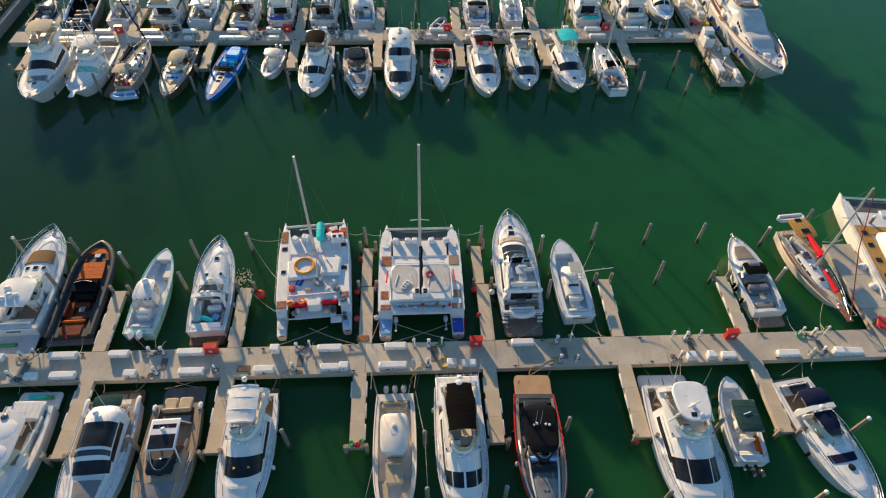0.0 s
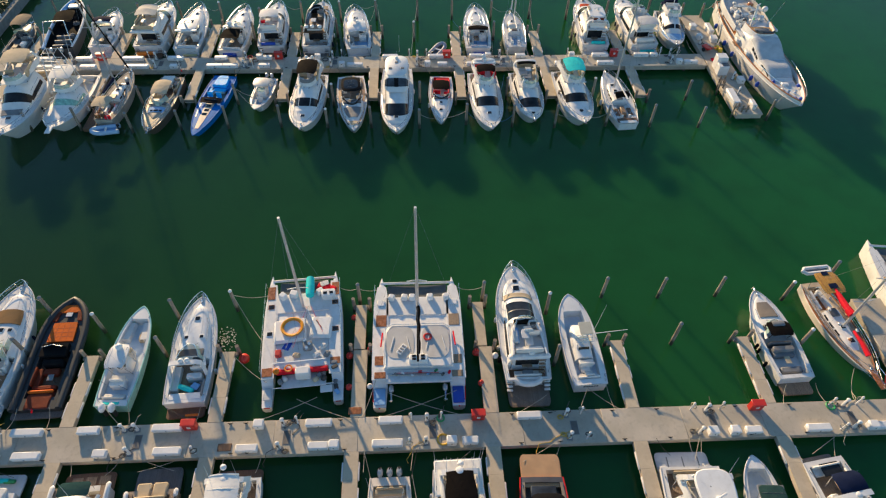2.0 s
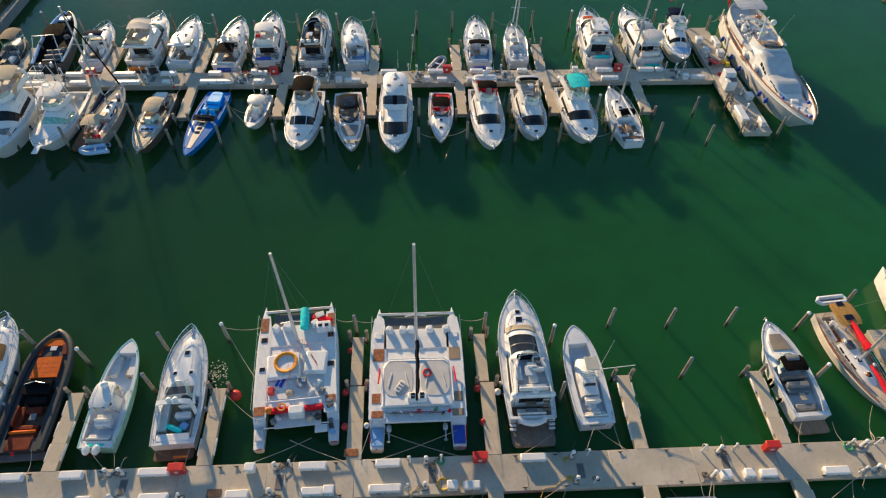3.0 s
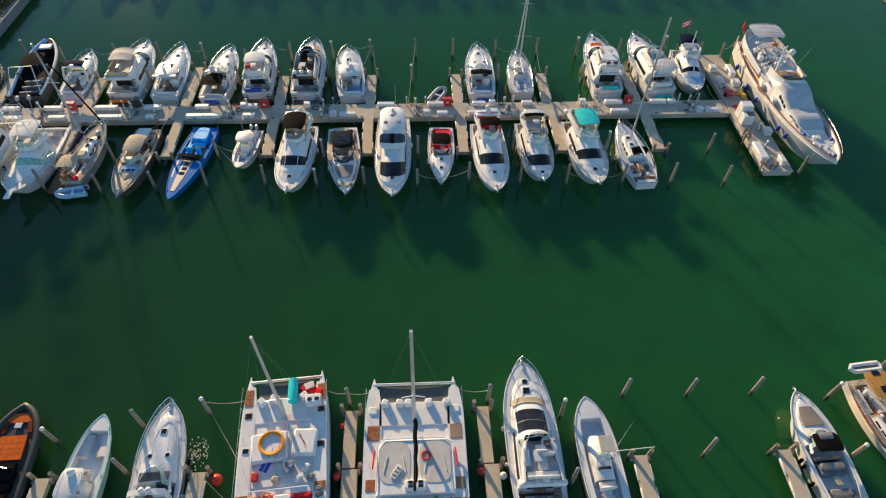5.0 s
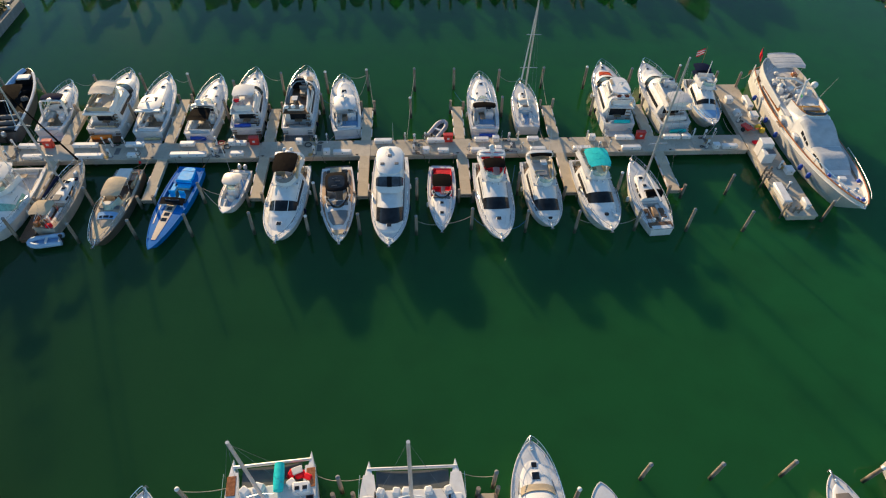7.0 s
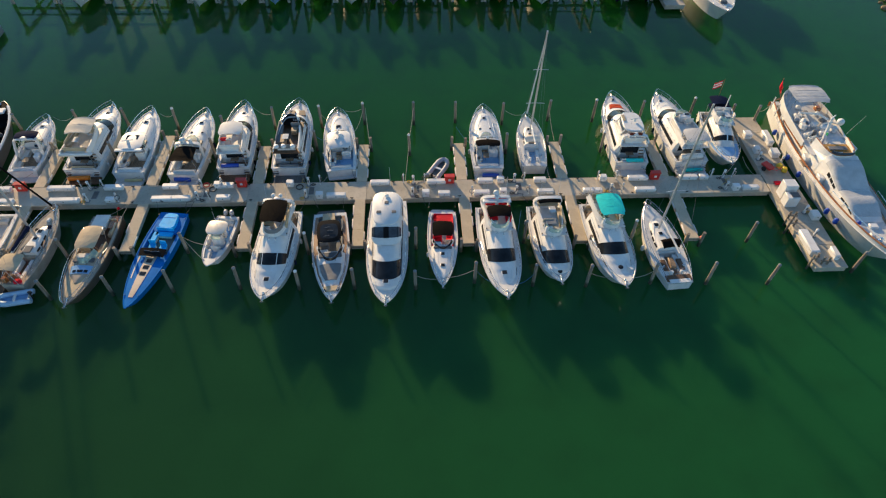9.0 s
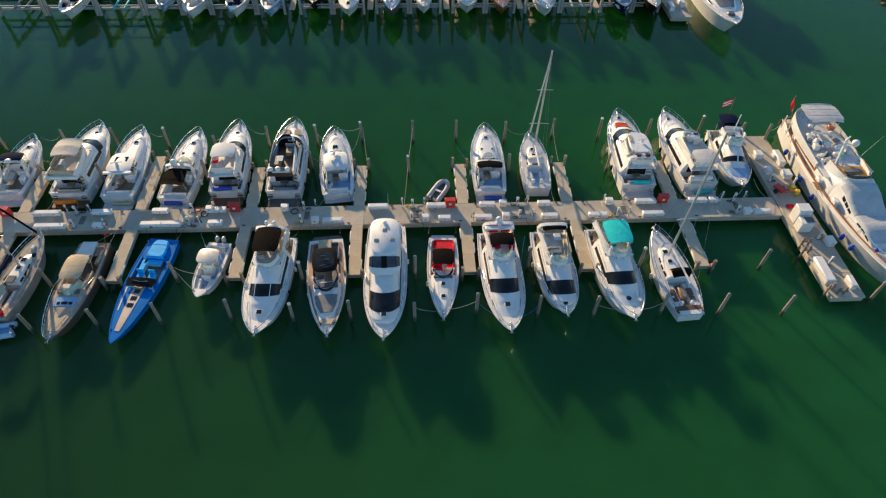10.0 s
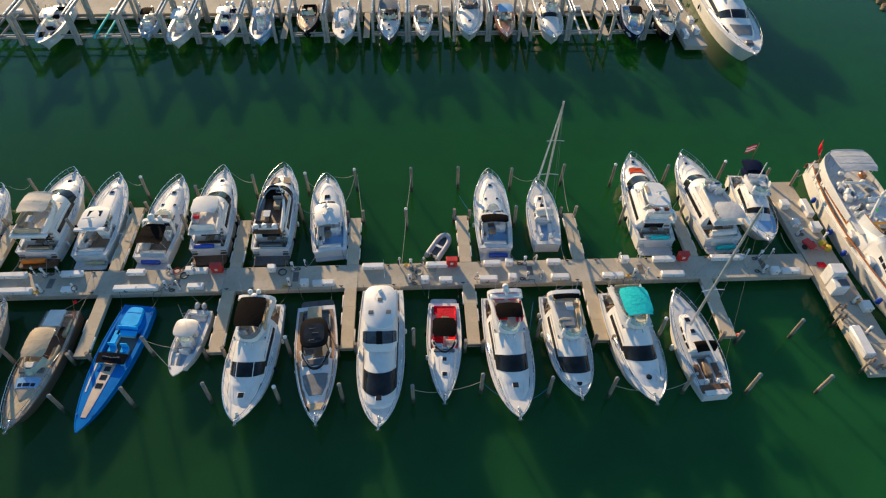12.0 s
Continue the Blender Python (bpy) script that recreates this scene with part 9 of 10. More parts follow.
def boat_lift(x0, x1, bunks=None):
    """A lift between two pairs of piles: cap beams with drive boxes, front cross beam, optional bunks."""
    ob = root("boat_lift", pose((x0 + x1) / 2, 116.3, 0), "galvanised boat lift on concrete piles with raised beams", "boat lift", "boat lifts")
    h = (x1 - x0) / 2
    for sx in (-1, 1):
        for y in (-2.7, 2.7):
            part("concrete_post", MB().rbox((sx * h, y, 1.3), (0.36, 0.36, 5.6), 0.04), CONPILE, ob)
        bm = part("cap_beam", MB().rbox((sx * h, 0.1, 4.25), (0.34, 7.0, 0.3), 0.03), LIFTM, ob)
        part("drive_box", MB().rbox((sx * h, 2.9, 4.55), (0.4, 0.7, 0.35), 0.05), GEL, bm)
        part("winder_pipe", MB().tube([(sx * h + 0.1, -3.3, 4.48), (sx * h + 0.1, 3.3, 4.48)], 0.06, 6), STEEL, bm)
        for y in (-2.4, 2.4):
            part("cable", MB().tube([(sx * (h - 0.25), y, 4.4), (sx * (h - 0.3), y, 0.9)], 0.015, 4), STEEL, ob)
    for y in (-2.4, 2.4):
        part("cradle_beam", MB().rbox((0, y, 0.85), (2 * h - 0.4, 0.22, 0.3), 0.03), LIFTM, ob)
    part("front_rail", MB().tube([(-h, -2.95, 1.5), (h, -2.95, 1.5)], 0.09, 6), LIFTM, ob)
    for k in (-1, 1):
        part("bunk", MB().rbox((k * 0.7, 0, 1.15), (0.22, 6.2, 0.25), 0.04), bunks or GREYC, ob)
    return ob


LIFTS = [(-55.0, -49.2, 0), (-48.6, -42.2, 0), (-41.8, -36.1, 1), (-35.5, -30.9, 0), (-30.5, -27.0, 0), (-26.6, -20.9, 0), (-20.5, -16.9, 0), (-14.7, -10.5, 0), (-10.1, -6.0, 0), (-4.2, 0.1, 0), (0.5, 4.6, 0), (6.4, 10.7, 0), (11.1, 15.0, 0), (16.6, 21.3, 0), (21.7, 25.9, 2), (27.3, 31.6, 0), (32.0, 35.6, 0)]
for x0, x1, k in LIFTS:
    boat_lift(x0, x1, (None, TEALC, GEL)[k])
for x in (-5.1, 5.5, 15.8, 26.6, -15.8):
    tagged(part("catwalk", MB().rbox((x, 116.4, 0.9), (0.8, 6.6, 0.14), 0.03), DECKTAN), "narrow timber catwalk between the boat lifts", "catwalk", "catwalks", "structure")

NB = 119.0
kw = dict(lift=1.1)
b = console_boat("motor_boat", "white centre console boat on a lift with black cushions", (-44.6, 109.6), (-45.3, NB + 1), 3.1, top=("hard", GEL, 0.36, 0.60), engines=3, zb=1.5, p=2.6, vinyl=BLACKP, **kw)
b = console_boat("motor_boat", "small grey tender on a lift under a dark canopy", (-33.0, 112.0), (-33.3, NB - 1), 2.2, BLUEPALE, GELG, GREYC, 1, ENGK, ("soft", BLACKC, 0.2, 0.5), lift=1.0, zs=0.8, zb=1.1)
b = console_boat("motor_boat", "white and blue-striped centre console boat on a lift", (-28.8, 109.6), (-28.6, NB), 2.9, top=("hard", GEL, 0.34, 0.62), engines=3, zb=1.5, p=2.6, vinyl=WHITEV, **kw)
b.add("sheer_stripe", MB().tube([b.side(u, 0.8, 1) for u in [i / 14 for i in range(15)]], 0.06, 5), NAVY)
b = console_boat("motor_boat", "white centre console boat on a lift with navy bow pads", (-23.0, 110.0), (-23.3, NB), 2.9, top=("hard", GEL, 0.30, 0.52), engines=2, zb=1.5, p=2.6, vinyl=NAVY, **kw)
b.pad(0.58, 0.72, -0.3, 0.3, NAVY, 0.2, b.zf + 0.4, "console_lounger")
b = console_boat("motor_boat", "pale blue centre console boat on a lift with white top", (-18.4, 110.0), (-18.8, NB), 2.8, BLUEPALE, GELG, BLUEPALE, 3, ENGW, ("hard", GEL, 0.34, 0.58), zb=1.5, p=2.6, **kw)
b = express("motor_boat", "wooden-decked runabout on a lift with black seats", (-12.7, 112.1), (-12.8, NB + 0.5), 2.7, 0.0, None, BLACKP, uc=0.45, uw=0.5, sole=VARNISH, vinyl=BLACKP, hatches=((0.62, 0, 0.35), (0.7, 0, 0.3)), deck=surface("apricot deck paint", (0.55, 0.30, 0.15), 0.5, var=0.1), p=2.4, trunk=0.2, zb=1.35, un=0.9)
b.root.location.z = 1.0
b = console_boat("motor_boat", "white boat on a lift with rounded cover and dark bow hatch", (-7.9, 110.0), (-8.0, NB), 2.9, top=("hard", GEL, 0.42, 0.74), engines=2, zb=1.5, p=3.0, bowpad=False, cock=(0.06, 0.66, 0.8), **kw)
b.hatch(0.80, 0, 0.42, None, 0.8)
b = express("motor_boat", "grey day boat on a lift with dark canopy frame", (-2.05, 109.6), (-2.15, NB + 1), 3.0, 0.0, None, GREYP, uc=0.5, uw=0.56, deck=GELG, vinyl=BLACKP, hatches=((0.66, 0, 0.34), (0.78, 0, 0.34)), p=2.2, trunk=0.25, zb=1.5)
b.canopy(0.2, 0.46, 1.2, 2.5, GREYC, 0.12, poles=2, zp=1.1)
b.root.location.z = 1.1
b = express("motor_boat", "slim white open boat on a lift with beige seats", (2.25, 110.6), (2.5, NB), 2.5, 0.0, None, GEL, uc=0.62, uw=0.66, vinyl=BEIGEV, hatches=(), p=2.4, trunk=0.2, zb=1.45, sole=GREYC)
b.pad(0.68, 0.84, -0.5, 0.5, GREYV, 0.1, None, "foredeck_sun_pad")
b.root.location.z = 1.1
b = express("motor_boat", "white express cruiser on a lift with blue-grey windshield", (8.15, 110.8), (9.0, NB + 3), 3.6, 0.0, None, uc=0.36, uw=0.46, vinyl=WHITEV, hatches=((0.72, 0.0, 0.4),), zb=1.7, screen=GLASSB, p=2.8)
b.root.location.z = 0.9
b = express("motor_boat", "varnished wooden runabout on a lift with blue canopy", (12.9, 110.3), (13.4, NB), 2.6, 0.0, None, VARNISH, uc=0.5, uw=0.56, deck=VARNISH, vinyl=WHITEV, hatches=(), p=2.4, trunk=0.18, zb=1.4, sole=TEAK)
b.canopy(0.25, 0.5, 1.0, 2.3, BLUEPALE, 0.1, poles=2, zp=1.0)
b.pad(0.56, 0.68, -0.6, 0.6, GEL, 0.05, None, "foredeck_panel")
b.root.location.z = 1.1
b = fly_yacht("sport_fisher", "white sport fishing boat on a lift with dark bow hatch", (18.9, 109.9), (19.6, NB + 1), 3.2, 0.0, None, top="hard", t=(0.2, 0.42), ur=0.42, uw=0.5, h=1.2, hatches=(), zs=1.1, zb=1.7, arch=False)
b.hatch(0.80, 0, 0.3, None, 0.7)
b.root.location.z = 0.9
b = console_boat("motor_boat", "navy-hulled console boat on a lift with blue cushions", (29.6, 110.2), (31.0, NB), 2.9, NAVY, GELG, CREAM, 2, ENGK, ("soft", BLACKC, 0.36, 0.6), zb=1.5, p=2.7, vinyl=BLUEPALE, **kw)
b = express("motor_boat", "dark-hulled open boat on a lift with cream deck", (33.9, 110.2), (35.0, NB), 2.7, 0.0, None, BLACKP, uc=0.6, uw=0.64, deck=CREAM, vinyl=BEIGEV, hatches=(), p=2.8, trunk=0.2, sole=GREYC, zb=1.4)
b.root.location.z = 1.1

b = fly_yacht("motor_yacht", "large white motor yacht at the northern end pier", (43.3, 105.6), (45.0, 128.0), 5.8, 0.0, None, top=None, ua=0.15, ur=0.56, uw=0.64, h=2.1, th=0.8, f=(0.1, 0.5), zs=1.9, zb=2.6, mullions=2, hatches=(), p=3.0, glass=GLASS, arch=False, un=0.88)
b.glaze(b.hs, 0.665, 0.80, 0.26, 0.74, GREYC, 0, "foredeck_cover", 0.05)
b.box("windlass_gear", GREYP, 0, 0.89, b.sheer(0.89), (1.0, 1.0, 0.4), 0.15)
for a0, a1 in ((0.02, 0.07), (0.93, 0.98)):
    b.glaze(b.hs, 0.66, 0.76, a0, a1, GLASS, 0, "long_side_window", nu=6, nv=3)

# ---- things on the docks ----


def dock_box(x, y, length=2.0, depth=0.5, h=0.43, label="white fibreglass dock box on the pier"):
    length *= 0.92
    ob = root("dock_box", pose(x, y, ZD), label, "dock box", "dock boxes")
    part("body", MB().rbox((0, 0, (h - 0.14) / 2), (length, depth, h - 0.14), 0.05, None, 1.0), BOXW, ob)
    lid = part("lid", MB().rbox((0, 0, h - 0.08), (length + 0.07, depth + 0.07, 0.16), 0.06, None, 0.95), BOXW, ob)
    part("latch", MB().rbox((0, -depth / 2 - 0.045, h - 0.16), (0.1, 0.02, 0.12), 0.008), STEEL, lid)


def pedestal(x, y, h=1.0, cable=True):
    """A slim white power pedestal with a hooded lamp, sockets and a coiled cord."""
    ob = root("power_pedestal", pose(x, y, ZD, 0, 0, rng.uniform(-8, 8)), "white dockside power pedestal with coiled shore cable", "power pedestal", "power pedestals")
    part("base_plate", MB().rbox((0, 0, 0.03), (0.42, 0.36, 0.06), 0.02), GREYC, ob)
    part("post", MB().rbox((0, 0, h * 0.5), (0.24, 0.19, h - 0.08), 0.04, None, 0.85), BOXW, ob)
    part("hood", MB().rbox((0, 0, h + 0.02), (0.28, 0.25, 0.16), 0.06, None, 0.75), BOXW, ob)
    part("socket_panel", MB().rbox((0, -0.1, h * 0.66), (0.15, 0.02, 0.26), 0.008), GREYP, ob)
    if cable:
        sd = rng.choice((-1, 1))
        cx, cy = sd * 0.42, rng.uniform(-0.25, 0.25)
        pts = [(0, -0.13, h * 0.6), (sd * 0.2, -0.22, 0.35)] + [(cx + (0.11 + 0.006 * k) * math.cos(k * 0.7) * 1.15, cy + (0.11 + 0.006 * k) * math.sin(k * 0.7), 0.03 + 0.008 * (k % 9)) for k in range(20)]
        part("shore_cable", MB().tube(pts, 0.022, 5), rng.choice((HOSED, HOSED, ROPE, HOSEY)), ob)


def short_locker(x, y):
    dock_box(x, y, 0.72, 0.55, 0.62, "short white locker on the pier")


def hydrant(x, y, h=1.1):
    """A leaning white water post with a tap and a hose."""
    ob = root("water_post", pose(x, y, ZD, rng.uniform(-3, 3), rng.uniform(-3, 3), rng.uniform(0, 360)), "white dock water post with hose hung on its hook", "water post", "water posts")
    part("pipe", MB().tube([(0, 0, 0), (0, 0, h)], 0.055, 8), BOXW, ob)
    part("cap", MB().lathe([(0.085, h - 0.1), (0.1, h), (0.075, h + 0.08), (0.02, h + 0.1)], 10), BOXW, ob)
    part("hose", MB().tube([(0.1 + 0.03 * math.sin(k), 0.24 * math.cos(k * 0.7), h * 0.55 + 0.28 * math.sin(k * 0.7)) for k in range(22)], 0.025, 5), rng.choice((ROPE, HOSED, GREYC)), ob)


def fire_cabinet(x, y):
    ob = root("fire_cabinet", pose(x, y, ZD), "red enamelled fire hose cabinet on the pier", "fire cabinet", "fire cabinets")
    part("body", MB().rbox((0, 0, 0.44), (0.94, 0.45, 0.88), 0.04), REDP, ob)
    part("roof", MB().rbox((0, -0.02, 0.91), (1.02, 0.54, 0.08), 0.03), REDP, ob)
    d = part("door", MB().rbox((0, -0.235, 0.46), (0.82, 0.04, 0.72), 0.015), REDP, ob)
    part("glass_panel", MB().rbox((0, -0.262, 0.5), (0.26, 0.015, 0.26), 0.005), WHITEBAR, d, "white notice square")
    part("handle", MB().tube([(0.33, -0.27, 0.4), (0.33, -0.27, 0.58)], 0.015, 5), STEEL, d)


def dock_cleat(x, y):
    ob = root("dock_cleat", pose(x, y, ZD), "dark iron mooring cleat bolted to the pier", "cleat", "dock cleats")
    part("horn", MB().tube([(-0.17, 0, 0.11), (-0.07, 0, 0.09), (0.07, 0, 0.09), (0.17, 0, 0.11)], 0.03, 6), RUBBER, ob)
    part("foot", MB().rbox((0, 0, 0.04), (0.17, 0.08, 0.08), 0.02), RUBBER, ob)


def coil(x, y, z, r, mat, name, label, turns=5):
    pts = [((r + 0.02 * (k / 12)) * math.cos(k * math.pi / 6), (r + 0.02 * (k / 12)) * math.sin(k * math.pi / 6), 0.03 + 0.025 * ((k // 12) % 3)) for k in range(12 * turns)]
    ob = part(name, MB().tube(pts, 0.03, 5), mat)
    ob.location = (x, y, z)
    tagged(ob, label, "hose")


for y, xs in ((26.1, (-30.4, -20.2, -9.9, 0.4, 10.6, 20.8, 31.2)), (73.4, (-40.6, -30.5, -19.9, -9.8, 0.5, 10.7, 20.6, 31.8))):
    for k, x in enumerate(xs):
        ob = root("service_hatch", pose(x, y + 0.12 * math.sin(3 * k), ZD), "dark steel service hatch let into the walkway", "hatch", "service hatches")
        part("frame", MB().rbox((0, 0, 0.006), (0.52, 1.06, 0.024), 0.006), GREYC, ob)
        part("cover", MB().rbox((0, 0, 0.016), (0.44, 0.98, 0.024), 0.006), surface("rusty steel plate", (0.13, 0.12, 0.11), 0.75, var=0.25) if k == 0 and y < 30 else MATS["rusty steel plate"], ob)

YN, YS = DOCK_A[1] - 0.42, DOCK_A[0] + 0.42
for x, l in ((-27.9, 2.3), (-23.7, 1.6), (-18.3, 2.2), (-7.7, 2.0), (-2.6, 1.8), (7.4, 1.9), (-33.2, 2.2)):
    dock_box(x, YN, l)
for x, l in ((-27.3, 2.0), (-29.6, 1.0), (-17.9, 2.0), (-12.5, 1.6), (-7.6, 1.5), (-2.8, 2.3), (3.0, 1.2), (23.4, 1.25), (28.2, 1.9), (33.3, 2.0), (-22.4, 1.0), (-33.0, 2.2)):
    dock_box(x, YS, l)
for x in (-11.9, -6.6 + 0.1, 22.0, 20.4, 1.7, 32.2):
    short_locker(x, YS if x != -11.9 else YN)
for x in (-21.3, -20.4, -10.2, 20.5, -0.0, 30.9, 10.1, -30.8):
    pedestal(x, YN)
for x in (-20.5, -10.3, -0.1, 10.1, 19.5, 30.9, -31.0):
    pedestal(x, YS)
for x in (-9.2, -1.1, 1.0, 11.2, 19.4, 21.6, 29.9, 32.0, -29.8):
    hydrant(x, YN + 0.1)
for x in (-16.0, -1.3, 11.3, 29.9):
    hydrant(x, YS - 0.1, 1.1)
for x in (-16.7, 3.7, 24.2):
    fire_cabinet(x, DOCK_A[1] - 0.35)
for x in (-26.6, -21.9, -14.0, -12.9, -6.2, -3.6, 6.2, 9.0, 13.6, 16.9, 22.8, 26.9):
    dock_cleat(x, DOCK_A[1] - 0.18)
    dock_cleat(x + 0.4, DOCK_A[0] + 0.18)
coil(1.1, 25.5, ZD, 0.34, HOSEY, "yellow_hose_coil", "loosely coiled yellow hose on the pier")
coil(1.0, 27.1, ZD, 0.2, GREENB, "green_hose_coil", "green garden hose hung on a water post")
coil(30.0, 27.0, ZD, 0.25, GREENB, "green_hose_coil", "green garden hose coiled at a water post")
for x, m in ((-14.1, TEAKD), (-5.2, VARNISH)):
    tagged(part("door_mat", MB().rbox((x, 25.5 if x < -10 else 27.9, ZD + 0.03), (0.95, 0.55, 0.05), 0.02), m), "brown boarding mat beside the berth", "mat")

YN, YS = DOCK_B[1] - 0.42, DOCK_B[0] + 0.42
for x, l in ((-34.4, 1.7), (-33.2, 1.2), (-28.9, 2.0), (-23.5, 1.6), (-18.0, 1.3), (-3.1, 2.0), (2.5, 2.0), (7.4, 1.6), (22.9, 2.2), (28.1, 2.0), (29.7, 1.0), (12.9, 1.3), (-39.6, 2.2), (-44.2, 2.2)):
    dock_box(x, YN, l)
for x, l in ((-33.0, 3.0), (-23.9, 2.1), (-22.1, 1.9), (-18.1, 1.4), (-7.3, 2.0), (3.2, 1.2), (6.9, 1.7), (13.2, 1.7), (17.9, 2.0), (23.2, 2.2), (33.9, 1.8), (-28.7, 1.0), (-38.6, 2.0), (-43.4, 2.4)):
    dock_box(x, YS, l)
for x in (-18.9, -11.9, 8.9, 19.3):
    short_locker(x, YN)
for x in (-8.9, 1.4, 9.0, 32.4):
    short_locker(x, YS)
for x in (-31.2, -20.5, -10.1, 0.2, 10.3, 31.7, -41.0):
    pedestal(x, YN)
for x in (-30.9, -20.5, -10.2, 0.1, 10.3, 19.7, 31.4, -41.0):
    pedestal(x, YS)
for x in (-32.0, -29.9, -19.0 + 0.5, -9.0, 1.3, 11.3, 18.8, 20.7, 30.5, 32.7, -0.8):
    hydrant(x, YN + 0.1)
for x in (-19.4, 11.5, 20.8, -28.0, 5.9):
    hydrant(x, YS - 0.1, 1.1)
# the one at -37.6 stands in for a slender red object leaning there
for x in (-16.6, 3.8, 24.6, -37.6):
    fire_cabinet(x, DOCK_B[1] - 0.35)
for x in (-34.9, -27.2, -24.4, -16.0, -13.9, -6.3, -1.8, 4.2, 6.3, 14.2, 16.8, 21.4, 26.9):
    dock_cleat(x, DOCK_B[1] - 0.18)
    dock_cleat(x + 0.5, DOCK_B[0] + 0.18)
for x, y in ((-11.0, 74.0), (-19.4, 73.9), (0.8, 73.6), (2.1, 73.8)):
    coil(x, y, ZD, 0.3, HOSED if x < 0 else ROPE, "cable_coil", "loosely coiled shore cable on the pier", 4)
coil(-20.0, 74.2, ZD + 0.3, 0.24, REDP, "red_hose_coil", "red hose coiled on a water post")

# the end piers' gear
tower = root("chiller_stack", pose(37.0, 71.2, ZD), "tall white machine cabinet with open louvred front", "machine cabinet")
part("body", MB().rbox((0, 0.3, 0.85), (1.25, 1.1, 1.7), 0.05), BOXW, tower)
part("lower_body", MB().rbox((-0.1, -0.9, 0.6), (1.2, 1.0, 1.2), 0.05), BOXW, tower)
part("louvre", MB().rbox((0.1, -0.9, 1.23), (0.8, 0.7, 0.06), 0.02), GREYP, tower)
for x, y, l, d in ((36.4, 65.0, 0.85, 2.8), (38.6, 68.4, 0.8, 0.9), (38.45, 77.6, 0.85, 1.0), (38.7, 80.1, 0.65, 2.1), (36.75, 78.2, 0.6, 0.7), (36.7, 80.7, 0.85, 0.9), (38.2, 63.6, 0.5, 1.2)):
    dock_box(x, y, l, d, 0.65)
for x, y in ((36.5, 76.9), (38.6, 76.2), (37.9, 69.0), (37.4, 65.9)):
    pedestal(x, y)


def handcart(x, y, rz):
    ob = root("dock_cart", pose(x, y, ZD, 0, 0, rz), "red two-wheeled dock cart parked on the pier", "dock cart")
    part("tray", MB().rbox((0, 0, 0.45), (0.75, 1.1, 0.28), 0.06, None, 1.1), REDP, ob)
    part("handle", MB().tube([(-0.35, -0.6, 0.6), (-0.35, -1.2, 0.95), (0.35, -1.2, 0.95), (0.35, -0.6, 0.6)], 0.03, 6), REDP, ob)
    for sd in (-1, 1):
        part("wheel", MB().lathe([(0.05, -0.04), (0.25, -0.05), (0.27, 0), (0.25, 0.05), (0.05, 0.04)], 12, pose(sd * 0.5, 0, 0.27, 0, 90)), RUBBER, ob)


handcart(36.8, 75.4, 25)
handcart(37.0, 27.7, -30)
tagged(part("red_tarp_bundle", MB().rbox((37.1, 73.2, ZD + 0.12), (0.8, 0.6, 0.24), 0.1, None, 0.8), REDC), "folded red tarpaulin bundle on the end pier", "bundle")
for x, y, rz in ((38.2, 75.6, 20), (38.45, 75.0, -15)):
    tagged(part("yellow_crate", MB().rbox((0, 0, 0.28), (0.5, 0.55, 0.5), 0.08, pose(x, y, ZD, 0, 0, rz), 0.9), YELLOWP), "yellow plastic crate of diving gear", "crate")
for x, y in ((36.3, 68.3), (35.9, 67.3), (36.1, 63.0), (36.9, 62.6)):
    f = root("timber_fender_frame", pose(x, y, 0, 0, 0, rng.uniform(-20, 20)), "weathered timber fender frame against the pier", "fender frame")
    for k in (-0.25, 0.25):
        part("post", MB().tube([(k, 0, -0.6), (k, 0.05, 1.9)], 0.1, 8), PILEW, f)
    part("cross_piece", MB().rbox((0, 0, 1.45), (0.9, 0.18, 0.18), 0.03), PILEW, f)

# nets and bait buckets heaped at a finger's tip
for x, y, m, r in ((-5.65, 19.25, GREENB, 0.34), (-5.2, 19.15, REDC, 0.28), (-4.95, 19.4, GREENB, 0.25)):
    g = random.Random(int(x * 100))
    pts = [(x + r * 0.7 * math.cos(k * 1.9) * g.uniform(0.4, 1.1), y + r * 0.7 * math.sin(k * 1.9) * g.uniform(0.4, 1.1), ZD + 0.06 + 0.3 * r * (k / 22) + 0.06 * g.random()) for k in range(22)]
    tagged(part("fishing_net", MB().tube(pts, 0.06, 5), m), ("green" if m is GREENB else "red") + " fishing net heaped at the tip of a finger pier", "net", "fishing nets")

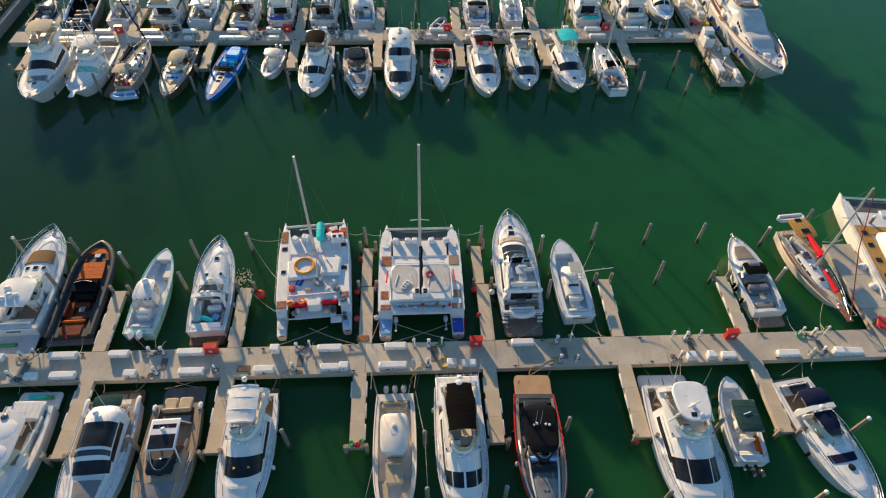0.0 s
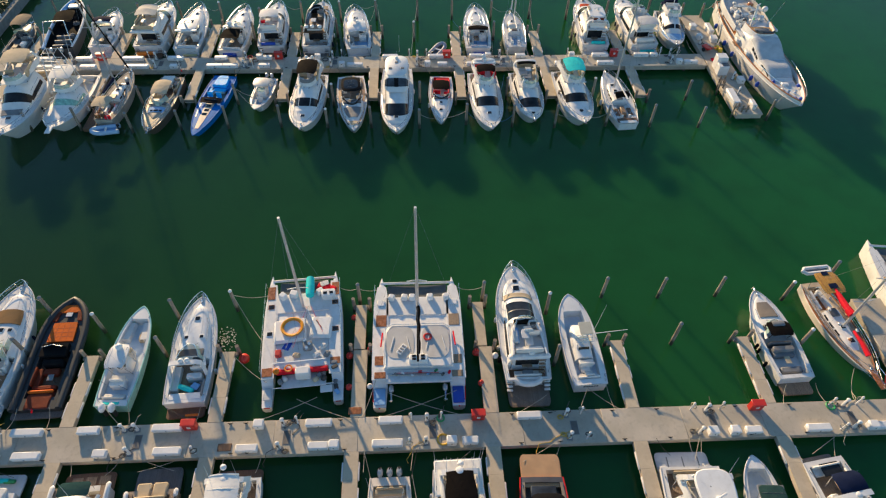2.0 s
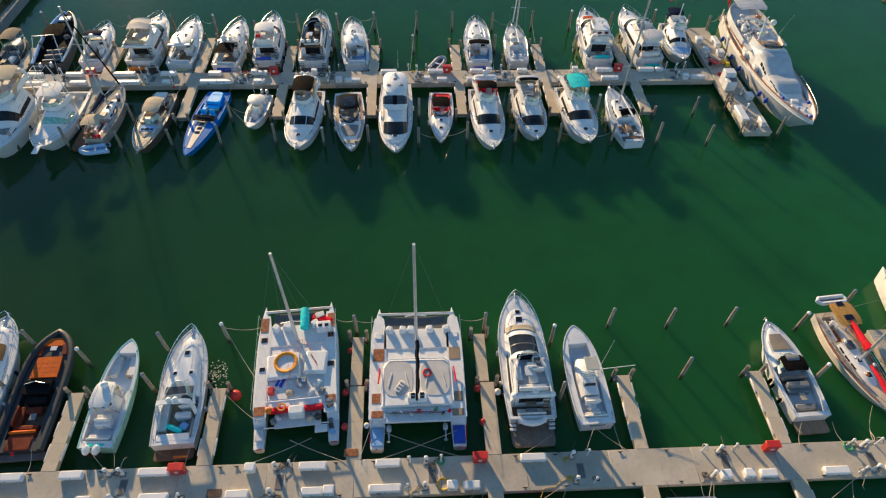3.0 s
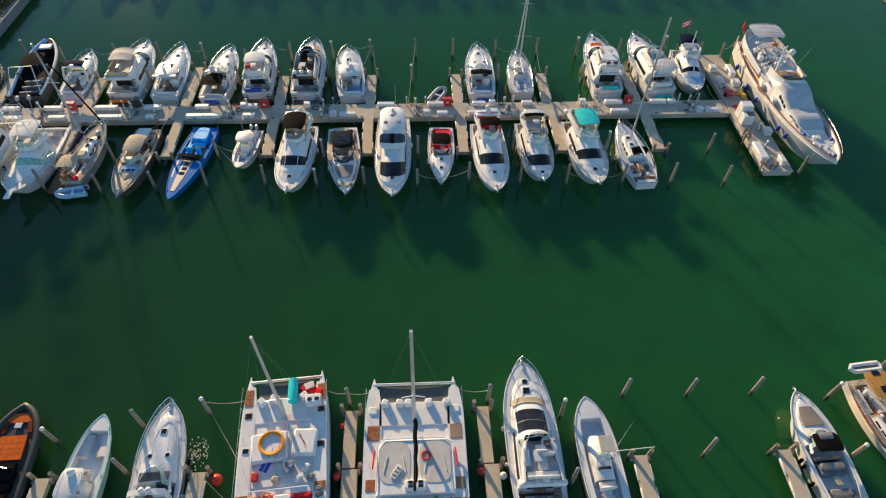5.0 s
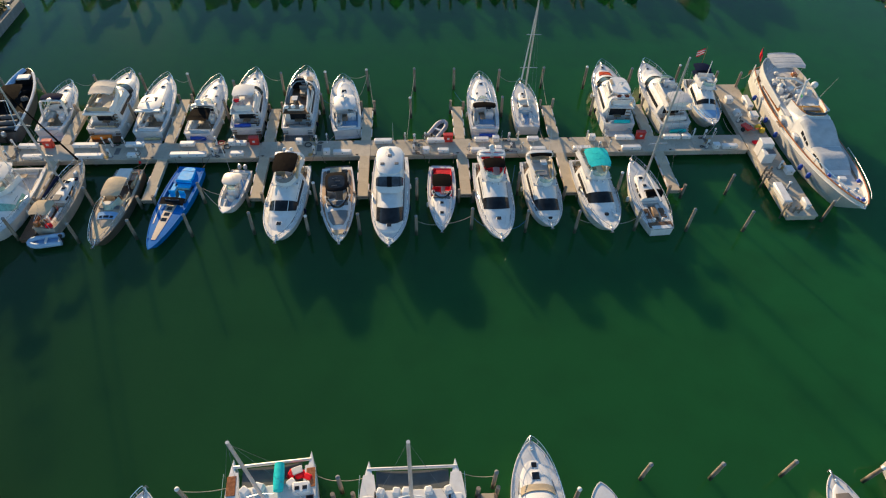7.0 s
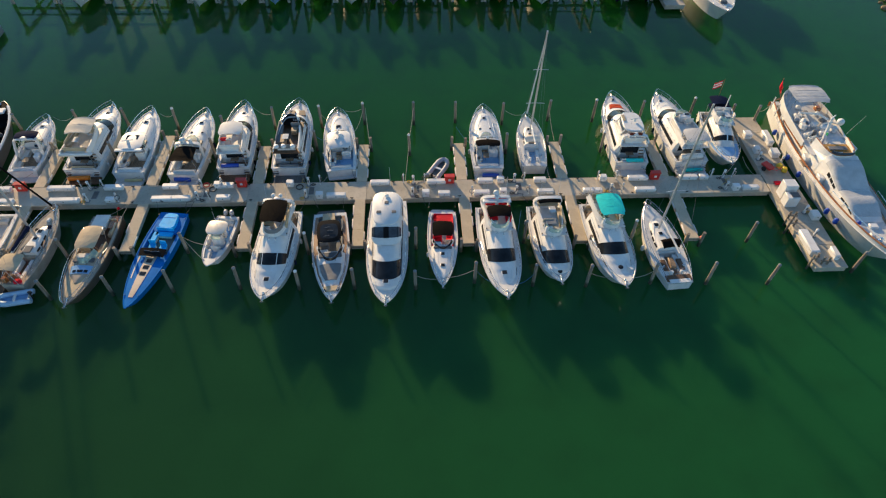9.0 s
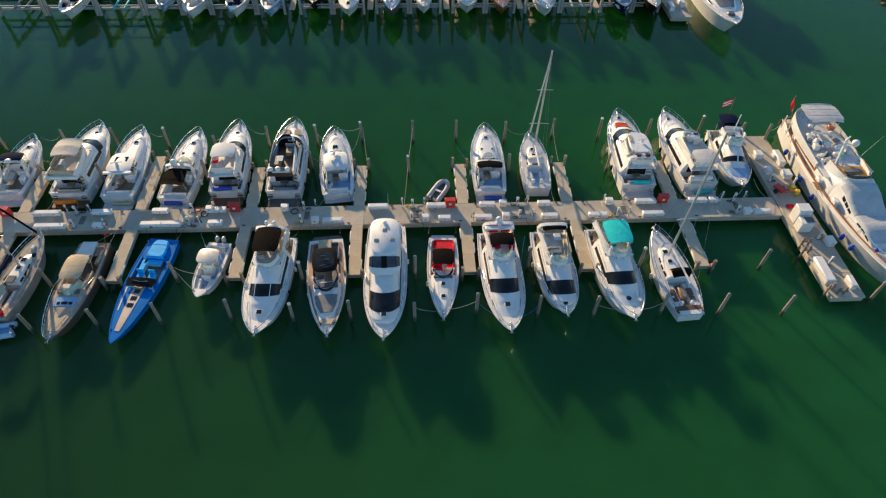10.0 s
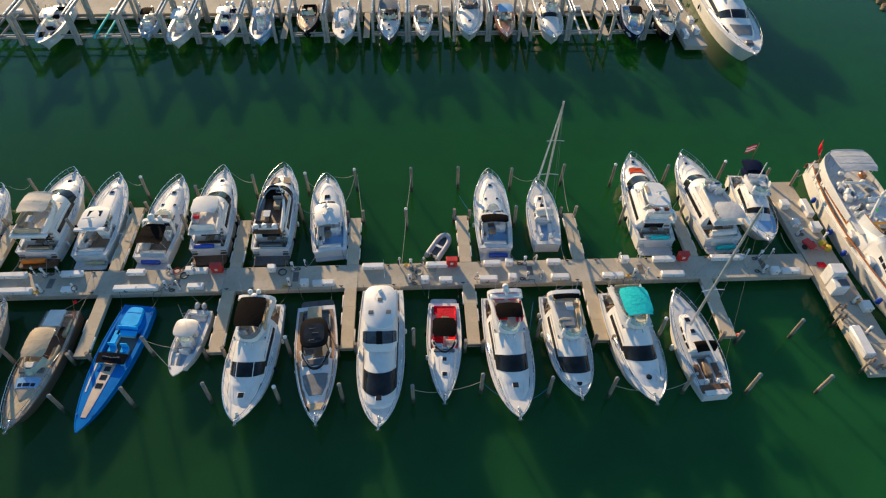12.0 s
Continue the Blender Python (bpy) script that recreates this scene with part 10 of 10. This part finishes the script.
# buoys hung beside the catamaran berths
for x, y, z, r, m in ((-14.05, 32.8, 0.55, 0.42, REDP), (-5.85, 32.6, 0.85, 0.28, REDP), (-5.75, 29.9, 0.85, 0.26, REDP), (-4.25, 33.2, 0.8, 0.26, REDP), (-5.7, 36.2, 0.8, 0.24, REDP), (4.05, 32.6, 0.8, 0.32, REDP), (4.2, 29.9, 0.85, 0.26, REDP), (-4.2, 29.9, 0.9, 0.22, GEL), (5.5, 32.2, 0.9, 0.26, GEL), (14.5, 18.8, 0.8, 0.22, REDP), (16.0, 18.9, 0.8, 0.2, REDP), (26.9, 66.2, 0.9, 0.2, REDP), (-37.3, 66.3, 0.9, 0.28, ORANGEP)):
    ob = root("buoy_fender", pose(x, y, z), "round " + ("white" if m is GEL else "red") + " buoy fender hung from a finger pier", "buoy", "buoy fenders")
    part("ball", MB().lathe([(0.03, -r), (r * 0.6, -r * 0.8), (r * 0.95, -r * 0.3), (r, 0.05 * r), (r * 0.85, r * 0.55), (r * 0.4, r * 0.92), (0.06, r * 1.05), (0.05, r * 1.25)], 14), m, ob)
    part("neck_eye", MB().tube([(0.06 * math.cos(a), 0, r * 1.25 + 0.06 * math.sin(a)) for a in [k * math.pi / 4 for k in range(8)]], 0.02, 4, True), RUBBER, ob)


def line(a, b, sag=0.5, mat=None, r=0.02):
    """A slack mooring line between two points."""
    a, b = Vector(a), Vector(b)
    pts = [a.lerp(b, k / 12) - Vector((0, 0, sag * 4 * (k / 12) * (1 - k / 12))) for k in range(13)]
    ob = part("mooring_line", MB().tube(pts, r, 5), mat or ROPE)
    tagged(ob, ("blue" if mat is ROPEB else "pale") + " slack mooring line from boat to mooring pile", "rope", "mooring lines")


for a, b_, s in (((-15.5, 37.8, 2.2), (-12.6, 38.2, 1.5), 0.4), ((-15.4, 37.8, 1.9), (-12.4, 33.5, 1.5), 0.7), ((-5.4, 38.1, 2.2), (-7.2, 38.9, 1.6), 0.4), ((-5.3, 38.1, 2.2), (-3.3, 38.6, 1.6), 0.4), ((5.0, 38.0, 2.2), (2.6, 38.6, 1.6), 0.5), ((-30.4, 37.6, 2.2), (-33.0, 39.3, 1.9), 0.4), ((-35.4, 38.0, 2.2), (-33.4, 39.6, 1.9), 0.3), ((-35.4, 38.0, 2.0), (-34.2, 32.5, 1.5), 0.7), ((-14.6, 32.6, 1.2), (-11.8, 30.2, 1.4), 0.5), ((-9.5, 28.9, 1.2), (-5.4, 27.2, 1.1), 0.2), ((-8.0, 29.0, 1.2), (-12.6, 27.2, 1.1), 0.2), ((2.3, 29.2, 1.2), (-3.3, 27.3, 1.1), 0.2), ((-2.9, 29.2, 1.2), (2.4, 27.3, 1.1), 0.2), ((-4.6, 27.4, 1.1), (-3.5, 31.0, 1.5), 0.3)):
    line(a, b_, s)
for a, b_, s in (((0.2, 61.8, 1.9), (2.3, 61.9, 1.2), 0.25), ((5.4, 62.3, 1.9), (2.8, 62.0, 1.2), 0.25), ((15.2, 61.6, 1.9), (17.7, 61.2, 1.6), 0.25), ((21.0, 61.7, 1.9), (18.9, 61.2, 1.6), 0.3), ((-20.4, 66.6, 2.2), (-18.0, 66.6, 1.1), 0.4), ((-20.3, 66.5, 2.2), (-17.9, 64.3, 1.1), 0.3), ((10.3, 84.8, 2.2), (12.5, 84.6, 1.5), 0.4), ((15.5, 85.4, 2.2), (15.4, 80.4, 1.2), 0.3), ((-5.1, 85.2, 2.2), (-7.2, 85.6, 1.6), 0.3), ((-5.1, 85.2, 2.2), (-6.2, 82.0, 1.3), 0.6), ((-4.9, 85.2, 2.2), (-4.3, 80.2, 1.3), 0.2), ((-14.9, 84.4, 2.2), (-17.4, 86.2, 1.9), 0.5), ((-20.1, 83.4, 2.2), (-19.2, 85.5, 1.9), 0.4), ((-25.4, 84.5, 2.2), (-27.2, 85.3, 1.8), 0.4), ((-35.9, 84.8, 2.3), (-38.4, 85.0, 1.7), 0.7), ((-9.8, 84.7, 2.0), (-8.9, 84.3, 1.5), 0.3), ((0.4, 85.0, 2.3), (-0.1, 79.8, 2.3), 0.2), ((-0.1, 79.8, 2.2), (-0.6, 74.6, 1.1), 0.2), ((38.9, 83.7, 2.2), (40.6, 84.6, 2.6), 0.4), ((39.8, 62.4, 2.2), (41.0, 63.2, 2.9), 0.3), ((34.4, 76.5, 1.8), (36.0, 73.8, 1.1), 0.6), ((33.5, 75.9, 1.8), (31.8, 74.4, 1.1), 0.4), ((33.0, 29.8, 1.5), (32.0, 27.2, 1.1), 0.5), ((18.5, 23.3, 1.2), (19.4, 25.0, 1.2), 0.1), ((26.9, 23.4, 1.2), (29.9, 25.0, 1.2), 0.2), ((12.1, 29.0, 1.1), (11.2, 27.3, 1.1), 0.1), ((-1.1, 23.0, 1.3), (-0.5, 19.4, 1.5), 0.3), ((-4.4, 23.3, 1.3), (-4.4, 25.0, 1.1), 0.1), ((-1.2, 23.3, 1.3), (-1.0, 25.0, 1.1), 0.1), ((-0.5, 19.3, 1.5), (-0.4, 15.3, 1.8), 0.3), ((-4.0, 18.0, 1.2), (-5.6, 11.5, 0.2), 0.2)):
    line(a, b_, s)
for a, b_, s in (((5.4, 62.3, 1.8), (7.4, 60.8, 1.6), 0.4), ((10.5, 61.8, 1.8), (8.7, 60.8, 1.6), 0.4), ((9.6, 66.5, 1.5), (10.4, 69.8, 1.4), 0.5), ((-10.0, 80.8, 2.0), (-8.6, 80.8, 1.4), 0.3), ((5.0, 83.0, 1.2), (6.6, 79.5, 1.4), 0.3)):
    line(a, b_, s, ROPEB)

# stern lines from each berth to the walkway it backs on to
g = random.Random(21)
for (x, y), way in BERTHS:
    for y0, y1 in (DOCK_A, DOCK_B):
        edge_y = y1 - 0.15 if way > 0 else y0 + 0.15
        if 0.2 < (y - edge_y) * way < 4.5:
            for sd in (-1, 1):
                across = sd if g.random() < 0.7 else -sd
                line((x + sd * g.uniform(1.0, 1.35), y + way * 0.5, 1.15), (x + across * g.uniform(1.1, 2.0), edge_y, ZD + 0.1), g.uniform(0.05, 0.3), g.choice((ROPE, ROPE, HOSED)), 0.016)

# foam round a pump outlet
foam = MB()
for k in range(150):
    a, d = rng.uniform(0, 6.28), rng.random() ** 0.7
    x, y = -16.1 + 0.95 * d * math.cos(a), 34.9 + 1.25 * d * math.sin(a)
    s = rng.uniform(0.02, 0.07)
    foam.face([(x + s * math.cos(t + a) * rng.uniform(0.6, 1.2), y + s * math.sin(t + a), 0.012) for t in (0, 1.26, 2.5, 3.77, 5.0)])
tagged(part("foam_patch", foam, surface("white foam", (0.55, 0.58, 0.50), 0.8)), "scatter of white foam flecks on the water", "foam", kind="stuff")

# boxes and pedestals on the northern walkway
for x, l in ((-52.0, 2.0), (-46.5, 1.6), (-38.8, 2.0), (-31.0, 1.8), (-24.0, 1.5), (-15.6, 2.0), (-8.2, 1.2), (-2.0, 2.0), (5.4, 1.6), (10.9, 2.0), (16.0, 2.2), (23.5, 2.0), (31.8, 2.0)):
    dock_box(x, 120.4 + 0.3 * math.sin(x), l)
for x in (-49.0, -35.7, -20.7, -10.3, 0.3, 15.3, 26.5):
    pedestal(x, 120.3, 1.1, False)
for x, y, l, d in ((36.9, 112.6, 0.7, 1.6), (38.7, 113.6, 0.7, 1.5), (38.8, 116.2, 0.7, 1.2), (37.0, 116.8, 0.7, 1.4)):
    dock_box(x, y, l, d, 0.7)


def shore_cable(x, y, dx, dy, seed):
    """A power cable that wanders over the pier to its edge and sags to a boat."""
    g = random.Random(seed)
    n, pts = 9, []
    for k in range(n):
        f = k / (n - 1)
        pts.append((x + dx * f + 0.18 * math.sin(f * 9 + seed), y + dy * f * 0.55 + 0.1 * math.sin(f * 7 + seed), ZD + 0.03))
    ex, ey = x + dx * 1.15, y + dy
    pts += [(ex, ey * 0.7 + pts[-1][1] * 0.3, ZD - 0.1), (ex + 0.1, ey, ZD - 0.25)]
    ob = part("shore_cable", MB().tube(pts, 0.022, 5), g.choice((HOSED, HOSED, HOSEY, ROPE)))
    tagged(ob, "shore power cable lying loosely across the pier", "cable", "shore cables")


for k, (x, y, dx, dy) in enumerate(((-21.3, 26.7, 0.5, 1.6), (-20.4, 25.6, -1.2, -1.5), (-10.2, 26.6, 0.8, 1.6), (-9.4, 26.2, 0.3, 1.8), (-10.3, 25.6, -0.9, -1.5), (-0.1, 25.6, -1.2, -1.6), (0.2, 26.7, 0.9, 1.5), (10.1, 25.7, -2.2, -1.6), (10.1, 26.8, 0.4, 1.4), (19.5, 25.6, -0.8, -1.6), (20.5, 26.7, 0.6, 1.5), (30.9, 25.7, -1.0, -1.6), (30.9, 26.7, 1.2, 1.5), (-31.0, 26.4, 0.7, 1.6), (-20.5, 72.9, -0.9, -1.6), (-20.3, 73.9, 0.8, 1.6), (-10.1, 73.9, -0.7, 1.6), (-10.2, 72.9, 0.9, -1.5), (0.2, 73.9, 1.1, 1.5), (0.1, 72.8, 1.0, -1.5), (10.3, 73.9, -1.0, 1.6), (10.3, 72.9, 0.8, -1.5), (19.7, 72.9, -0.9, -1.5), (31.4, 73.2, 0.9, 1.8), (-31.0, 73.8, -0.8, 1.6))):
    shore_cable(x, y, dx, dy, k)
